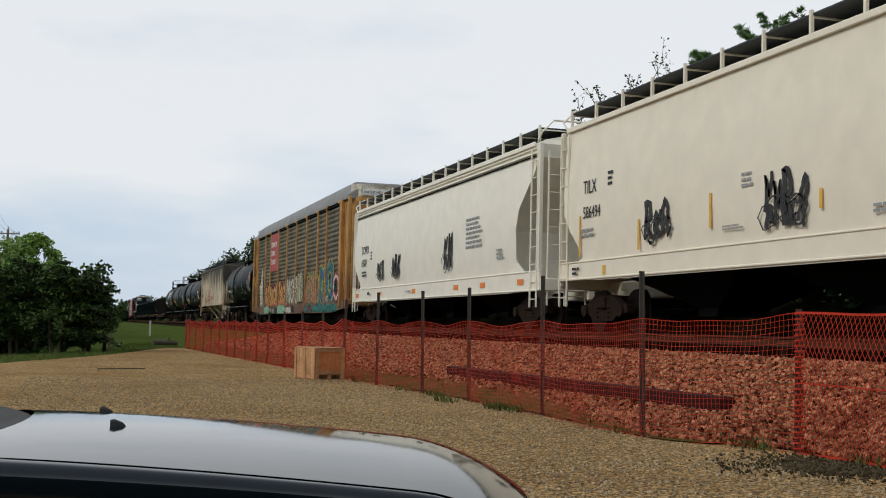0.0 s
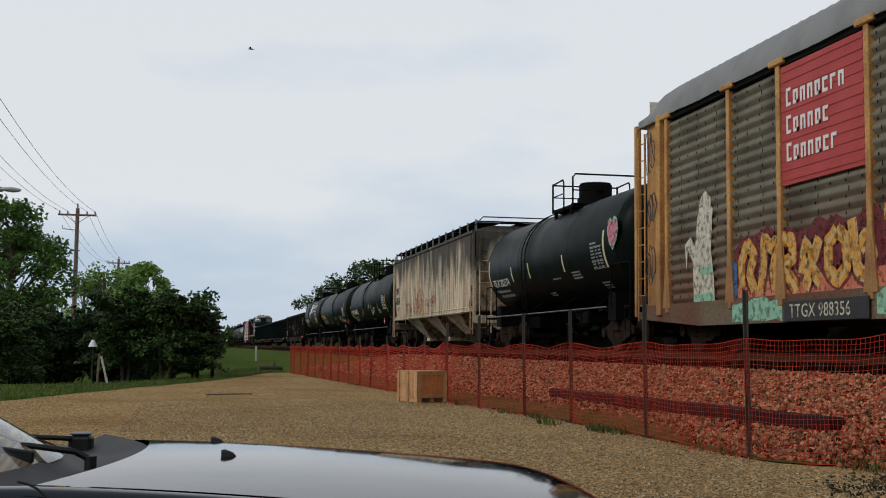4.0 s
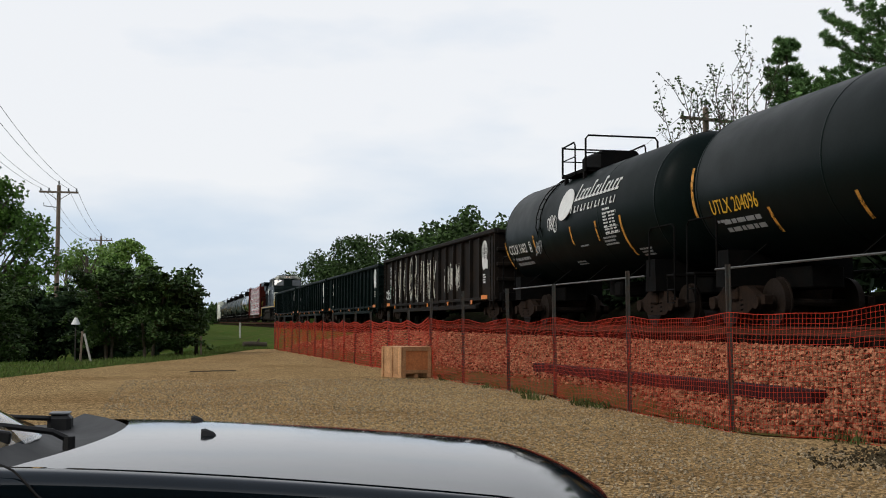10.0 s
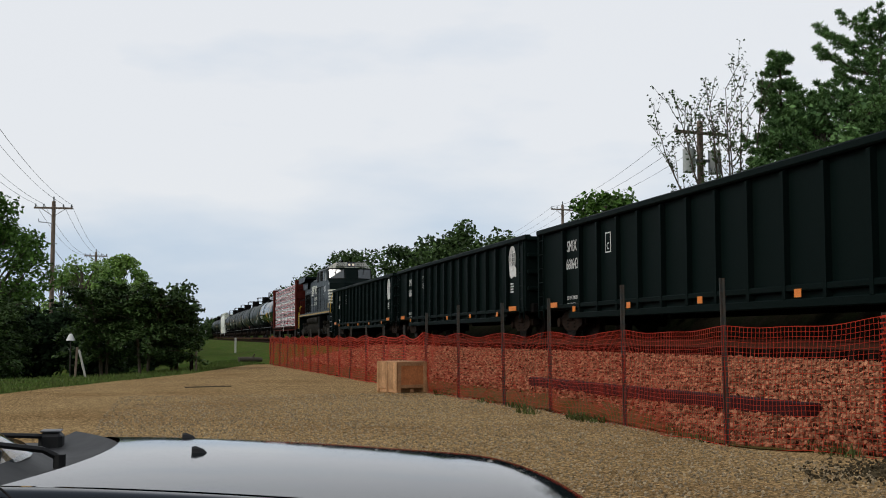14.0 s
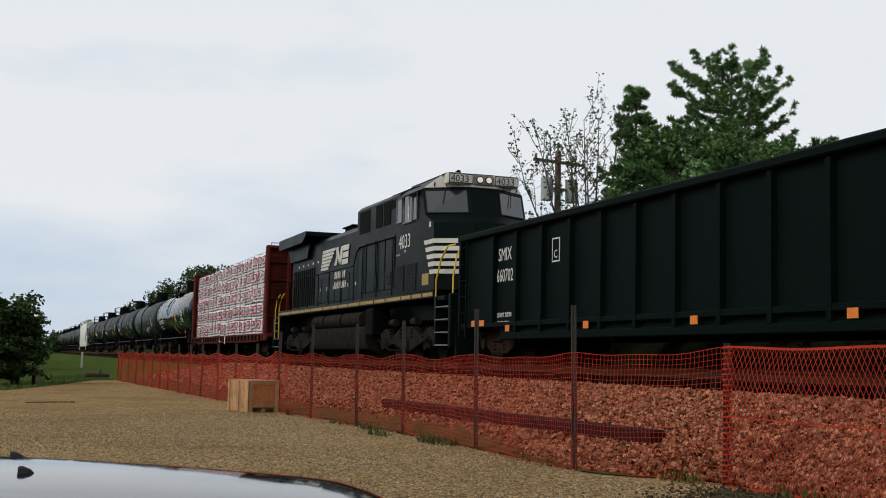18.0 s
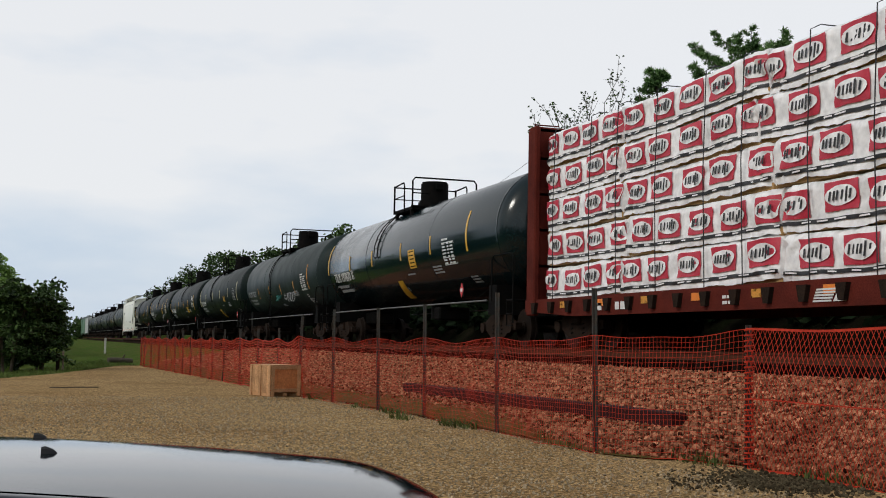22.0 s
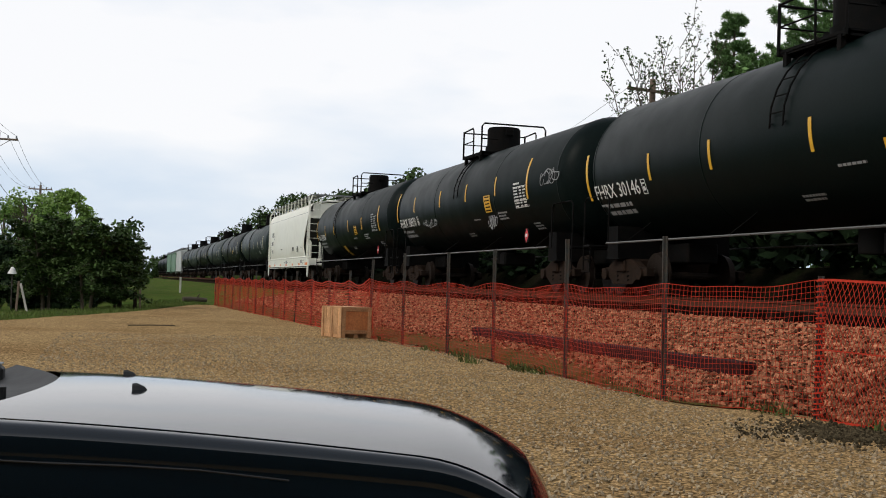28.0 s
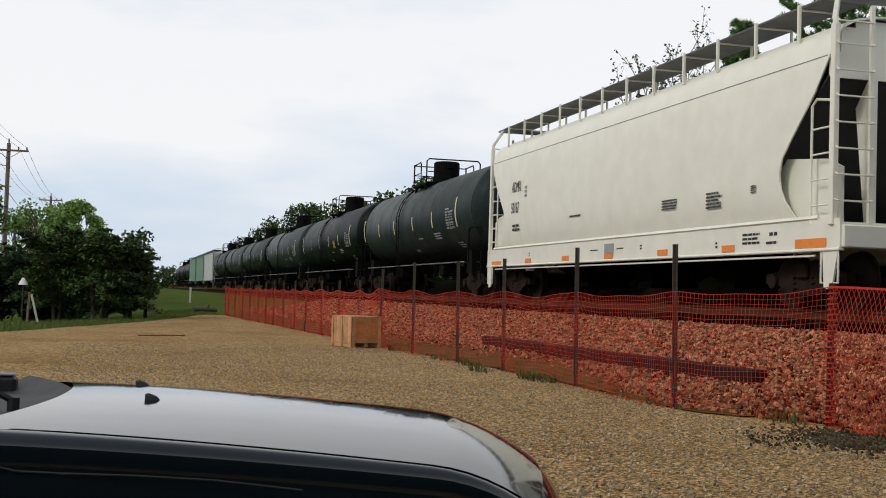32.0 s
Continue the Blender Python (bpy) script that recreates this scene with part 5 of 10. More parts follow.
def auto_rack(u0, u1):
    car = thing("auto_rack", "tall grey auto rack with yellow posts, red sign panel and graffiti", "auto rack car")
    L = u1 - u0
    h = L / 2
    zb, ze, zr = 0.55, 5.42, 6.2
    s = Shape()
    s.rings([[(x, y, z) for x, z in ((-1.36, 1.0), (-1.36, ze), (1.36, ze), (1.36, 1.0))] for y in (-h + 0.45, h - 0.45)])
    core = part("inner_body", s, M_DARK, car)
    # roof, corrugated across
    rings = []
    n = int(L / 0.35)
    for k in range(n * 2 + 1):
        y = -h + 0.3 + (L - 0.6) * k / (2 * n)
        e = 0.02 * (k % 2)
        dz = -0.32 * step01((abs(y) - h + 1.6) / 1.4)
        rings.append([(x, y, z + e + (dz if z > ze + 0.1 else 0)) for x, z in ((-1.52, ze - 0.12), (-1.52, ze + 0.04), (-1.36, ze + 0.44), (-0.95, zr - 0.06), (0.95, zr - 0.06), (1.36, ze + 0.44), (1.52, ze + 0.04), (1.52, ze - 0.12))])
    s = Shape().rings(rings)
    part("roof", s, M_ROOFGREY, car)
    # side panels with shallow ribs, posts between
    marks = (-12.4, -9.45, -7.35, -4.4, -1.5, 1.4, 4.25, 7.15, 9.2, 12.35)
    for sx in (-1, 1):
        prof = []
        nz = 19
        for k in range(nz):
            za = zb + 0.5 + (ze - 0.75 - zb) * k / nz
            st = (ze - 0.75 - zb) / nz
            prof += [(sx * 1.405, za), (sx * 1.415, za + 0.10 * st), (sx * 1.472, za + 0.36 * st), (sx * 1.476, za + 0.5 * st), (sx * 1.472, za + 0.64 * st), (sx * 1.415, za + 0.9 * st)]
        prof += [(sx * 1.405, ze - 0.25), (sx * 1.37, ze - 0.25), (sx * 1.37, zb + 0.5)]
        for y0, y1 in zip(marks, marks[1:]):
            me = Shape().prism(prof, 0.05, y1 - y0 - 0.05).mesh("side_panel", M_SLAT, 60)
            pan = part("side_panel", me, None, car, at=pose(0, y0, 0))
            if sx > 0:
                continue
            q = Shape()
            cols = int((y1 - y0) / 0.42)
            for c in range(cols):
                e = (y1 - y0) * (c + 0.5) / cols
                for k in range(15):
                    z = zb + 0.62 + k * 0.275
                    q.box(-0.002, 0.002, e - 0.016, e + 0.016, z, z + 0.05)
                    if c % 2:
                        q.box(-0.002, 0.002, e - 0.10, e - 0.08, z + 0.1, z + 0.19)
            part("perforation", q, M_DARK, pan, smooth=0, at=pose(sx * 1.478, 0, 0))
        for y in marks:
            s = Shape()
            s.box(min(sx * 1.38, sx * 1.53), max(sx * 1.38, sx * 1.53), y - 0.07, y + 0.07, zb + 0.3, ze - 0.12, 0.015)
            s.slab([(y - 0.07, zb + 1.5), (y + 0.07, zb + 1.5), (y + 0.2, zb + 0.42), (y - 0.2, zb + 0.42)], min(sx * 1.40, sx * 1.522), max(sx * 1.40, sx * 1.522))
            post = part("side_post", s, M_RACKYELLOW, car)
            part("post_cap", Shape().box(min(sx * 1.38, sx * 1.57), max(sx * 1.38, sx * 1.57), y - 0.27, y + 0.27, ze - 0.18, ze - 0.06, 0.02), M_RACKYELLOW, post)
        s = Shape()
        s.slab([(-h + 0.3, zb + 0.2), (-h + 3.6, zb), (h - 3.6, zb), (h - 0.3, zb + 0.2), (h - 0.3, zb + 0.5), (-h + 0.3, zb + 0.5)], min(sx * 1.40, sx * 1.50), max(sx * 1.40, sx * 1.50))
        part("side_sill", s, M_RACKSILL, car)
        # solid dark strip that paints the shade beneath the eave
        part("eave_shade_strip", Shape().box(min(sx * 1.40, sx * 1.50), max(sx * 1.40, sx * 1.50), -12.4, 12.35, ze - 0.22, ze - 0.1), M_DARK, car, smooth=0)
        part("cable", Shape().tube([(sx * 1.53, -12.3 + 24.6 * k / 40, ze - 0.1 - 0.035 * abs(math.sin(k * 0.8))) for k in range(41)], 0.014, 4), M_DARK, car)
    # ends: yellow doors with ladders
    for sg in (-1, 1):
        s = Shape()
        ya, yb = sg * 12.4, sg * (h - 0.2)
        s.rings([[(-1.40, ya, z), (-1.40, yb - sg * 0.35, z), (-1.1, yb, z), (1.1, yb, z), (1.46, yb - sg * 0.35, z), (1.46, ya, z)] for z in (zb + 0.3, ze - 0.02)])
        door = part("end_door", s, M_RACKYELLOW, car)
        s = Shape()
        for x in (-1.0, -0.5, 0.0, 0.5, 1.0):
            s.box(x - 0.03, x + 0.03, min(yb, yb + 0.05 * sg), max(yb, yb + 0.05 * sg), zb + 0.4, ze - 0.1, 0.01)
        part("door_rib", s, M_RACKYELLOW, door)
        s = Shape()
        s.rings([[(-1.35, sg * (h - 0.6), z), (-1.0, sg * (h - 0.18), z), (1.0, sg * (h - 0.18), z), (1.35, sg * (h - 0.6), z)] for z in (ze, zr - 0.28)])
        cap = part("end_cap", s, M_PEEL, car, "white peeling painted end cap")
        if sg < 0:
            part("warning_plate", Shape().box(-0.95, 0.2, -0.01, 0.0, 0.0, 0.26, 0.003), M_LETTER, cap, at=pose(0, -h + 0.165, ze + 0.05))
            part("lettering", lettering("EXCESS HEIGHT", 0.15, M_DARKLETTER), None, cap, at=pose(-0.9, -h + 0.15, ze + 0.12, 90, 0, 0))
        for sx in (-1, 1):
            s = Shape().box(min(sx * 1.40, sx * 1.56), max(sx * 1.40, sx * 1.56), sg * 12.75 - 0.11, sg * 12.75 + 0.11, zb + 0.25, ze - 0.02, 0.02)
            part("corner_post", s, M_RACKYELLOW, car)
            s = Shape().box(min(sx * 1.40, sx * 1.55), max(sx * 1.40, sx * 1.55), sg * (h - 0.14) - 0.06, sg * (h - 0.14) + 0.06, zb + 0.25, ze - 0.02, 0.02)
            part("corner_post", s, M_RACKYELLOW, car)
        for sx in (-1, 1):
            ladder(car, sx * 1.52, sg * (h - 0.5), 0.7, ze - 0.3, 0.4, M_RACKYELLOW, "y", 0.4)
        s = Shape()
        s.box(-1.5, 1.5, min(sg * h, sg * (h - 0.5)), max(sg * h, sg * (h - 0.5)), 0.85, 1.1, 0.03)
        s.box(-0.35, 0.35, min(sg * h, sg * (h - 5)), max(sg * h, sg * (h - 5)), 0.7, 1.0, 0.03)
        part("end_sill", s, M_RACKYELLOW, car)
        add_truck(car, sg * (h - 3.0))
    add_couplers(car, h - 0.05)
    # red sign: three rows of plain bars stand for its wording
    y1 = 7.06
    s = Shape().box(-0.012, 0.012, 4.34, y1, 3.0, ze - 0.24, 0.004)
    sign = part("sign_panel", s, M_RED, car, "faded red sign panel with three rows of white bars", at=pose(-1.485, 0, 0))
    for k in range(12):
        part("sign_rib", Shape().box(-0.024, -0.013, 4.36, y1 - 0.02, 3.08 + 0.18 * k, 3.16 + 0.18 * k, 0.004), M_RED, sign)
    for k, wd in enumerate((2.05, 1.55, 1.72)):
        z, a, first = 4.42 - 0.5 * k, 0.0, True
        while a < wd - 0.08:
            hh = 0.33 if first else 0.26
            q = Shape().box(-0.030, -0.025, y1 - 0.22 - a - 0.06, y1 - 0.22 - a, z, z + hh)
            if int(a * 10) % 2 == 0:
                q.box(-0.030, -0.025, y1 - 0.22 - a - 0.17, y1 - 0.22 - a - 0.06, z, z + 0.06)
            q.box(-0.030, -0.025, y1 - 0.22 - a - 0.17, y1 - 0.22 - a - 0.06, z + hh - 0.06, z + hh)
            if int(a * 10) % 3:
                q.box(-0.030, -0.025, y1 - 0.22 - a - 0.17, y1 - 0.22 - a - 0.115, z, z + hh - 0.06)
            part("wording_bar", q, M_LETTER, sign, smooth=0)
            a += 0.25
            first = False
    x = -1.487  # on the panels, behind the posts
    # tall pale figure of spray paint
    part("graffiti", Shape().slab([(10.95, 1.0), (10.98, 1.9), (11.25, 2.2), (11.32, 1.75), (11.4, 2.3), (11.1, 2.45), (10.86, 2.2), (10.75, 2.8), (10.55, 3.25), (10.35, 3.35), (10.1, 3.2), (10.02, 2.7), (10.1, 2.1), (9.98, 1.6), (9.92, 1.0)], -0.002, 0.001), M_PALE, car, smooth=0, at=pose(x, 0, 0))
    throw_up(car, x - 0.003, 10.85, 1.5, 0.75, 1.6, 1, (M_CHALK,), M_PALE, 0.10, 41)
    cloud(car, x - 0.006, 10.95, 0.98, 1.0, 0.28, M_MINT, 39, 6)
    cloud(car, x - 0.006, 10.6, 1.6, 0.6, 0.2, M_MINT, 38, 5)
    # amber letters over a rust-red cloud, mint drips on the sill
    cloud(car, x + 0.004, 9.05, 0.98, 7.5, 1.45, M_MAROON, 43, 26)
    cloud(car, x + 0.001, 8.9, 0.98, 7.3, 0.5, M_SALMON, 52, 26)
    throw_up(car, x, 8.85, 1.15, 7.2, 1.0, 9, (M_AMBER, M_GOLD), M_MAROON, 0.27, 44, (5, 7, 2, 4, 1, 6, 3, 5, 1))
    cloud(car, -1.506, 9.1, 0.57, 2.0, 0.5, M_MINT, 42, 9)
    cloud(car, -1.506, 4.1, 0.57, 2.6, 0.5, M_MINT, 53, 10)
    cloud(car, x - 0.008, 9.3, 1.0, 0.4, 0.9, M_BLUE, 54, 4)
    # chalk-white letters over an olive cloud
    cloud(car, x + 0.004, 1.35, 0.98, 5.1, 1.75, M_OLIVE, 45, 18)
    throw_up(car, x, 1.15, 1.0, 4.6, 1.45, 4, (M_CHALK, M_PALE), M_NAVY, 0.23, 46, (0, 1, 2, 8))
    cloud(car, -1.506, -0.6, 0.6, 0.7, 0.4, M_NAVY, 55, 4)
    cloud(car, -1.506, 1.3, 0.58, 1.8, 0.36, M_PALE, 56, 7)
    # the large teal, yellow and salmon piece
    cloud(car, x + 0.004, -4.5, 0.98, 7.4, 1.1, M_TEAL, 47, 18)
    cloud(car, x + 0.002, -4.5, 0.98, 2.0, 1.15, M_SALMON, 57, 7)
    cloud(car, x + 0.002, -7.6, 0.98, 2.0, 0.55, M_BLUE, 50, 7)
    throw_up(car, x, -4.7, 1.0, 6.6, 1.55, 4, (M_TEAL, M_SALMON, M_TEAL, M_BLUE), M_LIME, 0.42, 48, (4, 6, 7, 1))
    cloud(car, -1.506, -4.5, 0.57, 7.6, 0.45, M_TEAL, 58, 20)
    cloud(car, -1.508, -5.2, 0.6, 1.1, 0.36, M_MAROON, 59, 5)
    throw_up(car, -1.54, -11.4, 1.1, 1.5, 1.2, 1, (M_PINK, M_CHALK), M_MAROON, 0.24, 51, (1,))
    spray_tag(car, x - 0.01, -9.3, 1.0, 0.9, 0.3, M_CHALK, 60, 6, 0.04)
    for k, yy in enumerate((13.35, 13.3, 13.38)):
        spray_tag(car, -1.575, yy, 1.4 + 1.3 * k, 0.45, 1.1, M_DARKLETTER, 23 + k, 3, 0.035)
    part("number_board", Shape().box(-0.01, 0.01, 4.25, 6.95, 0.56, 0.92, 0.004), M_DARKLETTER, car, at=pose(-1.545, 0, 0))
    decal(car, "TTGX 988356", 0.335, M_PALE, -1.56, 6.75, 0.63)
    return ready(car, (u0 + u1) / 2)


# ---- gondolas ----
def gondola(label, u0, u1, paint, top=3.06, number="", tagged_up=False):
    car = thing("gondola", label, "gondola car", "gondolas")
    L = u1 - u0
    h = L / 2
    zb = 0.74
    for sx in (-1, 1):
        s = Shape()
        x = sx * 1.42
        s.slab([(-h + 0.25, zb + 0.12), (-h + 2.3, zb + 0.1), (-h + 3.2, zb - 0.15), (h - 3.2, zb - 0.15), (h - 2.3, zb + 0.1), (h - 0.25, zb + 0.12), (h - 0.25, top), (-h + 0.25, top)], x - 0.012, x + 0.012)
        side = part("side_wall", s, paint, car)
        # a wide bay at each end, even bays between
        ribs = [-h + 0.35] + [-h + 2.42 + (L - 4.84) * k / 13 for k in range(14)] + [h - 0.35]
        for y in ribs:
            w = 0.055 if abs(y) < h - 0.5 else 0.09
            low = zb + 0.12 if abs(y) > h - 2.6 else zb - 0.12
            s = Shape()
            if sx < 0:
                s.prism([(-1.43, 0)] * 0 + [(-1.43, low), (-1.55, low + 0.08), (-1.55, top - 0.14), (-1.43, top - 0.08)], y - w, y + w)
            else:
                s.prism([(1.43, low), (1.55, low + 0.08), (1.55, top - 0.14), (1.43, top - 0.08)], y - w, y + w)
            part("side_rib", s, paint, side)
        s = Shape()
        s.box(min(sx * 1.38, sx * 1.58), max(sx * 1.38, sx * 1.58), -h + 0.2, h - 0.2, top - 0.1, top + 0.06, 0.03)
        part("top_chord", s, paint, car)
        s = Shape()
        s.box(min(sx * 1.38, sx * 1.54), max(sx * 1.38, sx * 1.54), -h + 2.9, h - 2.9, zb - 0.2, zb - 0.04, 0.02)
        s.box(min(sx * 1.38, sx * 1.54), max(sx * 1.38, sx * 1.54), -h + 0.25, h - 0.25, zb + 0.08, zb + 0.2, 0.02)
        part("bottom_chord", s, paint, car)
    s = Shape().box(-1.42, 1.42, -h + 0.25, h - 0.25, zb + 0.05, zb + 0.13)
    part("floor", s, paint, car)
    for sg in (-1, 1):
        s = Shape()
        s.box(-1.42, 1.42, min(sg * (h - 0.25), sg * (h - 0.3)), max(sg * (h - 0.25), sg * (h - 0.3)), zb + 0.1, top)
        for z in (1.5, 2.0, 2.5, top - 0.06):
            s.box(-1.5, 1.5, min(sg * (h - 0.12), sg * (h - 0.28)), max(sg * (h - 0.12), sg * (h - 0.28)), z - 0.06, z + 0.06, 0.02)
        part("end_wall", s, paint, car)
        s = Shape()
        s.box(-1.4, 1.4, min(sg * h, sg * (h - 0.35)), max(sg * h, sg * (h - 0.35)), 0.78, 1.05, 0.02)
        s.box(-0.3, 0.3, -h if sg < 0 else 0, 0 if sg < 0 else h, 0.72, 1.05, 0.03)
        part("centre_sill", s, M_DARK, car)
        for sx in (-1, 1):
            ladder(car, sx * 1.56, sg * (h - 0.62), 0.6, top - 0.1, 0.42, paint, "y", 0.4)
        add_truck(car, sg * (h - 2.0))
        part("reflector", Shape().box(-0.005, 0.005, sg * (h - 1.62) - 0.40, sg * (h - 1.62) + 0.40, 0.86, 1.0), M_ORANGE, car, at=pose(-1.56, 0, 0), smooth=0)
    for k in range(5):
        y = -h + 3.4 + k * (L - 6.8) / 4
        part("reflector", Shape().box(-0.005, 0.005, y - 0.11, y + 0.11, 0.72, 0.86), M_ORANGE, car, at=pose(-1.56, 0, 0), smooth=0)
    add_couplers(car, h - 0.05)
    # load of scrap showing as a low dark heap inside
    s = Shape()
    rng = random.Random(int(u0))
    for k in range(60):
        y, x = rng.uniform(-h + 0.8, h - 0.8), rng.uniform(-1.1, 1.1)
        z = 1.1 + rng.uniform(0, 1.2)
        a = rng.uniform(0, 3)
        s.box(x - 0.3, x + 0.3, y - 0.5, y + 0.5, z, z + rng.uniform(0.1, 0.4), 0.02)
    part("scrap_load", s, M_RUST, car)
    mark, num = number.split(" ") if number else ("", "")
    if number:
        if tagged_up:
            for z, t in ((2.35, mark), (1.75, num[:4])):
                part("letter_panel", Shape().box(-0.004, 0.004, h - 2.35, h - 1.62, z - 0.1, z + 0.42), M_LETTER, car, at=pose(-1.446, 0, 0), smooth=0)
                decal(car, t, 0.36, M_DARKLETTER, -1.455, h - 1.64, z, 1.1)
            stroke_letters(car, -1.452, h - 2.5, 0.85, 9.6, 2.05, (8, 9, 10, 8, 1, 2, 9, 8, 9, 4), M_CHALK, 0.11, 31)
            stroke_letters(car, -1.455, h - 2.75, 1.0, 9.4, 1.7, (8, 10, 9, 8, 6, 8, 10, 8, 3, 8), M_PALE, 0.06, 35)
            spray_tag(car, -1.452, h - 13.7, 1.2, 0.7, 1.1, M_CHALK, 32, 6, 0.07)
            spray_tag(car, -1.452, h - 14.7, 1.3, 0.6, 1.0, M_CHALK, 36, 6, 0.06)
            spray_tag(car, -1.452, h - 15.6, 1.3, 0.6, 1.0, M_CHALK, 37, 6, 0.06)
            spray_tag(car, -1.452, h - 0.5, 1.15, 1.0, 0.5, M_LETTER, 33, 4, 0.06)
            spray_tag(car, -1.452, h - 1.6, 1.15, 0.9, 0.7, M_MINT, 34, 5, 0.04)
        else:
            decal(car, mark, 0.35, M_LETTER, -1.442, h - 2.54, 2.34, 1.2)
            decal(car, num, 0.315, M_LETTER, -1.442, h - 2.47, 1.86, 1.3)
            decal(car, 'LD LMT 208700', 0.125, M_LETTER, -1.442, h - 2.52, 1.05, 1.2)
            decal(car, 'LT WT 77300', 0.125, M_LETTER, -1.442, h - 2.52, 0.86, 1.2)
            pl = part("class_plate", Shape().box(-0.004, 0.004, h - 5.78, h - 5.42, 2.12, 2.62), M_LETTER, car, at=pose(-1.436, 0, 0), smooth=0)
            part("plate_field", Shape().box(-0.007, -0.0045, h - 5.75, h - 5.45, 2.15, 2.59), M_GOND, pl, smooth=0)
            part("lettering", lettering("C", 0.24, M_LETTER), None, pl, at=Matrix.Translation((-0.009, h - 5.52, 2.2)) @ SIDE)
        # round maker's mark: a plain globe of rings over a wavy ribbon
        yc, zc = -h + 2.0, 2.5
        s = Shape()
        for q in (1.0, 0.62, 0.25):
            s.tube([(0, yc + 0.34 * q * math.cos(a * math.pi / 12), zc + 0.40 * math.sin(a * math.pi / 12)) for a in range(25)], 0.014, 4)
        for q in (-0.6, -0.25, 0.1, 0.45, 0.75):
            w = 0.34 * math.sqrt(1 - q * q)
            s.tube([(0, yc - w, zc + 0.40 * q), (0, yc + w, zc + 0.40 * q)], 0.014, 4)
        mk = part("emblem", s, M_LETTER, car, "white globe emblem", at=pose(-1.446, 0, 0))
        part("ribbon", Shape().slab([(yc + 0.34, zc - 0.18), (yc + 0.1, zc - 0.26), (yc - 0.25, zc - 0.24), (yc - 0.42, zc - 0.3), (yc - 0.42, zc - 0.6), (yc - 0.2, zc - 0.56), (yc + 0.12, zc - 0.62), (yc + 0.28, zc - 0.5)], -0.006, 0.0), M_LETTER, mk, smooth=0)
        bars(car, M_LETTER, -1.446, yc + 0.2, 1.4, 0.4, 0.34, 4, seed=8)
    return ready(car, (u0 + u1) / 2)


# ---- locomotive ----
def plate(s, q, inset=0.0, off=0.01, thick=0.01):
    """A thin plate on the four-cornered face q, drawn in from its edges and lifted off it."""
    q = [Vector(p) for p in q]
    c = sum(q, Vector()) / 4
    n = (q[1] - q[0]).cross(q[3] - q[0]).normalized()
    a = [p + (c - p) * inset + n * off for p in q]
    b = [p - n * thick for p in a]
    s.add(a + b, [(0, 1, 2, 3), (7, 6, 5, 4), (0, 4, 5, 1), (1, 5, 6, 2), (2, 6, 7, 3), (3, 7, 4, 0)])
    return s


def between(a, b, t):
    return tuple(x + (y - x) * t for x, y in zip(a, b))


M_LOCOGLASS = mat("dark_cab_glass", (0.03, 0.04, 0.045), 0.06, scale=2, amt=0.2, bump=0, spec=0.8)
M_SILLGOLD = mat("dull_gold_stripe", (0.42, 0.28, 0.09), 0.6, c2=(0.25, 0.15, 0.05), scale=3, amt=0.6, bump=0)
M_CREAMSTRIPE = mat("cream_white_stripe", (0.70, 0.68, 0.58), 0.5, scale=3, amt=0.3, bump=0)


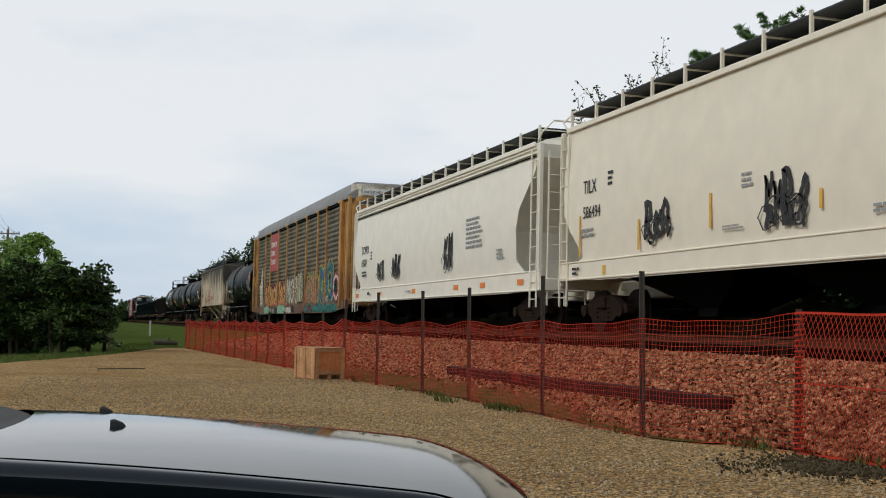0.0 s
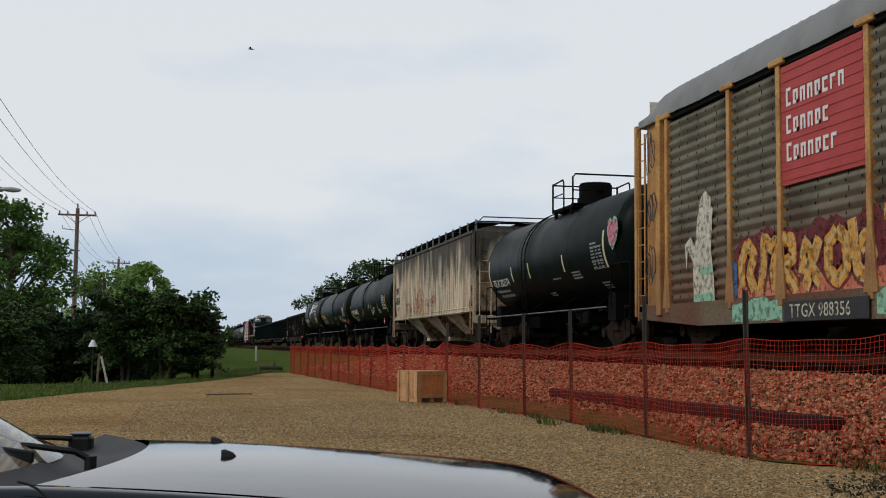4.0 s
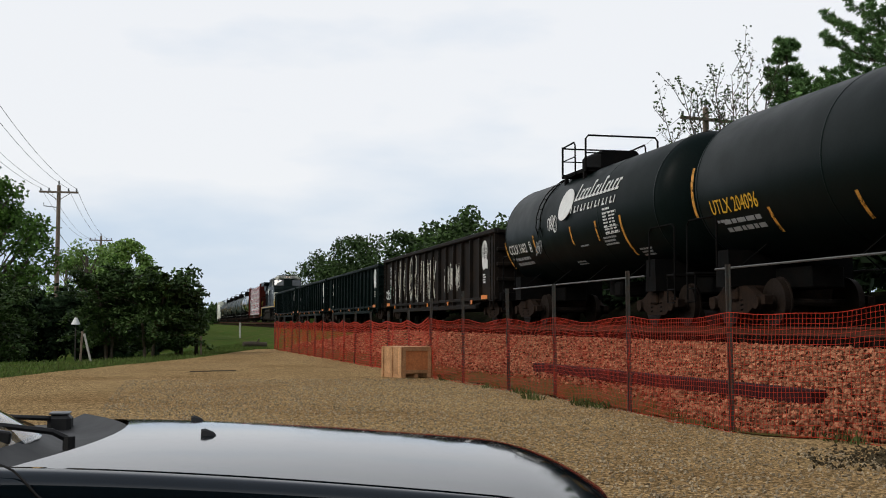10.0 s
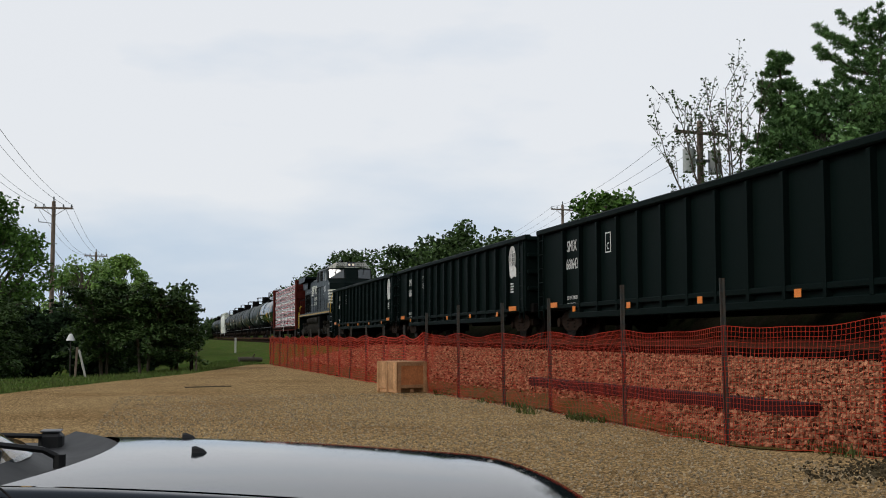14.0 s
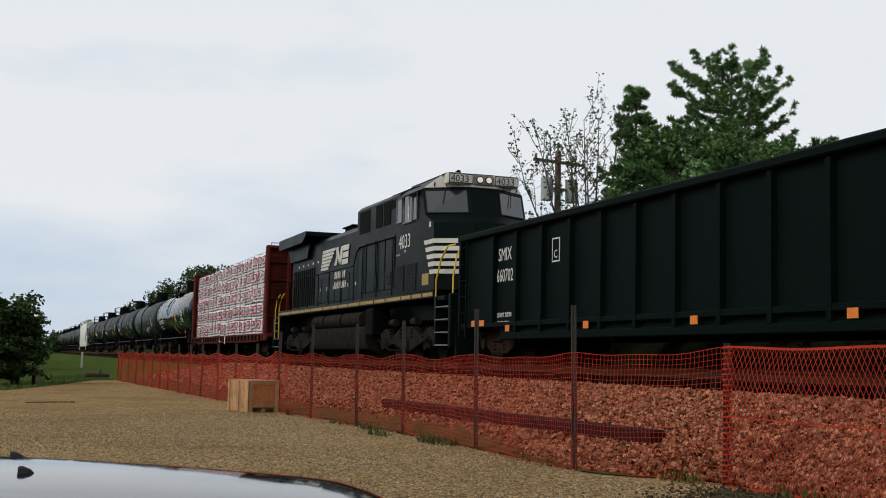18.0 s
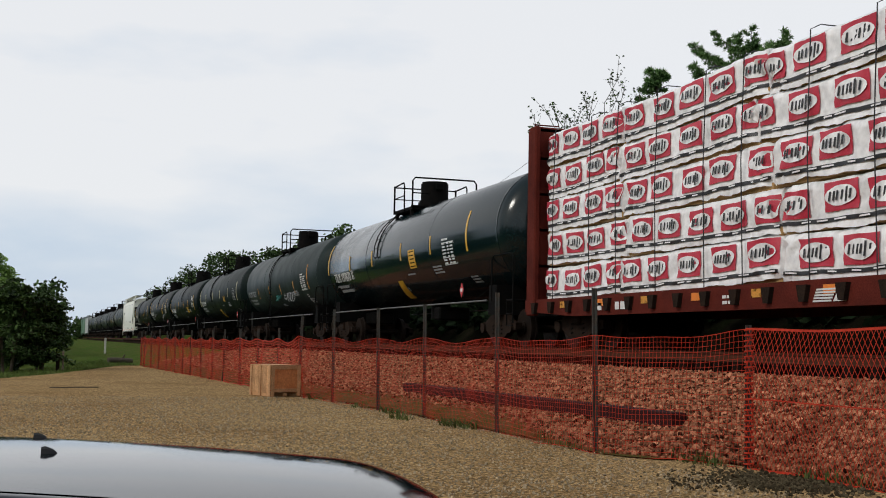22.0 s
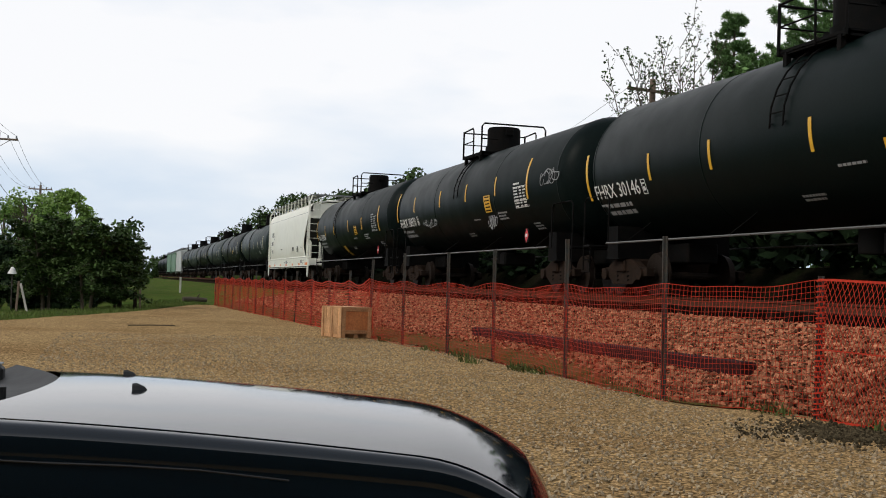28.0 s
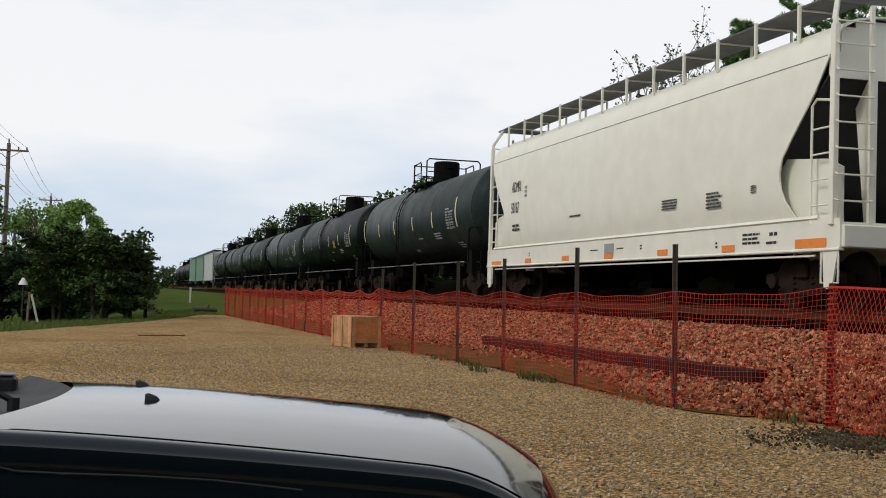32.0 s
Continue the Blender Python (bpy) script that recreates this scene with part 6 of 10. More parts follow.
def locomotive(u0, u1):
    car = thing("locomotive", "black diesel locomotive with white nose stripes and pale headlamps", "locomotive")
    h = (u1 - u0) / 2
    # frame
    s = Shape()
    s.box(-1.5, 1.5, -9.55, 9.85, 1.68, 1.90, 0.02)
    s.box(-0.7, 0.7, -10.8, 10.8, 1.15, 1.68, 0.04)
    s.box(-1.45, 1.45, -10.3, -9.5, 1.60, 1.72, 0.02)
    s.box(-1.45, 1.45, 9.8, 10.6, 1.60, 1.72, 0.02)
    part("frame", s, M_LOCO, car)
    # gold stripe along the sill, in lengths
    y = -9.5
    rng = random.Random(2)
    while y < 9.7:
        l = rng.choice((0.8, 1.1, 1.4, 1.7))
        part("sill_stripe", Shape().box(-0.006, 0.006, y, min(y + l, 9.8), 1.73, 1.83), M_SILLGOLD, car, at=pose(-1.505, 0, 0), smooth=0)
        y += l + 0.12
    # cab and nose
    rear = -6.2
    lev = {5.10: (1.05, -8.75, 0.4, -9.12), 4.72: (1.5, -8.42, 0.4, -9.2), 3.98: (1.5, -8.72, 0.4, -9.42), 3.70: (1.5, -9.45, 0.6, -10.08), 1.90: (1.5, -9.6, 0.6, -10.22)}
    ring = {z: [(-w, rear, z), (-w, ys, z), (-c, yc, z), (c, yc, z), (w, ys, z), (w, rear, z)] for z, (w, ys, c, yc) in lev.items()}
    s = Shape().rings([ring[z] for z in (1.90, 3.70, 3.98, 4.72, 5.10)])
    cab = part("cab", s, M_LOCO, car, smooth=15)
    for k in (1, 3):
        a, b, c, d = ring[3.98][k], ring[3.98][k + 1], ring[4.72][k + 1], ring[4.72][k]
        s = plate(Shape(), (a, b, c, d), 0.14, 0.012, 0.02)
        part("windscreen", s, M_LOCOGLASS, cab, "dark tinted glass")
        s = Shape()
        p = [between(Vector(q), sum((Vector(r) for r in (a, b, c, d)), Vector()) / 4, 0.12) for q in (a, b, c, d)]
        n = (Vector(b) - Vector(a)).cross(Vector(d) - Vector(a)).normalized() * 0.02
        s.tube([Vector(q) + n for q in (*p, p[0])], 0.018, 5)
        part("window_frame", s, M_RUBBER, cab)
        m0 = Vector(c).lerp(Vector(d), 0.5) + n * 2
        part("wiper", Shape().tube([m0, m0.lerp(Vector(a).lerp(Vector(b), 0.35), 0.6) + n * 2], 0.012, 5), M_RUBBER, cab)
    # white brow with number boards and headlamps
    s = Shape()
    for k in (1, 2, 3):
        plate(s, (between(ring[4.72][k], ring[5.10][k], 0.1), between(ring[4.72][k + 1], ring[5.10][k + 1], 0.1), ring[5.10][k + 1], ring[5.10][k]), 0.0, 0.012, 0.01)
    part("white_brow", s, M_CREAMSTRIPE, cab)
    for sx in (-1, 1):
        for k in range(3):
            q0, q1 = ring[4.72][1 if sx < 0 else 4], ring[4.72][2 if sx < 0 else 3]
            p = between(q0, q1, 0.25 + 0.25 * k)
            part("brow_bracket", Shape().tube([(p[0], p[1] - 0.03, p[2] + 0.06), (p[0], p[1] - 0.06, p[2] + 0.16), (p[0] * 0.96, p[1] + 0.02, p[2] + 0.2)], 0.015, 5), M_DARK, cab)
    s = Shape().prism([(-1.08, 5.10), (-0.95, 5.16), (0.95, 5.16), (1.08, 5.10)], -9.0, -6.2)
    part("cab_roof", s, M_LOCO, cab)
    for k, y in enumerate((-8.3, -7.7, -7.0)):
        part("horn", Shape().tube([(-0.5 + 0.3 * k, y, 5.14), (-0.5 + 0.3 * k, y, 5.22), (-0.5 + 0.3 * k, y - 0.3, 5.24)], 0.04, 8, 0.07), M_DARK, cab)
    for lx in (-1.04, 0.30):
        b = part("number_board", Shape().box(lx, lx + 0.74, -9.24, -8.9, 4.82, 5.12, 0.02), M_CREAMSTRIPE, cab, "white number board with black digits")
        part("board_frame", Shape().tube([(lx + 0.03, -9.246, 4.845), (lx + 0.71, -9.246, 4.845), (lx + 0.71, -9.246, 5.095), (lx + 0.03, -9.246, 5.095), (lx + 0.03, -9.246, 4.845)], 0.014, 5), M_DARKLETTER, b)
        part("lettering", lettering("4033", 0.27, M_DARKLETTER), None, b, at=pose(lx + 0.07, -9.25, 4.87, 90, 0, 0))
    part("headlamp_box", Shape().box(-0.28, 0.28, -9.26, -8.95, 4.82, 5.1, 0.02), M_STEELGREY, cab)
    for lx in (-0.13, 0.13):
        hl = part("headlamp", Shape().tube([(lx, -9.1, 4.96), (lx, -9.285, 4.96)], 0.105, 18), M_DARK, cab)
        part("lens", Shape().tube([(lx, -9.28, 4.96), (lx, -9.295, 4.96)], 0.08, 18), M_HEADLAMP, hl, "pale amber-white lens with weak added glow")
    # side windows with pale frames, a sunshade over them
    for a, b, z0, z1 in ((-8.08, -7.72, 3.93, 4.68), (-7.66, -6.92, 3.93, 4.68), (-6.76, -6.24, 3.97, 4.66)):
        fr = part("window_frame", Shape().tube([(-1.525, a, z0), (-1.525, b, z0), (-1.525, b, z1), (-1.525, a, z1), (-1.525, a, z0)], 0.022, 5), M_STEELGREY, cab)
        part("side_window", Shape().box(-1.52, -1.5, a, b, z0, z1, 0.004), M_LOCOGLASS, fr)
    part("window_post", Shape().box(-1.535, -1.5, -7.42, -7.34, 3.95, 4.66, 0.005), M_CREAMSTRIPE, cab)
    part("arm_rest", Shape().box(-1.56, -1.5, -7.7, -6.9, 3.88, 3.93, 0.01), M_STEELGREY, cab)
    part("sunshade", Shape().add([(-1.5, -8.35, 4.84), (-1.5, -6.75, 4.84), (-1.86, -6.85, 4.70), (-1.86, -8.3, 4.70), (-1.5, -8.35, 4.81), (-1.5, -6.75, 4.81), (-1.86, -6.85, 4.68), (-1.86, -8.3, 4.68)], [(0, 1, 2, 3), (4, 7, 6, 5), (0, 3, 7, 4), (1, 5, 6, 2), (2, 6, 7, 3), (0, 4, 5, 1)]), M_LOCO, cab, smooth=0)
    decal(cab, "4033", 0.53, M_LETTER, -1.506, -6.48, 3.2, 1.08)
    bars(cab, M_GREYLETTER, -1.506, -6.25, 2.98, 0.45, 0.08, 1)
    bars(cab, M_GREYLETTER, -1.506, -7.0, 3.02, 0.22, 0.12, 1)
    part("cab_decal", Shape().box(-0.004, 0.004, -9.25, -9.12, 3.6, 3.74), M_LETTER, cab, at=pose(-1.506, 0, 0), smooth=0)
    part("builder_plate", Shape().box(-0.005, 0.005, -9.15, -8.62, 2.05, 2.36), M_SILLGOLD, cab, at=pose(-1.506, 0, 0), smooth=0)
    # louvres under the cab window
    for y0 in (-8.12, -7.02):
        s = Shape()
        for k in range(13):
            z = 1.96 + k * 0.06
            s.slab([(y0, z), (y0 + 0.85, z), (y0 + 0.85, z + 0.03), (y0, z + 0.03)], -1.53, -1.5)
        part("louvre", s, M_LOCO, cab)
    # nose stripes: on the angled front and back along the side
    for k in range(5):
        z0 = 2.32 + k * 0.205
        z1 = z0 + 0.12
        pl = []
        for z in (z0, z1):
            t = (z - 1.90) / (3.70 - 1.90)
            pl.append([between(ring[1.90][i], ring[3.70][i], t) for i in range(6)])
        s = Shape()
        lead = 0.32 + 0.10 * k
        A0, A1 = list(pl[0][1]), list(pl[1][1])
        plate(s, ((A0[0], A0[1] + lead, z0), tuple(A0), tuple(A1), (A1[0], A1[1] + lead + 0.06, z1)), 0, 0.008, 0.006)
        for i in (1, 2, 3):
            plate(s, (pl[0][i], pl[0][i + 1], pl[1][i + 1], pl[1][i]), 0, 0.008, 0.006)
        part("nose_stripe", s, M_CREAMSTRIPE, cab)
    # hood behind the cab, in three stages
    def hood(name, y0, y1, w, top, cham):
        s = Shape().prism([(-w, 1.9), (-w, top - cham), (-w + cham, top), (w - cham, top), (w, top - cham), (w, 1.9)], y0, y1)
        return part(name, s, M_LOCO, car, smooth=15)

    eq = hood("equipment_cab", -6.2, -1.7, 1.42, 4.95, 0.12)
    hd = hood("engine_hood", -1.7, 5.4, 1.05, 4.55, 0.2)
    rd = hood("radiator_hood", 5.4, 9.35, 1.05, 4.5, 0.1)
    s = Shape()
    s.slab([(5.3, 4.86), (10.1, 4.86), (10.1, 4.46), (5.9, 4.46), (5.3, 4.7)], -1.52, 1.52)
    wing = part("radiator_wing", s, M_LOCO, car)
    s = Shape().slab([(5.9, 4.46), (9.6, 4.46), (9.2, 3.9), (6.3, 3.9)], -1.2, 1.2)
    part("radiator_duct", s, M_LOCO, wing)
    s = Shape().box(-0.5, 0.5, 2.1, 3.3, 4.4, 4.84, 0.05)
    s.box(-0.58, 0.58, 2.0, 3.4, 4.8, 4.86, 0.02)
    part("exhaust_silencer", s, M_DARK, car)
    for y in (-1.35, -0.85, -0.35, 0.2):
        part("roof_vent", Shape().tube([(-0.5, y, 4.5), (-0.5, y, 4.62), (-0.5, y, 4.7), (-0.5, y, 4.74)], 0.14, 12), M_DARK, hd)
    for a, b, z0, z1 in ((-5.92, -5.42, 4.5, 4.76), (-5.36, -4.66, 4.06, 4.78), (-4.5, -3.82, 4.06, 4.78), (-3.16, -2.0, 4.04, 4.76)):
        part("air_filter_grille", Shape().box(-1.435, -1.41, a, b, z0, z1, 0.01), M_DARK, eq)
    for k, (y0, w) in enumerate(((-5.9, 0.9), (-4.9, 0.9), (-3.9, 0.9), (-2.9, 0.9))):
        part("access_door", Shape().box(-1.445, -1.41, y0, y0 + w, 2.1, 3.7, 0.015), M_LOCO, eq)
    for k in range(7):
        y0 = -1.55 + k * 0.98
        d = part("access_door", Shape().box(-1.075, -1.04, y0, y0 + 0.92, 2.05, 3.0, 0.012), M_LOCO, hd)
        part("latch", Shape().box(-1.09, -1.07, y0 + 0.1, y0 + 0.16, 2.5, 2.62), M_CREAMSTRIPE, d)
    for k in range(11):
        y0 = 5.5 + k * 0.34
        part("grille_bar", Shape().box(-1.075, -1.045, y0, y0 + 0.12, 2.05, 3.5, 0.01), M_DARK, rd)
    for k in range(5):
        part("reflector", Shape().box(-0.004, 0.004, 4.9 + k * 0.8, 5.05 + k * 0.8, 3.62, 3.7), M_LETTER, car, at=pose(-1.065, 0, 0), smooth=0)
    for a, b in ((-5.58, -5.0), (-4.25, -3.68)):
        s = Shape()
        for k in range(5):
            s.slab([(a, 2.25 + k * 0.08), (b, 2.25 + k * 0.08), (b, 2.29 + k * 0.08), (a, 2.29 + k * 0.08)], -1.47, -1.42)
        part("louvre", s, M_LOCO, eq)
    # emblem on the hood: a barred flag and slanted plain blocks, with bars for the wording
    s = Shape()
    for k in range(6):
        z, lead = 3.27 + k * 0.128, 0.038 * k
        tip = 3.42 - 0.19 * k
        s.slab([(4.44 - lead, z), (tip, z), (tip - 0.16, z + 0.03), (tip - 0.02, z + 0.05), (tip - 0.13, z + 0.1), (4.41 - lead, z + 0.1)], -0.004, 0.004)
    em = part("emblem", s, M_CREAMSTRIPE, car, "white barred flag emblem", smooth=0, at=pose(-1.08, 0, 0))
    for block in (((2.5, 3.36), (2.14, 3.36), (2.0, 3.7), (2.1, 4.02), (2.3, 3.98), (2.2, 3.7), (2.36, 3.5)), ((1.98, 4.0), (1.6, 3.34), (1.82, 3.34), (2.12, 3.9)), ((1.78, 3.34), (1.52, 3.34), (1.36, 3.98), (1.62, 3.98)),
                  ((1.3, 4.0), (0.5, 3.98), (0.54, 3.8), (1.34, 3.8)), ((1.35, 3.75), (0.56, 3.75), (0.6, 3.55), (1.39, 3.55)), ((1.4, 3.5), (0.62, 3.5), (0.66, 3.32), (1.43, 3.32))):
        part("emblem_block", Shape().slab(list(block), -0.004, 0.004), M_CREAMSTRIPE, em, smooth=0)
    for z, y, widths in ((2.86, 2.36, (0.19, 0.17, 0.18, 0.15, 0.19, 0.14, 0.17)), (2.5, 2.38, (0.15, 0.18, 0.17, 0.15, 0.18, 0.15, 0.16, 0.17))):
        s = Shape()
        for k, w in enumerate(widths):
            cut = 0.07 if k % 2 else 0.0
            s.slab([(y, z), (y - w + 0.05, z), (y - w, z + 0.25 - cut), (y - 0.05, z + 0.25)], -0.003, 0.003)
            y -= w + 0.045
        part("wording_bars", s, M_CREAMSTRIPE, car, smooth=0, at=pose(-1.094, 0, 0))
    # handrails
    s = Shape()
    s.tube([(-1.47, 10.25, 1.7), (-1.47, 10.25, 2.95), (-1.47, 10.1, 3.05), (-1.47, -1.5, 3.05), (-1.47, -1.9, 3.5), (-1.47, -2.2, 3.62), (-1.47, -6.1, 3.62)], 0.022, 6)
    part("handrail", s, M_DARK, car)
    for k in range(8):
        y = 9.6 - k * 1.6
        part("stanchion", Shape().tube([(-1.47, y, 1.85), (-1.47, y, 3.05)], 0.018, 5), M_DARK, car)
    for k in range(3):
        y = -2.6 - k * 1.6
        part("stanchion", Shape().tube([(-1.47, y, 1.85), (-1.47, y, 3.62)], 0.018, 5), M_DARK, car)
    s = Shape().tube([(-1.45, -9.62, 0.75), (-1.45, -9.62, 2.15), (-1.42, -9.9, 2.7), (-1.38, -10.3, 3.0), (-1.2, -10.35, 3.05)], 0.024, 6)
    part("grab_rail", s, M_HANDYELLOW, car, "yellow grab rail")
    s = Shape().tube([(-1.35, -10.75, 1.2), (-1.38, -10.72, 1.3), (-1.38, -10.72, 2.2), (-1.25, -10.6, 2.75), (-1.0, -10.45, 3.1), (-0.6, -10.45, 3.12)], 0.024, 6)
    part("grab_rail", s, M_HANDYELLOW, car, "yellow grab rail")
    for y in (9.95, 10.7):
        s = Shape().tube([(-1.45, y, 0.8), (-1.45, y, 2.0), (-1.4, y - 0.15, 2.5), (-1.3, y - 0.25, 2.65)], 0.024, 6)
        part("grab_rail", s, M_HANDYELLOW, car, "yellow grab rail")
    # step wells and pilots
    for sg in (-1, 1):
        s = Shape()
        s.box(-1.5, 1.5, min(sg * 10.7, sg * 10.85), max(sg * 10.7, sg * 10.85), 0.35, 1.75, 0.03)
        s.slab([(sg * 9.55, 1.7), (sg * 9.65, 0.4), (sg * 9.72, 0.4), (sg * 9.7, 1.7)], -1.48, 1.48)
        part("pilot", s, M_LOCO, car)
        for k in range(4):
            z = 0.42 + k * 0.33
            part("step", Shape().box(-1.5, -0.95, min(sg * 9.7, sg * 10.7), max(sg * 9.7, sg * 10.7), z, z + 0.03), M_STEELGREY, car)
        s = Shape().slab([(sg * 10.85, 1.0), (sg * 11.0, 0.15), (sg * 10.85, 0.12), (sg * 10.75, 0.9)], -1.35, 1.35)
        part("plough", s, M_LOCO, car)
    add_couplers(car, h - 0.1)
    part("step_hose", Shape().tube([(-0.8, -10.95, 1.3), (-0.85, -11.15, 0.9), (-0.7, -11.1, 0.55)], 0.03, 6), M_RUBBER, car)
    # fuel tank, air reservoirs
    s = Shape().prism([(-1.3, 0.35), (-1.42, 0.55), (-1.42, 1.0), (-1.2, 1.25), (1.2, 1.25), (1.42, 1.0), (1.42, 0.55), (1.3, 0.35), (0.9, 0.18), (-0.9, 0.18)], -3.0, 4.0)
    part("fuel_tank", s, M_DUSTY, car)
    for a, b in ((-2.6, -0.4), (-0.2, 2.0), (2.2, 3.8)):
        part("air_reservoir", Shape().tube([(-1.3, a, 1.3), (-1.3, a + 0.08, 1.3), (-1.3, b - 0.08, 1.3), (-1.3, b, 1.3)], 0.24, 16), M_DUSTY, car)
    part("battery_box", Shape().box(-1.48, -0.9, -3.9, -3.1, 0.75, 1.6, 0.04), M_DARK, car)
    # three-axle trucks
    for yc in (-6.6, 6.6):
        s = Shape()
        prof = [(-2.5, 0.45), (-2.5, 0.8), (-2.0, 0.95), (-1.2, 0.72), (-0.5, 0.98), (0.5, 0.98), (1.2, 0.72), (2.0, 0.95), (2.5, 0.8), (2.5, 0.45), (2.0, 0.4), (1.2, 0.5), (0.5, 0.35), (-0.5, 0.35), (-1.2, 0.5), (-2.0, 0.4)]
        for sx in (-1, 1):
            s.slab(prof, sx * 1.15 - 0.1, sx * 1.15 + 0.1)
            for e in (-1.95, 0, 1.95):
                s.disc((sx * 1.28, e, 0.52), "x", 0.2, 0.14, 14)
                s.box(sx * 1.27 - 0.07, sx * 1.27 + 0.07, e - 0.25, e + 0.25, 0.34, 0.62, 0.04)
            for e in (-1.0, 1.0):
                s.tube([(sx * 1.3, e - 0.2, 1.1), (sx * 1.3, e + 0.25, 1.1)], 0.11, 10)
        t = part("truck", s, M_DUSTY, car, at=pose(0, yc, 0))
        for e in (-1.95, 0, 1.95):
            part("wheelset", WHEELSET, None, t, at=pose(0, e, 0.5))
        for e in (-1.45, -0.5, 0.5, 1.45):
            part("coil_spring", Shape().tube([(-1.2 + 0.08 * math.cos(a * 0.8), e + 0.08 * math.sin(a * 0.8), 0.62 + 0.014 * a) for a in range(26)], 0.02, 5), M_DARK, t)
        part("brake_pipe", Shape().tube([(-1.4, -2.3, 0.62), (-1.42, -1.0, 0.3), (-1.42, 1.0, 0.3), (-1.4, 2.3, 0.62)], 0.03, 5), M_DARK, t)
    return ready(car, (u0 + u1) / 2)


# ---- centre-beam flat car and its load ----
M_WRAP = mat("white_lumber_wrap", (0.92, 0.91, 0.90), 0.4, c2=(0.78, 0.77, 0.76), scale=2.5, amt=0.5, fine=7, bump=0.35)
M_WRAPRED = mat("wrap_red_print", (0.55, 0.03, 0.06), 0.5, scale=3, amt=0.3, bump=0.2)
M_WRAPBLACK = mat("wrap_black_band", (0.02, 0.02, 0.022), 0.5, scale=3, amt=0.3, bump=0.2)
M_LUMBER = mat("sawn_lumber", (0.45, 0.27, 0.10), 0.8, scale=6, amt=0.5, bump=0.2)


def centre_beam(u0, u1):
    car = thing("centre_beam_flat_car", "oxide-red centre-beam flat car with tall end bulkheads", "flat car")
    h = (u1 - u0) / 2
    s = Shape()
    s.box(-1.45, 1.45, -h + 0.1, h - 0.1, 0.88, 1.05, 0.02)
    s.slab([(-h + 0.1, 0.80), (-h + 2.6, 0.66), (h - 2.6, 0.66), (h - 0.1, 0.80), (h - 0.1, 1.05), (-h + 0.1, 1.05)], -1.5, -1.44)
    s.slab([(-h + 0.1, 0.80), (-h + 2.6, 0.66), (h - 2.6, 0.66), (h - 0.1, 0.80), (h - 0.1, 1.05), (-h + 0.1, 1.05)], 1.44, 1.5)
    part("deck", s, M_OXIDE, car)
    part("centre_beam", Shape().box(-0.12, 0.12, -h + 0.4, h - 0.4, 1.05, 4.75, 0.03), M_OXIDE, car)
    n = 26
    for k in range(n):
        y = -h + 0.7 + k * (2 * h - 1.4) / (n - 1)
        part("stake_bracket", Shape().slab([(y - 0.12, 0.98), (y + 0.12, 0.98), (y + 0.06, 0.74), (y - 0.06, 0.74)], -1.58, -1.49), M_RUST, car)
        if k % 2:
            part("reflector", Shape().box(-0.004, 0.004, y + 0.2, y + 0.46, 0.84, 0.97), M_ORANGE if k % 4 == 1 else M_AMBER, car, at=pose(-1.51, 0, 0), smooth=0)
    bars(car, M_LETTER, -1.512, 7.95, 0.74, 0.3, 0.16, 1, fill=0.9, seed=3)
    bars(car, M_LETTER, -1.512, 7.15, 0.74, 0.8, 0.16, 1, fill=0.9, seed=4)
    bars(car, M_LETTER, -1.512, 3.45, 0.72, 0.5, 0.18, 2, seed=7)
    for k in range(5):
        part("emblem_bar", Shape().slab([(1.13 - 0.02 * k, 0.73 + 0.04 * k), (0.72 - 0.03 * k, 0.73 + 0.04 * k), (0.72 - 0.03 * k, 0.755 + 0.04 * k), (1.12 - 0.02 * k, 0.755 + 0.04 * k)], -1.516, -1.51), M_LETTER, car, smooth=0)
    part("emblem_bar", Shape().slab([(0.68, 0.73), (0.4, 0.73), (0.34, 0.9), (0.56, 0.9)], -1.516, -1.51), M_LETTER, car, smooth=0)
    part("label_plate", Shape().box(-0.004, 0.004, -1.35, -1.1, 0.6, 1.0), M_LETTER, car, at=pose(-1.6, 0, 0), smooth=0)
    for sg in (-1, 1):
        ya, yb = sg * (h - 0.62), sg * (h - 0.28)
        s = Shape().box(-1.5, 1.5, min(ya, ya + sg * 0.06), max(ya, ya + sg * 0.06), 0.9, 4.9, 0.02)
        for x0, x1 in ((-1.56, -1.42), (1.42, 1.56)):
            s.box(x0, x1, min(ya - sg * 0.08, yb), max(ya - sg * 0.08, yb), 0.7, 4.92, 0.03)
        s.box(-1.5, 1.5, min(ya, yb), max(ya, yb), 4.78, 4.92, 0.03)
        bulk = part("bulkhead", s, M_OXIDE, car)
        for x in (-0.55, 0.55):
            part("rib", Shape().box(x - 0.07, x + 0.07, min(ya, yb), max(ya, yb), 0.95, 4.78, 0.02), M_OXIDE, bulk)
        for z in (1.8, 2.6, 3.4, 4.2):
            part("rib", Shape().box(-1.42, 1.42, min(ya, ya + sg * 0.2), max(ya, ya + sg * 0.2), z - 0.05, z + 0.05, 0.02), M_OXIDE, bulk)
        part("grab_iron", Shape().tube([(-1.4, yb, 4.92), (-1.4, yb, 5.02), (-0.8, yb, 5.02), (-0.8, yb, 4.92)], 0.018, 5), M_OXIDE, bulk)
        for z in (2.2, 3.0, 3.8, 4.45):
            part("grab_iron", Shape().tube([(-1.35, yb, z), (-1.35, yb + sg * 0.07, z), (-0.75, yb + sg * 0.07, z), (-0.75, yb, z)], 0.014, 5), M_OXIDE, bulk)
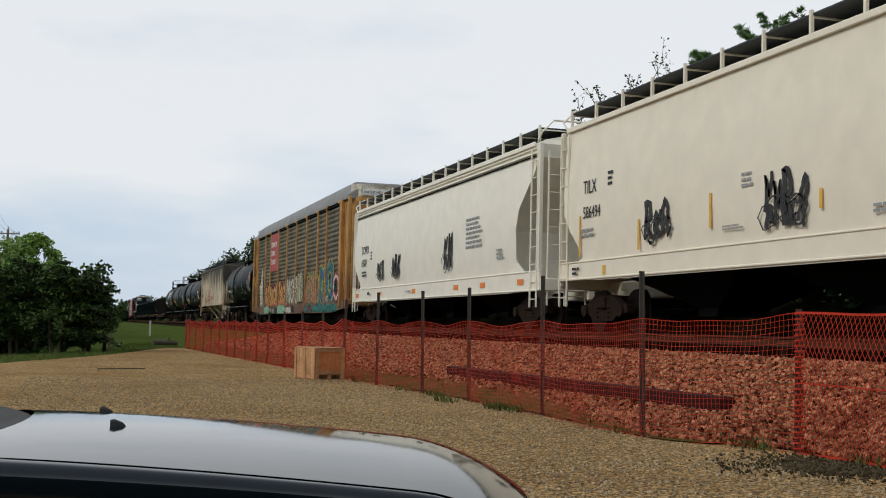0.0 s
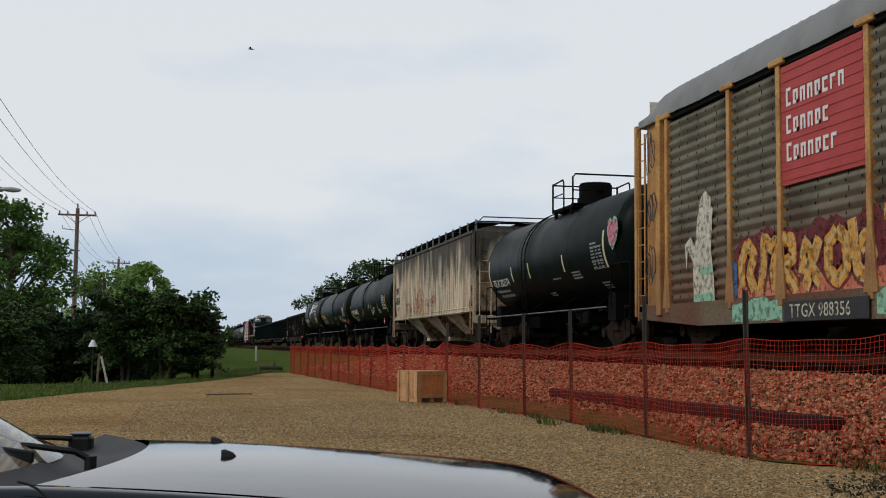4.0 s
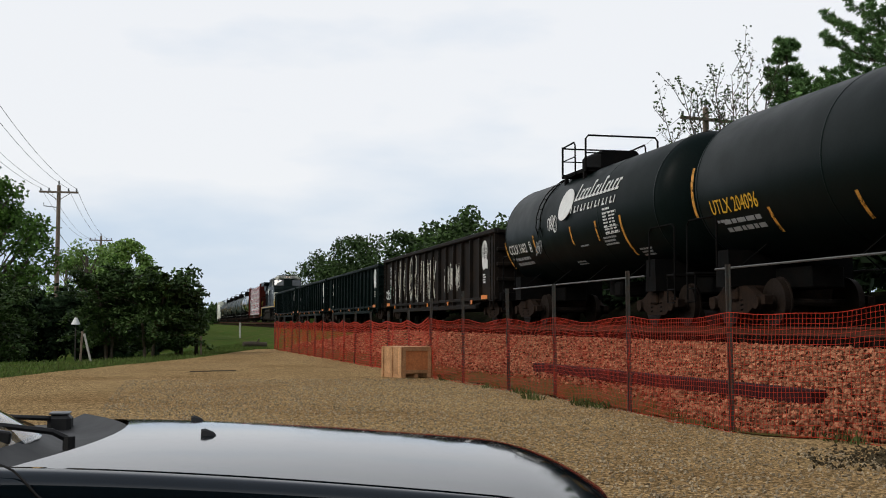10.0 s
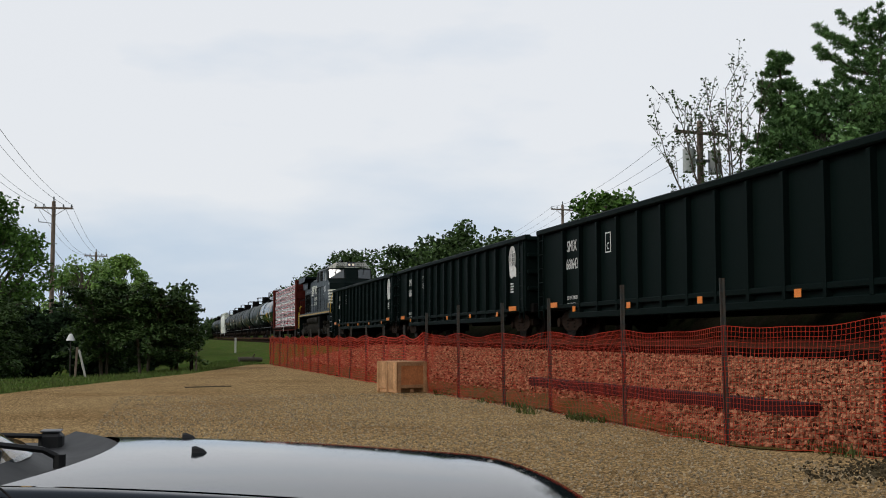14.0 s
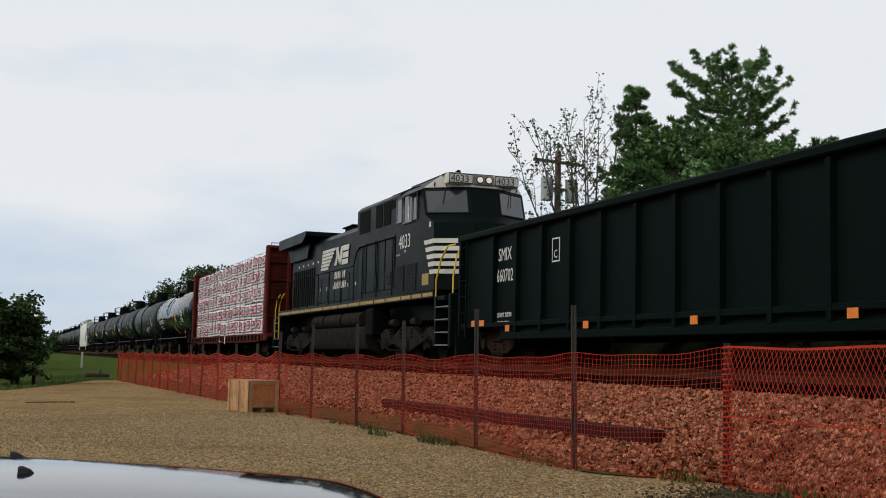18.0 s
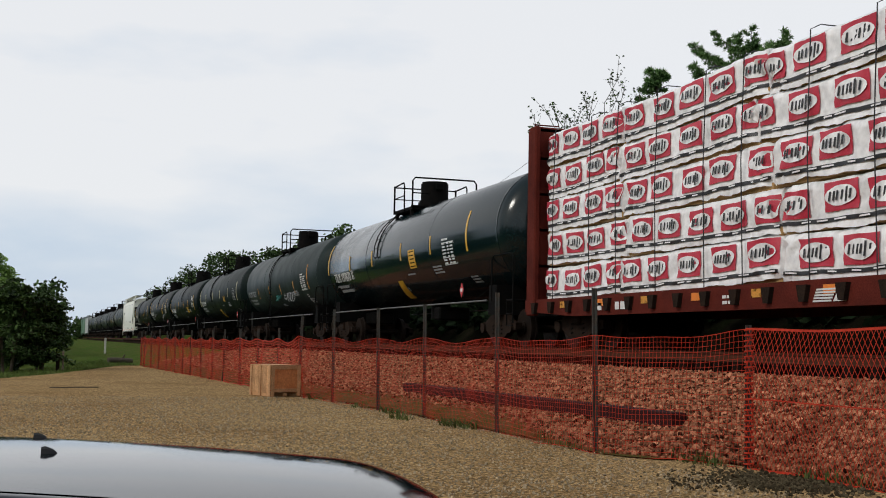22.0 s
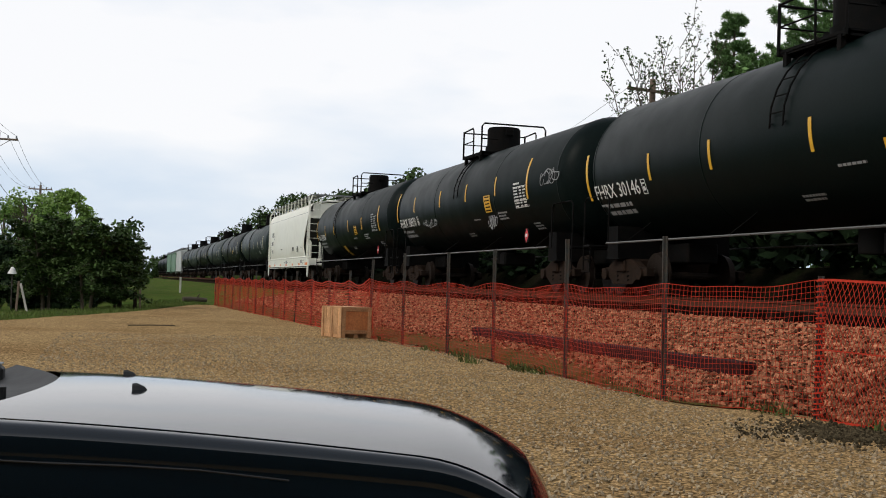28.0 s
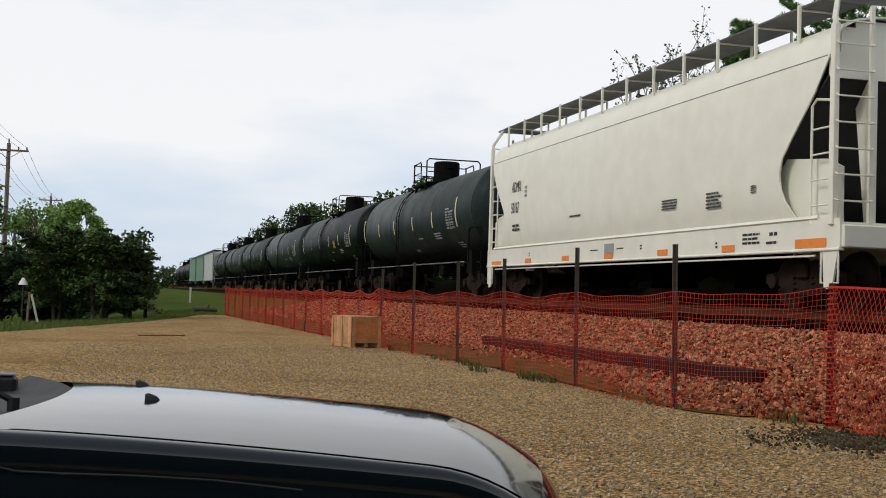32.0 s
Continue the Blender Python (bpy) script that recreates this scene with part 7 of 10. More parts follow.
        bars(bulk, M_LETTER, 0.45, 0, 4.25, 0.55, 0.3, 2).matrix_basis = pose(0.75, yb - 0.004 * sg, 4.25, 0, 0, 90 if sg < 0 else -90)
        s = Shape().box(-0.35, 0.35, min(sg * h, sg * (h - 4)), max(sg * h, sg * (h - 4)), 0.62, 0.9, 0.03)
        part("centre_sill", s, M_DARK, car)
        add_truck(car, sg * (h - 2.1))
    add_couplers(car, h - 0.05)
    ready(car, (u0 + u1) / 2)

    # wrapped packs of lumber, stacked five high against the centre beam
    def pack(w, hh, seed):
        rng = random.Random(seed)
        p = thing("lumber_pack", "strapped lumber pack in white wrap with red printed panels", "lumber pack", "lumber packs on the flat car")
        nx, nz = int(w / 0.075), 10
        off = rng.uniform(0, 50)
        lean, sag = rng.uniform(-0.03, 0.03), rng.uniform(0.01, 0.05)

        def bulgey(y, z):
            q = 0.045 * noise.noise((y * 1.5 + off, z * 3.0, 1.7)) + 0.018 * noise.noise((y * 4 + z * 5 + off, z * 5, 3.1))
            end = max(0.0, abs(y) - w / 2 + 0.7) / 0.7  # the folds at the ends run aslant and stand out more
            fold = 0.012 + 0.03 * end
            q += fold * (1 - 2 * abs(math.sin(9 * y + 6 * z * (1 if y > 0 else -1) + 3 * noise.noise((y * 1.3 + off, z * 2, 5)))))
            return -1.18 + q + 0.09 * end ** 4

        def drop(y, z):  # wrap that has slipped and sagged
            return z + lean * y / w * 2 - sag * (1 - (2 * y / w) ** 2) + 0.018 * noise.noise((y * 2.3 + off, z, 7))

        def low(y):
            return 0.015 + 0.05 * noise.noise((y * 1.7 + off, 0, 2)) + 0.025 * noise.noise((y * 7 + off, 0, 4))

        s = Shape()
        grid = []
        for i in range(nx + 1):
            y = -w / 2 + 0.02 + (w - 0.04) * i / nx
            col = []
            for j in range(nz + 1):
                q = j / nz
                z = low(y) * (1 - q) + (hh - 0.02) * q
                col.append((bulgey(y, z) + (0.05 if j == nz else 0.0), y, drop(y, z)))
            grid.append(col)
        v = [q for col in grid for q in col]
        m = nz + 1
        f = [(i * m + j, (i + 1) * m + j, (i + 1) * m + j + 1, i * m + j + 1) for i in range(nx) for j in range(nz)]
        # top, back and ends
        b0 = len(v)
        back = [(-0.02, q[nz][1], q[nz][2]) for q in grid]
        backlow = [(-0.02, q[0][1], q[0][2]) for q in grid]
        v += back + backlow
        for i in range(nx):
            f.append((i * m + nz, (i + 1) * m + nz, b0 + i + 1, b0 + i))
            f.append((b0 + i, b0 + i + 1, b0 + nx + 1 + i + 1, b0 + nx + 1 + i))
        f.append(tuple([j for j in range(m)] + [b0, b0 + nx + 1]))
        f.append(tuple([nx * m + j for j in range(m)][::-1] + [b0 + 2 * nx + 1, b0 + nx]))
        s.add(v, f)
        wrap = part("wrap", s, M_WRAP, p, smooth=60)
        part("lumber", Shape().box(-1.10, -0.03, -w / 2 + 0.03, w / 2 - 0.03, -0.02, 0.12, 0.01), M_LUMBER, p)

        def skin(y0, y1, z0, z1, lift):
            ny2, nz2 = max(3, int((y1 - y0) / 0.075)), max(2, int((z1 - z0) / 0.07))
            g = []
            for i in range(ny2 + 1):
                for j in range(nz2 + 1):
                    y, z = y0 + (y1 - y0) * i / ny2, z0 + (z1 - z0) * j / nz2
                    g.append((bulgey(y, z) - lift, y, drop(y, z)))
            return Shape().add(g, [(i * (nz2 + 1) + j, (i + 1) * (nz2 + 1) + j, (i + 1) * (nz2 + 1) + j + 1, i * (nz2 + 1) + j + 1) for i in range(ny2) for j in range(nz2)])

        lo, hi = -w / 2 + 0.03, w / 2 - 0.03
        band = part("band", skin(lo, hi, 0.105, 0.165, 0.014), M_WRAPBLACK, wrap)
        s = Shape()
        y = lo + rng.uniform(0, 0.3)
        while y < hi - 0.4:
            e = y + rng.uniform(0.12, 0.28)
            s.slab([(y, drop(y, 0.125)), (e, drop(e, 0.125)), (e, drop(e, 0.147)), (y, drop(y, 0.147))], bulgey((y + e) / 2, 0.135) - 0.03, bulgey((y + e) / 2, 0.135) - 0.024)
            y = e + rng.uniform(0.05, 0.5)
        part("small_print", s, M_WRAP, band, smooth=0, kind="stuff")
        yc = lo + rng.uniform(-0.1, 0.45)
        while yc < hi + 0.1:
            dz = rng.uniform(-0.03, 0.025)
            ya, yb = max(lo, yc - 0.37), min(hi, yc + 0.37)
            if yb - ya > 0.15:
                pr = part("print_panel", skin(ya, yb, 0.225 + dz, hh - 0.095 + dz, 0.02), M_WRAPRED, wrap, "red printed panel with a white oval")
                zc, ry, rz = (hh + 0.13) / 2 + dz, 0.34, 0.145
                ringp = []
                for a in range(20):
                    y, z = min(yb, max(ya, yc + ry * math.cos(a * math.pi / 10))), zc + rz * math.sin(a * math.pi / 10)
                    ringp.append((bulgey(y, z) - 0.036, y, drop(y, z)))
                mid_y = (ya + yb) / 2
                q = Shape().add([(bulgey(mid_y, zc) - 0.04, mid_y, drop(mid_y, zc))] + ringp, [(0, 1 + a, 1 + (a + 1) % 20) for a in range(20)])
                part("oval", q, M_WRAP, pr)
                q = Shape()
                for e in range(6):
                    yy = yc + 0.25 - e * 0.088
                    if not ya + 0.08 < yy < yb - 0.03:
                        continue
                    xx, za = bulgey(yy, zc) - 0.056, drop(yy, zc)
                    tall = rz * (0.72 if e == 4 else 0.46)
                    q.slab([(yy, za - tall), (yy - 0.036, za - tall), (yy - 0.066, za + tall), (yy - 0.03, za + tall)], xx, xx + 0.006)
                part("print_mark", q, M_WRAPBLACK, pr)
            yc += rng.uniform(0.88, 1.12)
        return p

    uc = (u0 + u1) / 2
    cols = [(-10.85, -7.5), (-7.5, -2.5), (-2.5, 2.35), (2.35, 7.25), (7.25, 10.85)]
    zs = [1.06, 1.80, 2.54, 3.26, 3.98, 4.70]
    rng = random.Random(8)
    for j in range(5):
        joint = [c[0] for c in cols] + [10.85]
        for i in range(1, 5):
            joint[i] += rng.uniform(-0.25, 0.25) + (0.25 if j > 2 else 0.0)
        for i in range(5):
            w = joint[i + 1] - joint[i]
            y = (joint[i] + joint[i + 1]) / 2
            p = pack(w - rng.uniform(-0.03, 0.04), 0.735, 100 + i * 5 + j)
            tilt = rng.uniform(-0.6, 0.6)
            LOADS.append((p, uc, y, zs[j], tilt))
            p.matrix_basis = pose(TRACK_X + rng.uniform(-0.03, 0.0) - 0.13, uc + y, RAIL_Z + zs[j], tilt)
    for k in range(15):
        y = -10.2 + k * 1.45 + 0.18 * math.sin(k * 2.3)
        part("strap", Shape().tube([(-1.42, y, 1.0), (-1.42, y + 0.04, 3.0), (-1.40, y - 0.03, 4.7), (-1.2, y, 4.8), (-0.1, y, 4.82)], 0.010, 5), M_WIRE, car)
    return car


LOADS = []


# ---- the cars of the train, from its front ----
B = M_DARKLETTER
t = hopper_car("cream-white covered hopper with black spray tags on its side", 4.3, 25.1, M_CREAM, eave=4.52, sill=(1.10, 1.52), texts=[("TILX", 0.33, 8.85, 2.98, B), ("586494", 0.30, 8.85, 2.44, B)],
           small=[(7.6, 3.0, 0.25, 0.34, 3, B), (9.0, 2.0, 0.9, 0.22, 2, M_GREYLETTER), (9.4, 1.2, 0.4, 0.2, 2, B), (3.0, 1.75, 0.7, 0.1, 2, M_GREYLETTER), (2.4, 2.4, 0.4, 0.28, 3, M_GREYLETTER), (-1.0, 1.7, 1.1, 0.16, 2, M_GREYLETTER)],
           stripes=[(9.0, 1.62, 0.07, 0.9, M_YELLOW), (6.15, 1.62, 0.07, 0.6, M_YELLOW), (3.4, 1.85, 0.07, 0.6, M_YELLOW), (0.2, 1.9, 0.07, 0.3, M_YELLOW), (7.8, 1.2, 0.12, 0.2, M_YELLOW)])
for k, (y, z, w, hh) in enumerate(((5.9, 1.7, 1.05, 0.75), (1.7, 1.6, 1.15, 0.95))):
    stroke_letters(t, -1.577, y, z + 0.06, w, hh, ((2, 4, 5), (4, 0, 2, 5))[k], B, 0.09, 96 + k)
    spray_tag(t, -1.58, y + 0.05, z, w * 0.95, hh * 0.7, B, 98 + k, 4, 0.03)
t = hopper_car("white curved-side covered hopper with small black spray tags", 26.0, 46.6, M_WHITE, eave=4.52, bulge=0.08, sill=(0.92, 1.42), mould=True, texts=[("DOWX", 0.36, 8.5, 2.76, B), ("69869", 0.34, 8.5, 2.28, B)],
           small=[(7.0, 2.45, 0.22, 0.36, 3, B), (8.4, 1.85, 0.9, 0.24, 2, B), (7.4, 1.1, 0.3, 0.18, 1, B), (-4.6, 2.2, 1.5, 0.9, 7, M_GREYLETTER), (-7.2, 1.8, 0.6, 0.3, 3, M_GREYLETTER), (1.8, 1.12, 0.7, 0.1, 1, M_GREYLETTER)],
           stripes=[(y, 1.12, 0.4, 0.14, M_ORANGE) for y in (9.3, 5.6, 1.0, -3.6, -6.0, -8.9)])
for k, (y, z, w, hh) in enumerate(((5.85, 1.6, 0.95, 0.75), (3.65, 1.6, 0.95, 0.8), (-2.45, 1.6, 0.85, 1.1))):
    stroke_letters(t, -1.594, y, z + 0.08, w, hh, ((0, 5, 3), (5, 2, 4), (4, 0))[k], B, 0.1, 90 + k)
    spray_tag(t, -1.597, y + 0.05, z, w * 0.9, hh * 0.7, B, 93 + k, 4, 0.03)
auto_rack(47.6, 76.2)
t = tank_car("short black tank car with a pink heart on its side", 76.6, 91.2, M_BLACK, plat=-0.6, dome_top=0.6, stripes=bands(([6.3], -24, 10), ([3.4, 1.4, -2.1], -22, -4), M_PALESTRIPE) + [(-5.6, -26, 10, 0.11, M_PALESTRIPE)],
             signs=tank_signs(7.3, ("TILX 202174", 6.0, 3.95, 2.15, 0.26, M_LETTER), panel=(-4.55, -5.45, 2.15, 2.75, M_GREYLETTER)))
a0 = Shape().slab([(-5.95 - 0.75 * q, 2.95 + r) for q, r in ((0, 0.1), (0.1, 0.34), (0.3, 0.42), (0.5, 0.32), (0.7, 0.44), (0.95, 0.36), (1.05, 0.1), (0.9, -0.18), (0.55, -0.42), (0.2, -0.24))], -0.004, 0.004)
hb = part("heart", a0, M_MINT, t, "pink spray-painted heart with a pale edge", smooth=0, at=pose(-1.575, 0, 0))
part("heart_fill", Shape().slab([(-6.0 - 0.66 * q, 2.95 + 0.86 * r) for q, r in ((0, 0.1), (0.1, 0.34), (0.3, 0.42), (0.5, 0.32), (0.7, 0.44), (0.95, 0.36), (1.05, 0.1), (0.9, -0.18), (0.55, -0.42), (0.2, -0.24))], -0.009, -0.005), M_PINK, hb, smooth=0)
d = hopper_car("old beige covered hopper streaked with black grime and rust", 92.4, 110.9, M_DIRTY, straight=True, bulge=0.02, sill=(1.38, 1.58), eave=4.44, walk_mat=M_GOND, texts=[("TILX", 0.40, 8.3, 2.72, B), ("618576", 0.42, 8.4, 2.2, B)],
               small=[(7.8, 1.85, 0.5, 0.2, 2, B), (6.0, 2.4, 0.22, 0.4, 3, B)], stripes=[(8.75, 1.5, 0.12, 0.95, M_YELLOW), (5.4, 1.5, 0.12, 0.6, M_YELLOW), (0.6, 1.5, 0.12, 0.4, M_YELLOW), (-3.6, 1.5, 0.12, 0.4, M_YELLOW)])
stroke_letters(d, -1.545, 3.4, 1.5, 2.7, 1.35, (1, 4, 1, 5), M_REDSPRAY, 0.045, 61)
spray_tag(d, -1.546, 3.1, 1.6, 2.2, 0.9, M_REDSPRAY, 66, 6, 0.016)
spray_tag(d, -1.546, 5.2, 1.6, 1.3, 0.6, M_REDSPRAY, 67, 5, 0.018)
spray_tag(d, -1.546, 0.2, 1.75, 2.2, 0.6, M_REDSPRAY, 69, 6, 0.018)
t = tank_car("black tank car with white number and amber bars", 111.2, 128.5, M_BLACK, plat=0.0, dome_top=0.5, stripes=bands(([8.05], -38, -3), ([5.45, 2.85, -0.62, -3.3], -32, -12), M_YELLOW) + [(-6.2, -34, 4, 0.11, M_YELLOW)],
             signs=tank_signs(8.65, ("TILX 196040", 7.75, 5.5, 2.1, 0.33, M_LETTER), panel=(-5.0, -5.95, 2.15, 2.82, M_LETTER), box=(5.28, 2.1), diamond=(-4.6, 1.5)))
spray_tag(t, -1.50, 2.75, 1.85, 0.6, 0.4, M_GREYLETTER, 71, 4, 0.025)
spray_tag(t, -1.56, -0.1, 2.3, 0.3, 0.35, M_GREYLETTER, 72, 3, 0.02)
spray_tag(t, -1.48, -1.4, 1.85, 0.7, 0.6, M_GREYLETTER, 73, 6, 0.02)
t = tank_car("black tank car with amber number and yellow placard", 129.6, 147.0, M_BLACK, plat=0.1, dome_top=0.46, dome=0.46, ladder=-0.4, ladder_low=2.3, stripes=bands(([8.0, -6.7], -23, 15), ([5.1, 2.27, -0.5, -3.4], -45, -25), M_AMBER),
             signs=tank_signs(8.7, ("UTLX 204096", 7.3, 5.4, 2.2, 0.3, M_YELLOW), panel=(-5.3, -6.33, 2.2, 2.74, M_LETTER), yellow=(-4.22, -3.67, -42, -29, M_ORANGE), box=(-4.6, 1.88), diamond=(-5.88, 1.48)))
spray_tag(t, -1.27, -5.15, 1.72, 0.65, 0.22, M_GREYLETTER, 74, 6, 0.022)
spray_tag(t, -1.26, -6.9, 1.6, 0.55, 0.4, M_PLACARD, 75, 6, 0.05)
spray_tag(t, -1.22, -7.5, 1.65, 0.5, 0.25, M_MAROON, 76, 5, 0.03)
t = tank_car("short black tank car with a white leaf emblem", 147.4, 161.2, M_BLACK, plat=0.85, housing=0.85, ladder=2.4, ladder_low=2.5, stripes=bands(([6.1], -41, -8), ([3.1, -0.25, -2.2], -26, -7), M_AMBER) + [(-3.9, -47, -7, 0.11, M_AMBER)],
             signs=tank_signs(6.9, ("CCLX 1602", 5.8, 3.98, 2.2, 0.3, M_LETTER), panel=(-2.75, -3.66, 2.25, 2.8, M_LETTER), box=(3.68, 2.19)))
# its emblem, a plain oval leaf, and bars in place of the wording
a0 = Shape()
for a, b in ((0, 7), (7, 10), (10, 13), (13, 20)):  # the oval in slices with thin dark veins between
    ys = [(0.16 + 0.56 * math.cos(k * math.pi / 10), 0.46 * math.sin(k * math.pi / 10)) for k in range(a, b + 1)]
    a0.slab([(0.14, -0.02)] + ys, -0.006, 0.006)
e = part("emblem", a0, M_LETTER, t, "white leaf-shaped emblem", smooth=0, at=pose(-1.505, 0, 3.28, 0, 16.8, 0))
for k in range(12):
    y = -0.5 - 0.27 * k
    hi = 0.30 if k in (0, 4, 7) else 0.12
    a0 = Shape().slab([(y, -0.2), (y - 0.07, -0.2), (y - 0.17, hi), (y - 0.10, hi)], -0.004, 0.004)
    a0.slab([(y - 0.07, -0.13), (y - 0.06, -0.2), (y - 0.21, -0.2), (y - 0.22, -0.13)], -0.004, 0.004)
    if k % 3:
        a0.slab([(y - 0.12, hi), (y - 0.12, hi - 0.07), (y - 0.25, hi - 0.07), (y - 0.25, hi)], -0.004, 0.004)
    part("wording_bar", a0, M_LETTER, t, smooth=0, at=pose(-1.425, 0, 3.48, 0, 24, 0))
for k in range(13):
    y = -0.35 - 0.265 * k
    a0 = Shape().slab([(y, -0.09), (y - 0.05, -0.09), (y - 0.10, 0.09), (y - 0.05, 0.09)], -0.004, 0.004)
    if k % 2:
        a0.slab([(y - 0.05, -0.04), (y - 0.04, -0.09), (y - 0.16, -0.09), (y - 0.17, -0.04)], -0.004, 0.004)
    part("wording_bar", a0, M_LETTER, t, smooth=0, at=pose(-1.558, 0, 3.07, 0, 8.8, 0))
spray_tag(t, -1.575, 1.55, 2.58, 0.7, 0.5, M_LETTER, 84, 5, 0.028)
spray_tag(t, -1.51, 2.9, 2.05, 0.5, 0.45, M_GREYLETTER, 85, 4, 0.025)
gondola("rusty brown scrap gondola covered in white graffiti", 161.4, 183.3, M_GONDOLD, 3.15, "SMIX 660318", True)
gondola("black ribbed scrap gondola with a white globe emblem", 184.4, 206.3, M_GOND, 3.06, "SMIX 660643")
gondola("black ribbed scrap gondola with a white globe emblem", 207.0, 228.0, M_GOND, 3.06, "SMIX 660654")
gondola("black ribbed scrap gondola with a white globe emblem", 228.6, 250.7, M_GOND, 3.06, "SMIX 660702")
locomotive(251.0, 273.0)
centre_beam(274.05, 297.3)
tank_car("glossy black tank car with yellow bars and yellow placards", 298.0, 316.9, M_BLACKGLOSS, plat=0.85, dome=0.44, ladder=1.95, ladder_low=2.7, stripes=bands(([8.65], -11, 31), ([5.5, 2.6, -0.65, -3.5], -11, 8), M_YELLOW) + [(-6.45, -15, 24, 0.11, M_YELLOW)],
         signs=tank_signs(9.45, ("TILX 197870", 7.87, 5.6, 2.2, 0.33, M_LETTER), panel=(-4.49, -5.45, 2.17, 2.78, M_LETTER), yellow=(-2.03, -1.42, -22, -2, M_YELLOW), low=((-0.12, -34), (0.36, -34), (0.78, -62), (0.12, -62)), box=(5.4, 2.24), diamond=(-5.4, 1.47)))
t = tank_car("faded grey-black tank car with a teal scrawl", 317.3, 335.4, M_GREYBLACK, plat=0.6, dome=0.46, ladder=1.45, stripes=bands(([-6.4], -24, 12), ([4.95, 2.1, -0.6, -3.5], -27, -8), M_AMBER),
             signs=tank_signs(9.05, ("ADMX 30371", 7.7, 5.7, 2.22, 0.3, M_GREYLETTER), panel=(-5.04, -5.96, 2.16, 2.74, M_LETTER), box=(-5.5, 1.68)))
spray_tag(t, -1.42, 0.7, 1.85, 1.15, 0.32, M_TEAL, 81, 8, 0.03)
spray_tag(t, -1.41, -1.4, 1.75, 2.2, 0.55, M_GREYLETTER, 82, 9, 0.03)
tank_car("grey-black tank car with two yellow placards", 335.9, 354.1, M_OLDBLACK, plat=0.6, dome=0.46, ladder=2.9, ladder_low=2.4, stripes=bands(([8.3, -6.9], -22, 16), ([5.5, 2.4, -0.6, -3.7], -12, 7), M_PALESTRIPE),
         signs=tank_signs(9.1, ("TILX 199091", 7.9, 5.9, 2.22, 0.3, M_LETTER), panel=(-5.4, -6.3, 2.28, 2.84, M_GREYLETTER), yellow=(-2.45, -1.9, -21, -8, M_YELLOW), low=((0.5, -36), (0.95, -36), (1.35, -64), (0.7, -64)), diamond=(-5.8, 1.47)))
tank_car("black tank car with yellow bars and white number", 354.5, 372.6, M_BLACK, plat=0.45, dome=0.53, ladder=0.5, ladder_low=3.0, stripes=bands(([8.55, -6.3], -27, 12), ([5.35, 2.83, -0.4, -3.07], -18, 2), M_YELLOW),
         signs=tank_signs(9.05, ("FHRX 30146", 8.22, 5.95, 2.12, 0.32, M_LETTER), panel=(-5.11, -6.16, 2.33, 2.98, M_LETTER), yellow=(-2.82, -2.14, -32, -17, M_YELLOW), box=(5.84, 2.1), diamond=(-5.6, 1.46)))
t = tank_car("black tank car with yellow bars and a pale scrawl", 373.1, 391.4, M_BLACK, plat=0.7, dome=0.53, ladder=0.5, ladder_low=3.0, stripes=bands(([8.6, -6.05], -15, 25), ([6.0, 2.55, -0.45, -3.37], -6, 14), M_YELLOW),
             signs=tank_signs(9.15, ("FHRX 30070", 8.28, 6.0, 2.18, 0.33, M_LETTER), panel=(-4.95, -6.0, 2.23, 2.8, M_LETTER), yellow=(-2.88, -2.3, -22, -4, M_YELLOW), box=(5.75, 2.2), diamond=(-5.38, 1.49)))
spray_tag(t, -1.47, 4.85, 2.05, 1.7, 0.35, M_GREYLETTER, 77, 6, 0.025)
spray_tag(t, -1.40, -2.4, 1.75, 0.8, 0.5, M_GREYLETTER, 78, 6, 0.025)
spray_tag(t, -1.575, -7.1, 2.65, 1.2, 0.45, M_GREYLETTER, 83, 5, 0.022)
tank_car("black tank car with two yellow placards", 391.8, 410.1, M_BLACK, plat=0.6, dome=0.46, ladder=3.1, ladder_low=2.2, stripes=bands(([8.5, -6.6], -22, 16), ([6.0, 3.6, -0.1, -3.2], -16, 4), M_YELLOW),
         signs=tank_signs(9.15, ("TILX 363330", 8.2, 6.2, 2.2, 0.3, M_LETTER), panel=(-5.2, -6.2, 2.26, 2.88, M_GREYLETTER), yellow=(-2.0, -1.45, -22, -8, M_YELLOW), low=((2.1, -40), (2.55, -40), (3.0, -66), (2.4, -66)), diamond=(-5.6, 1.47)))
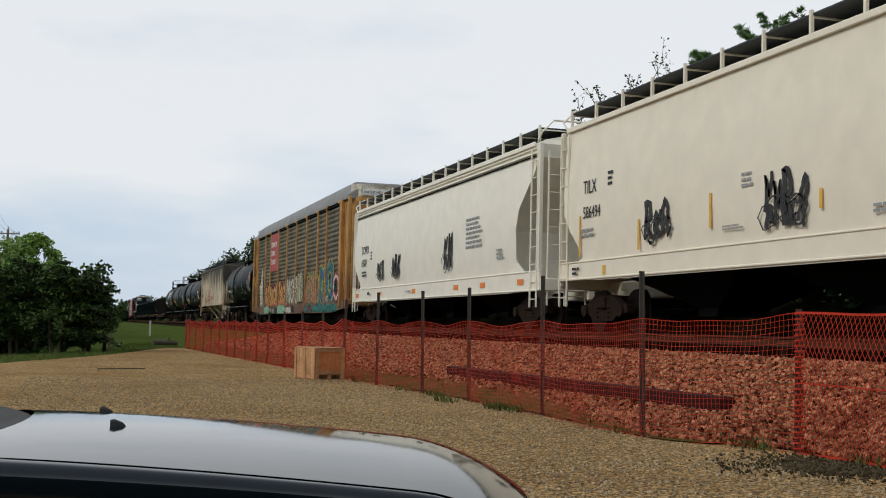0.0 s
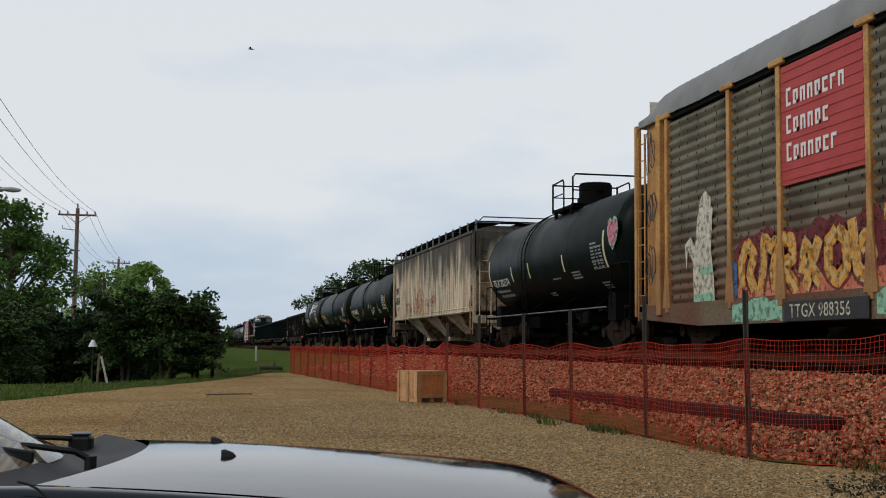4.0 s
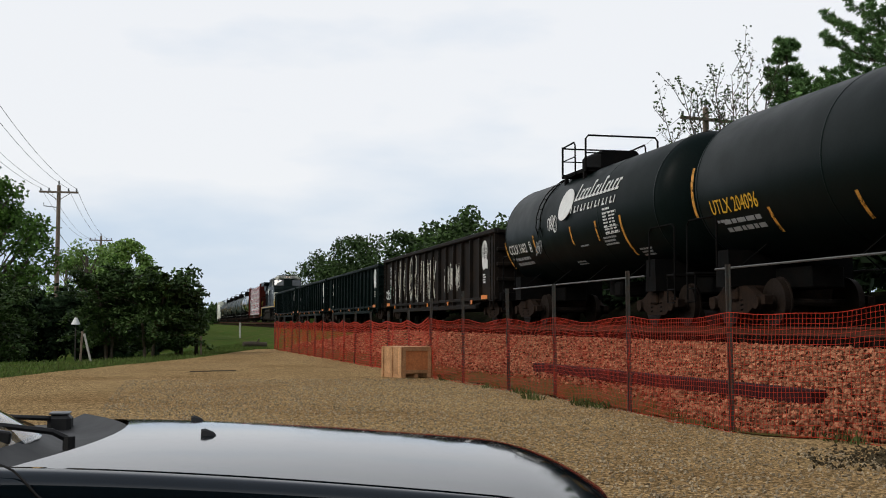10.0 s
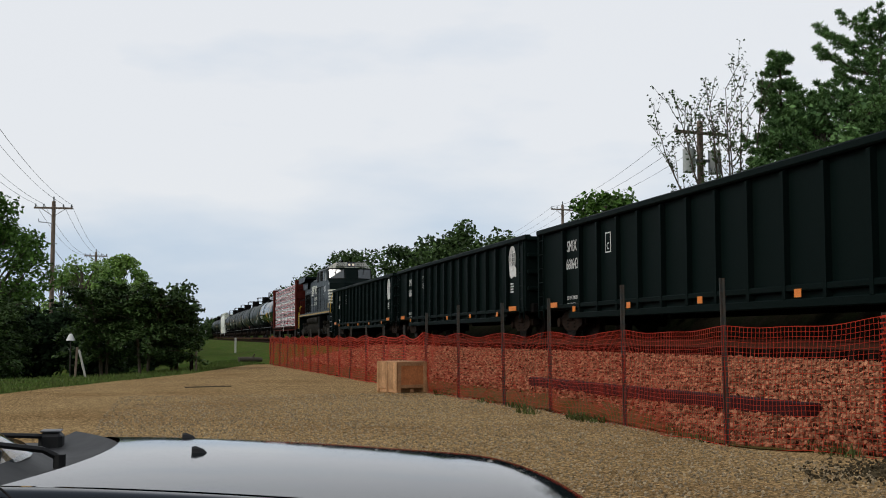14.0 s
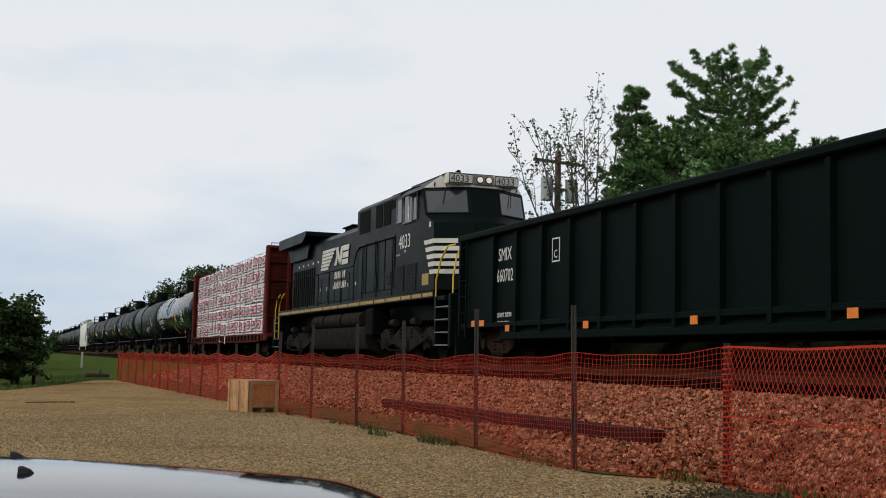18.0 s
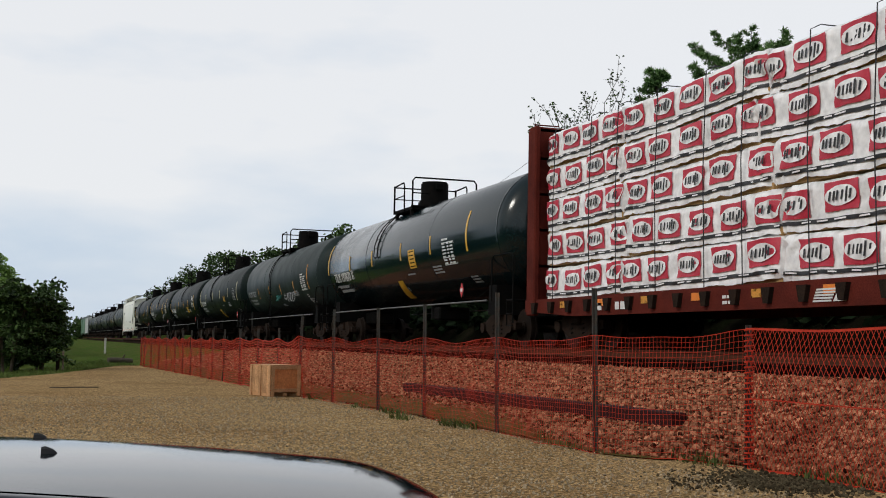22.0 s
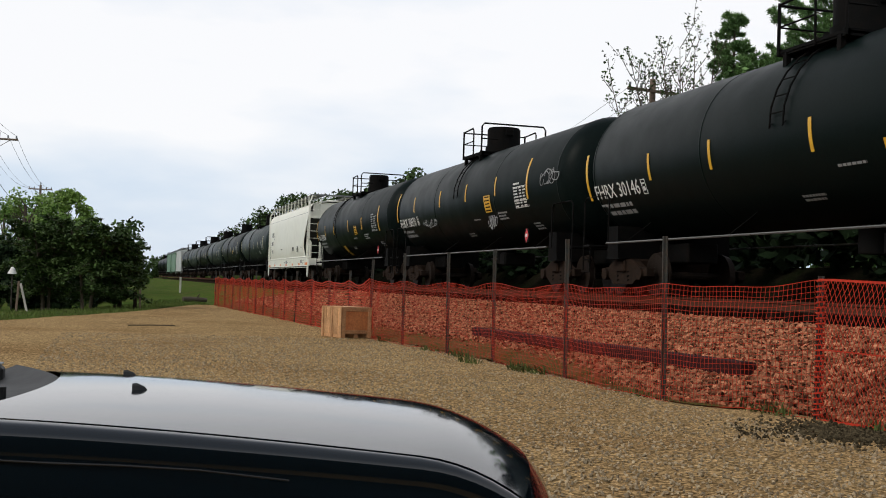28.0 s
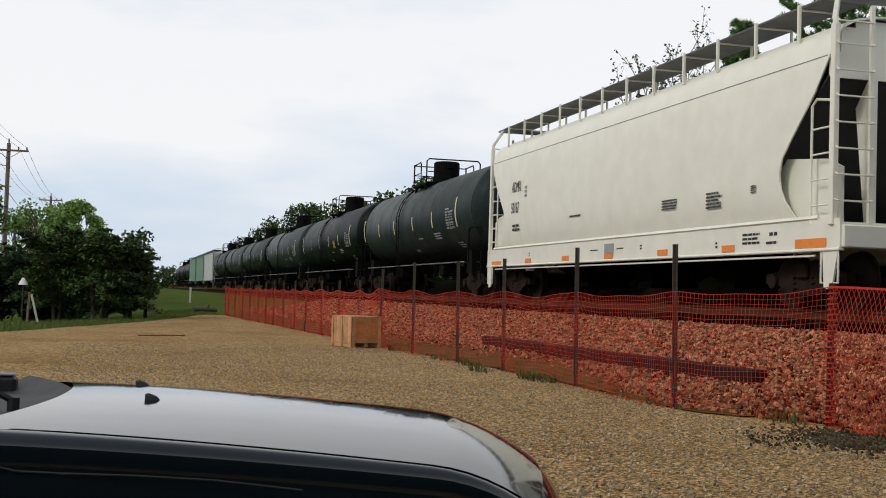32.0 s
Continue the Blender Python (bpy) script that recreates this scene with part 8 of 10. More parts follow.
round_hopper("clean white round-sided covered hopper with orange reflectors", 412.0, 430.2, M_CLEANWHITE, texts=[("ADMX", 0.265, 6.57, 2.93, B, 1.6), ("50167", 0.265, 6.6, 2.36, B, 1.6)],
             small=[(5.5, 2.7, 0.2, 0.34, 3, M_GREYLETTER), (6.46, 1.82, 0.75, 0.22, 2, B), (2.13, 1.98, 0.7, 0.07, 1, B), (-2.92, 1.84, 0.85, 0.22, 4, B), (-4.77, 1.75, 0.6, 0.32, 5, B), (-6.37, 1.94, 0.18, 0.14, 4, B),
                    (-6.02, 1.05, 0.6, 0.22, 3, B), (-6.9, 1.16, 0.3, 0.1, 1, B), (-6.8, 1.03, 0.45, 0.08, 1, B), (0.9, 1.14, 0.5, 0.05, 1, B), (-0.6, 1.14, 0.4, 0.05, 1, B), (5.2, 1.12, 0.12, 0.12, 2, B), (-1.8, 1.1, 0.1, 0.12, 2, B), (-5.05, 1.02, 0.08, 0.14, 2, B)],
             stripes=[(-8.12, 0.97, 0.86, 0.14, M_ORANGE), (8.0, 0.96, 0.86, 0.1, M_ORANGE)] + [(y, 0.97, 0.45, 0.12, M_ORANGE) for y in (5.25, 2.5, -2.87, -5.52)] + [(-0.17, 1.08, 0.5, 0.22, M_GREYLETTER), (-0.17, 0.97, 0.5, 0.1, M_ORANGE)])
for k in range(6):
    tank_car("black tank car with pale bars", 430.9 + 18.9 * k, 449.3 + 18.9 * k, M_BLACK if k % 2 else M_GREYBLACK, group="far black tank cars", stripes=bands(([8.6, -6.5], -20, 16), ([5.5, 2.6, -0.5, -3.4], -16, 4), M_PALESTRIPE), signs=tank_signs(9.2, panel=(-5.2, -6.2, 2.26, 2.85, M_GREYLETTER), yellow=(-2.4, -1.9, -20, -6, M_YELLOW) if k == 1 else None))
hopper_car("light grey covered hopper streaked with dirt", 544.0, 561.0, M_LIGHTGREY, straight=True, bulge=0.02)
hopper_car("faded green covered hopper far back", 562.0, 580.0, M_GREENCAR, straight=True, bulge=0.02)
hopper_car("faded green covered hopper far back", 581.0, 599.0, M_GREENCAR, straight=True, bulge=0.02)
for k in range(3):
    tank_car("black tank car far down the train", 600.0 + 18.9 * k, 618.4 + 18.9 * k, M_BLACK, group="far black tank cars")


# ---- safety fence ----
FENCE_POSTS = [(7.55, 2.5), (7.3, 6.6), (7.05, 10.6), (6.2, 12.4), (6.16, 15.4), (6.2, 18.8), (5.95, 20.75), (5.72, 23.3), (5.6, 26.0), (5.52, 28.05), (5.42, 30.25), (5.33, 32.55), (5.23, 34.9), (5.15, 36.7), (5.07, 38.7), (4.98, 40.7), (4.91, 42.4), (4.83, 44.2), (4.74, 46.4), (4.65, 48.4), (4.56, 50.7), (4.46, 53.0), (4.42, 54.0)]
NET_TOP = [1.47, 1.46, 1.46, 1.38, 1.35, 1.34, 1.33, 1.33, 1.36, 1.30, 1.28] + [1.3, 1.26] * 6


def build_fence():
    fence = thing("safety_fence", "orange plastic mesh safety fence tied to dark steel posts", "fence")
    post = Shape().add([], [])
    prof = [(-0.035, -0.02), (0.035, -0.02), (0.035, -0.008), (0.008, -0.004), (0.008, 0.03), (-0.008, 0.03), (-0.008, -0.004), (-0.035, -0.008)]
    rng = random.Random(6)
    tall_mesh = {}
    for k, (x, y) in enumerate(FENCE_POSTS):
        tall = {2: 1.5, 3: 1.93, 4: 1.98, 5: 1.9, 6: 1.88, 7: 1.9, 8: 1.8}.get(k, 1.55 if k > 8 else 1.5)
        if tall not in tall_mesh:
            tall_mesh[tall] = Shape().prism(prof, -0.3, tall).mesh("post", M_POST)
        p = part("post", tall_mesh[tall], None, fence, at=pose(x, y + 0.05, ground_z(x, y), 90 + rng.uniform(-1.2, 1.2), rng.uniform(-1.5, 1.5), -90 + rng.uniform(-8, 8)))
        if k == 2:
            s = Shape()
            for q in range(26):
                s.tube([(0.05 * math.cos(a), 0.05 * math.sin(a), 0.06 + q * 0.055 + a * 0.004) for a in range(7)], 0.010, 4)
            part("net_roll", s, M_NET, fence, at=pose(x - 0.01, y, 0.0))
    # the net: each bay of strands hangs and sags between two posts
    for k in range(len(FENCE_POSTS) - 1):
        (xa, ya), (xb, yb) = FENCE_POSTS[k], FENCE_POSTS[k + 1]
        L = math.hypot(xb - xa, yb - ya)
        ta, tb = NET_TOP[k], NET_TOP[k + 1]
        diamond = k < 2
        rows = 23 if k < 8 else 18
        cols = max(6, int(L / (0.052 if k < 8 else 0.075)))
        sag = 0.07 if k >= 2 else 0.015
        if 8 <= k <= 8:
            sag = 0.13
        phase = rng.uniform(0, 6)
        ux, uy = (xb - xa) / L, (yb - ya) / L

        def at(c, r):
            """A point of the net: c along the bay, r up it."""
            top = ta + (tb - ta) * c - sag * math.sin(math.pi * c) ** 1.3 - 0.02 * math.sin(c * 9 + phase) * math.sin(math.pi * c)
            low = 0.02 + 0.05 * (0.5 + 0.5 * math.sin(c * 7 + phase * 2)) * math.sin(math.pi * c)
            z = low + (top - low) * (r ** (0.97 if k > 1 else 1.0))
            out = 0.05 * math.sin(math.pi * c) * math.sin(r * 3.0 + phase) + 0.05 * noise.noise((c * 4 + phase, r * 3, 0.5)) + 0.12 * (1 - r) ** 3 * math.sin(math.pi * c) * (0.4 + 0.6 * math.sin(c * 5 + phase))
            slip = 0.03 * noise.noise((c * 3, r * 4, phase))
            x, y = xa + (xb - xa) * (c + slip * 0.3), ya + (yb - ya) * (c + slip * 0.3)
            return Vector((x - uy * out - 0.04, y + ux * out, z + ground_z(min(x, fence_x(y)), y)))

        s = Shape()
        half = 0.0019 if k < 8 else 0.0062
        n_seg = 10 if k < 8 else 5

        def strand(pts, vertical, wd):
            v, f = [], []
            for p in pts:
                w = Vector((ux, uy, 0)) * wd if vertical else Vector((0, 0, wd))
                o = Vector((-uy, ux, 0)) * 0.0018
                v += [p - w - o, p + w - o, p + w + o, p - w + o]
            for i in range(len(pts) - 1):
                a = i * 4
                f += [(a, a + 1, a + 5, a + 4), (a + 1, a + 2, a + 6, a + 5), (a + 2, a + 3, a + 7, a + 6), (a + 3, a, a + 4, a + 7)]
            s.add(v, f)

        if diamond:
            cells = int(L / 0.07)
            for d in (-1, 1):
                for q in range(-rows // 2, cells + rows // 2):
                    pts = []
                    for i in range(rows + 1):
                        c = (q + d * i * 0.5) / cells
                        if 0 <= c <= 1:
                            pts.append(at(c, i / rows))
                    if len(pts) > 1:
                        strand(pts, True, 0.0027)
            for r in (0.0, 0.5, 1.0):
                strand([at(i / 24, r) for i in range(25)], False, 0.012 if r != 0.5 else 0.006)
        else:
            for c in range(cols + 1):
                strand([at(c / cols, i / n_seg) for i in range(n_seg + 1)], True, half * 0.75)
            m = 18 if k < 8 else 10
            for r in range(rows + 1):
                w = half * (1.0 if 0 < r < rows else 1.8)
                strand([at(i / m, r / rows) for i in range(m + 1)], False, w)
        me = s.mesh("net", M_NET, 0, fix=False)
        part("net", me, None, fence, kind="stuff" if k > 8 else "")


build_fence()


# ---- ballast stones on the bank ----
def build_stones():
    rng = random.Random(12)
    base = []
    for q in range(8):
        pts = [(x * rng.uniform(0.55, 1.05), y * rng.uniform(0.55, 1.05), z * rng.uniform(0.6, 1.05)) for x in (-1, 1) for y in (-1, 1) for z in (-1, 1)]
        base.append((pts, [(0, 1, 3, 2), (4, 6, 7, 5), (0, 4, 5, 1), (2, 3, 7, 6), (0, 2, 6, 4), (1, 5, 7, 3)]))

    def scatter(n, region, lo, hi):
        s = Shape()
        for _ in range(n):
            x, y, z = region()
            pts, f = rng.choice(base)
            sz = rng.uniform(lo, hi)
            e = Euler((rng.uniform(-1.2, 1.2), rng.uniform(-1.2, 1.2), rng.uniform(0, 6.28))).to_matrix()
            sx, sy, s3 = sz * rng.uniform(0.8, 1.5), sz * rng.uniform(0.6, 1.0), sz * rng.uniform(0.35, 0.75)
            o = Vector((x, y, z))
            s.add([o + e @ Vector((p[0] * sx, p[1] * sy, p[2] * s3)) for p in pts], f)
        return s

    def bank():
        y = 7.5 + 30 * rng.random() ** 1.5
        a = fence_x(y) + 0.15 + (0.95 * step01((y - 13) / 5)) * (0.35 + 0.65 * rng.random() ** 0.4)
        x = a + (9.7 - a) * rng.random()
        return x, y, ground_z(x, y) + 0.03 + 0.045 * rng.random()

    def far_bank():
        y = rng.uniform(36, 55)
        a = fence_x(y) + 1.1
        x = a + (9.6 - a) * rng.random()
        return x, y, ground_z(x, y) + 0.05

    s = scatter(62000, bank, 0.016, 0.036)
    me = s.mesh("ballast_stones", M_STONE, 0, fix=False)
    tagged(part("ballast_stones", me, None, kind="stuff"), "loose pinkish-brown crushed stone on the railway bank", "ballast stone")
    s = scatter(9000, far_bank, 0.035, 0.065)
    tagged(part("ballast_stones", s.mesh("ballast_stones", M_STONE, 0, fix=False), None, kind="stuff"), "loose pinkish-brown crushed stone on the railway bank", "ballast stone")

    def lot():
        y = 5.5 + 20 * rng.random() ** 1.6
        x = rng.uniform(-1.0, 6.2)
        return x, y, 0.03

    s = scatter(20000, lot, 0.006, 0.015)
    tagged(part("lot_pebbles", s.mesh("lot_pebbles", M_PEBBLE, 0, fix=False), None, kind="stuff"), "small tan pebbles loose on the gravel lot", "pebble")

    def rubble():
        return min(7.3, rng.gauss(6.7, 0.45)), rng.gauss(9.4, 0.5), 0.026

    s = scatter(2200, rubble, 0.006, 0.024)
    tagged(part("asphalt_rubble", s.mesh("asphalt_rubble", M_RUBBLE, 0, fix=False), None, kind="stuff"), "dark broken asphalt crumbs at the foot of the fence", "rubble")


M_PEBBLE = mat("tan_pebble", (0.36, 0.28, 0.17), 0.9, scale=9, amt=0.5, bump=0, island=0.45)
M_RUBBLE = mat("dark_asphalt_crumb", (0.075, 0.06, 0.036), 0.9, scale=9, amt=0.5, bump=0, island=0.6, ior=1.05)
build_stones()


# ---- crate, old timber, weeds ----
def build_crate():
    c = thing("shipping_crate", "open-slatted pine crate with orange plywood front on the gravel", "crate")
    w, d, h = 0.74, 0.90, 0.67
    z0 = 0.10
    part("plywood_panel", Shape().box(0.02, w - 0.02, 0.018, 0.034, z0 + 0.03, h - 0.02), M_CRATEPANEL, c)
    part("plywood_panel", Shape().box(0.02, w - 0.02, d - 0.034, d - 0.018, z0 + 0.03, h - 0.02), M_CRATEPANEL, c)
    for x in (0.0, w - 0.085):
        part("corner_board", Shape().box(x, x + 0.085, -0.004, 0.018, 0.0, h, 0.004), M_CRATE, c)
        part("corner_board", Shape().box(x, x + 0.085, d - 0.018, d + 0.004, 0.0, h, 0.004), M_CRATE, c)
    for z in (z0, h - 0.08):
        part("rail_board", Shape().box(0.086, w - 0.086, -0.002, 0.018, z, z + 0.075, 0.004), M_CRATE, c)
        part("rail_board", Shape().box(0.086, w - 0.086, d - 0.018, d + 0.002, z, z + 0.075, 0.004), M_CRATE, c)
    n = 5
    for sx in (0, 1):
        for k in range(n):
            y0 = 0.02 + k * (d - 0.04) / n
            x0 = -0.016 if sx == 0 else w
            part("slat", Shape().box(x0, x0 + 0.016, y0 + 0.004, y0 + (d - 0.04) / n - 0.006, z0 - 0.02, h, 0.003), M_CRATE, c)
        for y0 in (0.0, d / 2 - 0.04, d - 0.08):
            x0 = -0.034 if sx == 0 else w + 0.017
            part("batten", Shape().box(x0, x0 + 0.017, y0, y0 + 0.08, 0.0, h + 0.005, 0.003), M_CRATE, c)
    for x in (0.0, w / 2 - 0.05, w - 0.1):
        part("skid", Shape().box(x, x + 0.1, 0.02, d - 0.02, 0.0, 0.085, 0.006), M_CRATE, c)
    for k in range(5):
        y0 = k * d / 5
        part("lid_board", Shape().box(-0.02, w + 0.02, y0 + 0.003, y0 + d / 5 - 0.003, h, h + 0.018, 0.003), M_CRATE, c)
    c.matrix_basis = pose(4.87, 25.50, 0.03, 0, 0, 19) @ pose(0, 0, 0)


build_crate()


def build_bank_things():
    b = thing("old_timber", "long dark-stained timber lying on the ballast bank behind the fence", "timber")
    p0, p1 = Vector((7.12, 22.74, 0.36)), Vector((7.36, 12.55, 0.385))
    L = (p1 - p0).length
    s = Shape().box(-0.11, 0.11, 0, L, -0.09, 0.09, 0.015)
    part("beam", s, M_BEAM, b)
    part("beam", Shape().box(-0.135, 0.06, 0.15, L * 0.62, -0.17, -0.092, 0.012), M_BEAM, b)
    s = Shape()
    for k in range(5):
        s.box(-0.126, -0.121, L * 0.53 + k * 0.13, L * 0.53 + k * 0.13 + 0.09, -0.03, 0.05)
    part("stencil", s, M_GREYLETTER, b, smooth=0)
    q = (p1 - p0).to_track_quat("Y", "Z")
    b.matrix_basis = Matrix.Translation(p0) @ q.to_matrix().to_4x4()
    # weeds at the fence foot
    rng = random.Random(3)
    for cx, cy, n, r in ((5.62, 18.3, 60, 0.28), (6.0, 16.6, 170, 0.45), (6.35, 14.3, 40, 0.25), (5.9, 19.9, 40, 0.3), (6.8, 11.3, 110, 0.35), (5.8, 21.5, 40, 0.3), (7.15, 9.4, 110, 0.4), (5.66, 24.6, 50, 0.3), (6.15, 13.2, 40, 0.3)):
        s = Shape()
        for _ in range(n):
            a, d = rng.uniform(0, 6.28), r * math.sqrt(rng.random())
            x, y = cx + 0.5 * d * math.cos(a), cy + 1.4 * d * math.sin(a)
            hh, lean, w = rng.uniform(0.04, 0.16), rng.uniform(-0.12, 0.12), rng.uniform(0.006, 0.014)
            a2 = rng.uniform(0, 3.14)
            dx, dy = w * math.cos(a2), w * math.sin(a2)
            s.add([(x - dx, y - dy, 0), (x + dx, y + dy, 0), (x + dx * 0.8 + lean * 0.4, y + dy * 0.8 + lean * 0.3, hh * 0.6), (x - dx * 0.8 + lean * 0.4, y - dy * 0.8 + lean * 0.3, hh * 0.6), (x + lean, y + lean * 0.6, hh)], [(0, 1, 2, 3), (3, 2, 4)])
        tagged(part("weeds", s.mesh("weeds", M_WEED, 0, fix=False), None, at=pose(0, 0, 0.02), kind="stuff"), "low green weeds along the fence foot", "weeds")
    part_ = thing("fallen_stick", "thin dark stick lying on the gravel lot", "stick")
    part("stick", Shape().tube([(0, 0, 0), (0.6, 0.05, 0.01), (1.15, 0.22, 0.005)], 0.014, 5), M_BARK, part_)
    part_.matrix_basis = pose(0.35, 29.3, 0.045, 0, 0, 6)


build_bank_things()


def build_grass():
    """Grass blades on the verge between the lot and the trees."""
    rng, s = random.Random(15), Shape()
    for _ in range(14000):
        x = rng.uniform(-9.5, 4.2)
        edge = 27.5 + 3.0 * (x + 3.6) if x < -3.6 else 27.5 + 3.35 * (x + 3.6) if x < 0.6 else min(54.0, 41.6 + 4.2 * (x - 0.6))
        y = edge + 14 * rng.random() ** 2 - 0.15
        z = ground_z(x, y)
        hh, a, w = rng.uniform(0.04, 0.13), rng.uniform(0, 3.14), rng.uniform(0.008, 0.02)
        dx, dy, l = w * math.cos(a), w * math.sin(a), rng.uniform(-0.06, 0.06)
        s.add([(x - dx, y - dy, z), (x + dx, y + dy, z), (x + l, y + l * 0.5, z + hh)], [(0, 1, 2)])
    tagged(part("grass", s.mesh("grass", M_BLADE, 0, fix=False), None, kind="stuff"), "short tufted grass on the verge beside the lot", "grass")


build_grass()


def build_bird():
    b = thing("bird", "small dark bird flying with spread wings", "bird")
    part("body", Shape().tube([(-0.15, 0, 0), (-0.11, 0, 0), (0.0, 0, -0.01), (0.1, 0, 0), (0.2, 0, 0.01)], 0.035, 8), M_RUBBER, b)
    for sg in (-1, 1):
        s = Shape().add([(-0.07, 0.02 * sg, 0.02), (-0.10, 0.24 * sg, 0.10), (-0.02, 0.36 * sg, 0.08), (0.03, 0.2 * sg, 0.07), (0.07, 0.02 * sg, 0.02), (-0.02, 0.15 * sg, 0.045)], [(0, 1, 5), (1, 2, 3), (1, 3, 5), (5, 3, 4), (0, 5, 4)])
        part("wing", s, M_RUBBER, b, smooth=0)
    part("tail", Shape().slab([(0.0, 0.0), (0.01, 0.0), (0.01, 0.01), (0.0, 0.01)], 0.2, 0.28), M_RUBBER, b)
    for q in b.children:
        q.data.transform(Matrix.Scale(0.6, 4))
    return b


BIRD, EARLY_BIRD = build_bird(), build_bird()


# ---- poles, wires, marker post ----
def utility_pole(x, y, top, label, arm=2.4, arm_z=None, yaw=0.0, transformers=0, lower=True):
    p = thing("utility_pole", label, "utility pole")
    z0 = ground_z(x, y) - 0.3
    part("pole", Shape().tube([(0, 0, z0), (0, 0, top)], 0.17, 12, 0.12), M_POLE, p)
    az = arm_z or top - 0.45
    a = part("crossarm", Shape().box(-arm / 2, arm / 2, -0.17, -0.06, az - 0.06, az + 0.06, 0.012), M_POLE, p)
    for q in (-arm / 2 + 0.1, -arm / 4, arm / 4, arm / 2 - 0.1):
        s = Shape().tube([(q, -0.115, az + 0.06), (q, -0.115, az + 0.14), (q, -0.115, az + 0.15), (q, -0.115, az + 0.25)], 0.045, 8, 0.05)
        part("insulator", s, M_STEELGREY, a)
    for sg in (-1, 1):
        part("brace", Shape().tube([(sg * arm * 0.3, -0.12, az - 0.05), (0, -0.12, az - 0.55)], 0.02, 5), M_POLE, p)
    part("top_pin", Shape().tube([(0, 0, top), (0, 0, top + 0.3)], 0.05, 8), M_STEELGREY, p)
    for k in range(transformers):
        sg = (-1, 1)[k % 2]
        t = part("transformer", Shape().tube([(sg * 0.62, -0.1, az - 1.6), (sg * 0.62, -0.1, az - 1.55), (sg * 0.62, -0.1, az - 0.75), (sg * 0.62, -0.1, az - 0.68)], 0.25, 18), M_LIGHTGREY, p, "grey drum transformer")
        part("bushing", Shape().tube([(sg * 0.62, -0.1, az - 0.7), (sg * 0.62, -0.1, az - 0.4)], 0.06, 8), M_STEELGREY, t)
        part("bracket", Shape().box(min(0, sg * 0.4), max(0, sg * 0.4), -0.14, -0.04, az - 1.15, az - 1.05), M_STEELGREY, t)
    if lower:
        part("side_bracket", Shape().tube([(0, -0.1, az - 1.0), (-0.9, -0.1, az - 0.9), (-0.9, -0.1, az - 0.7)], 0.03, 5), M_STEELGREY, p)
        part("side_bracket", Shape().tube([(0.25, -0.1, az - 2.3), (-0.4, -0.1, az - 2.3)], 0.03, 5), M_STEELGREY, p)
    p.matrix_basis = pose(x, y, 0, 0, 0, yaw)
    return p


def wire(points, sag, name="overhead_wire", r=0.012):
    path = []
    for a, b in zip(points, points[1:]):
        a, b = Vector(a), Vector(b)
        for i in range(13):
            t = i / 12
            path.append(a.lerp(b, t) - Vector((0, 0, sag * 4 * t * (1 - t))))
    return tagged(part(name, Shape().tube(path, r, 4), M_WIRE), "thin dark overhead wire slung between poles", "wire")


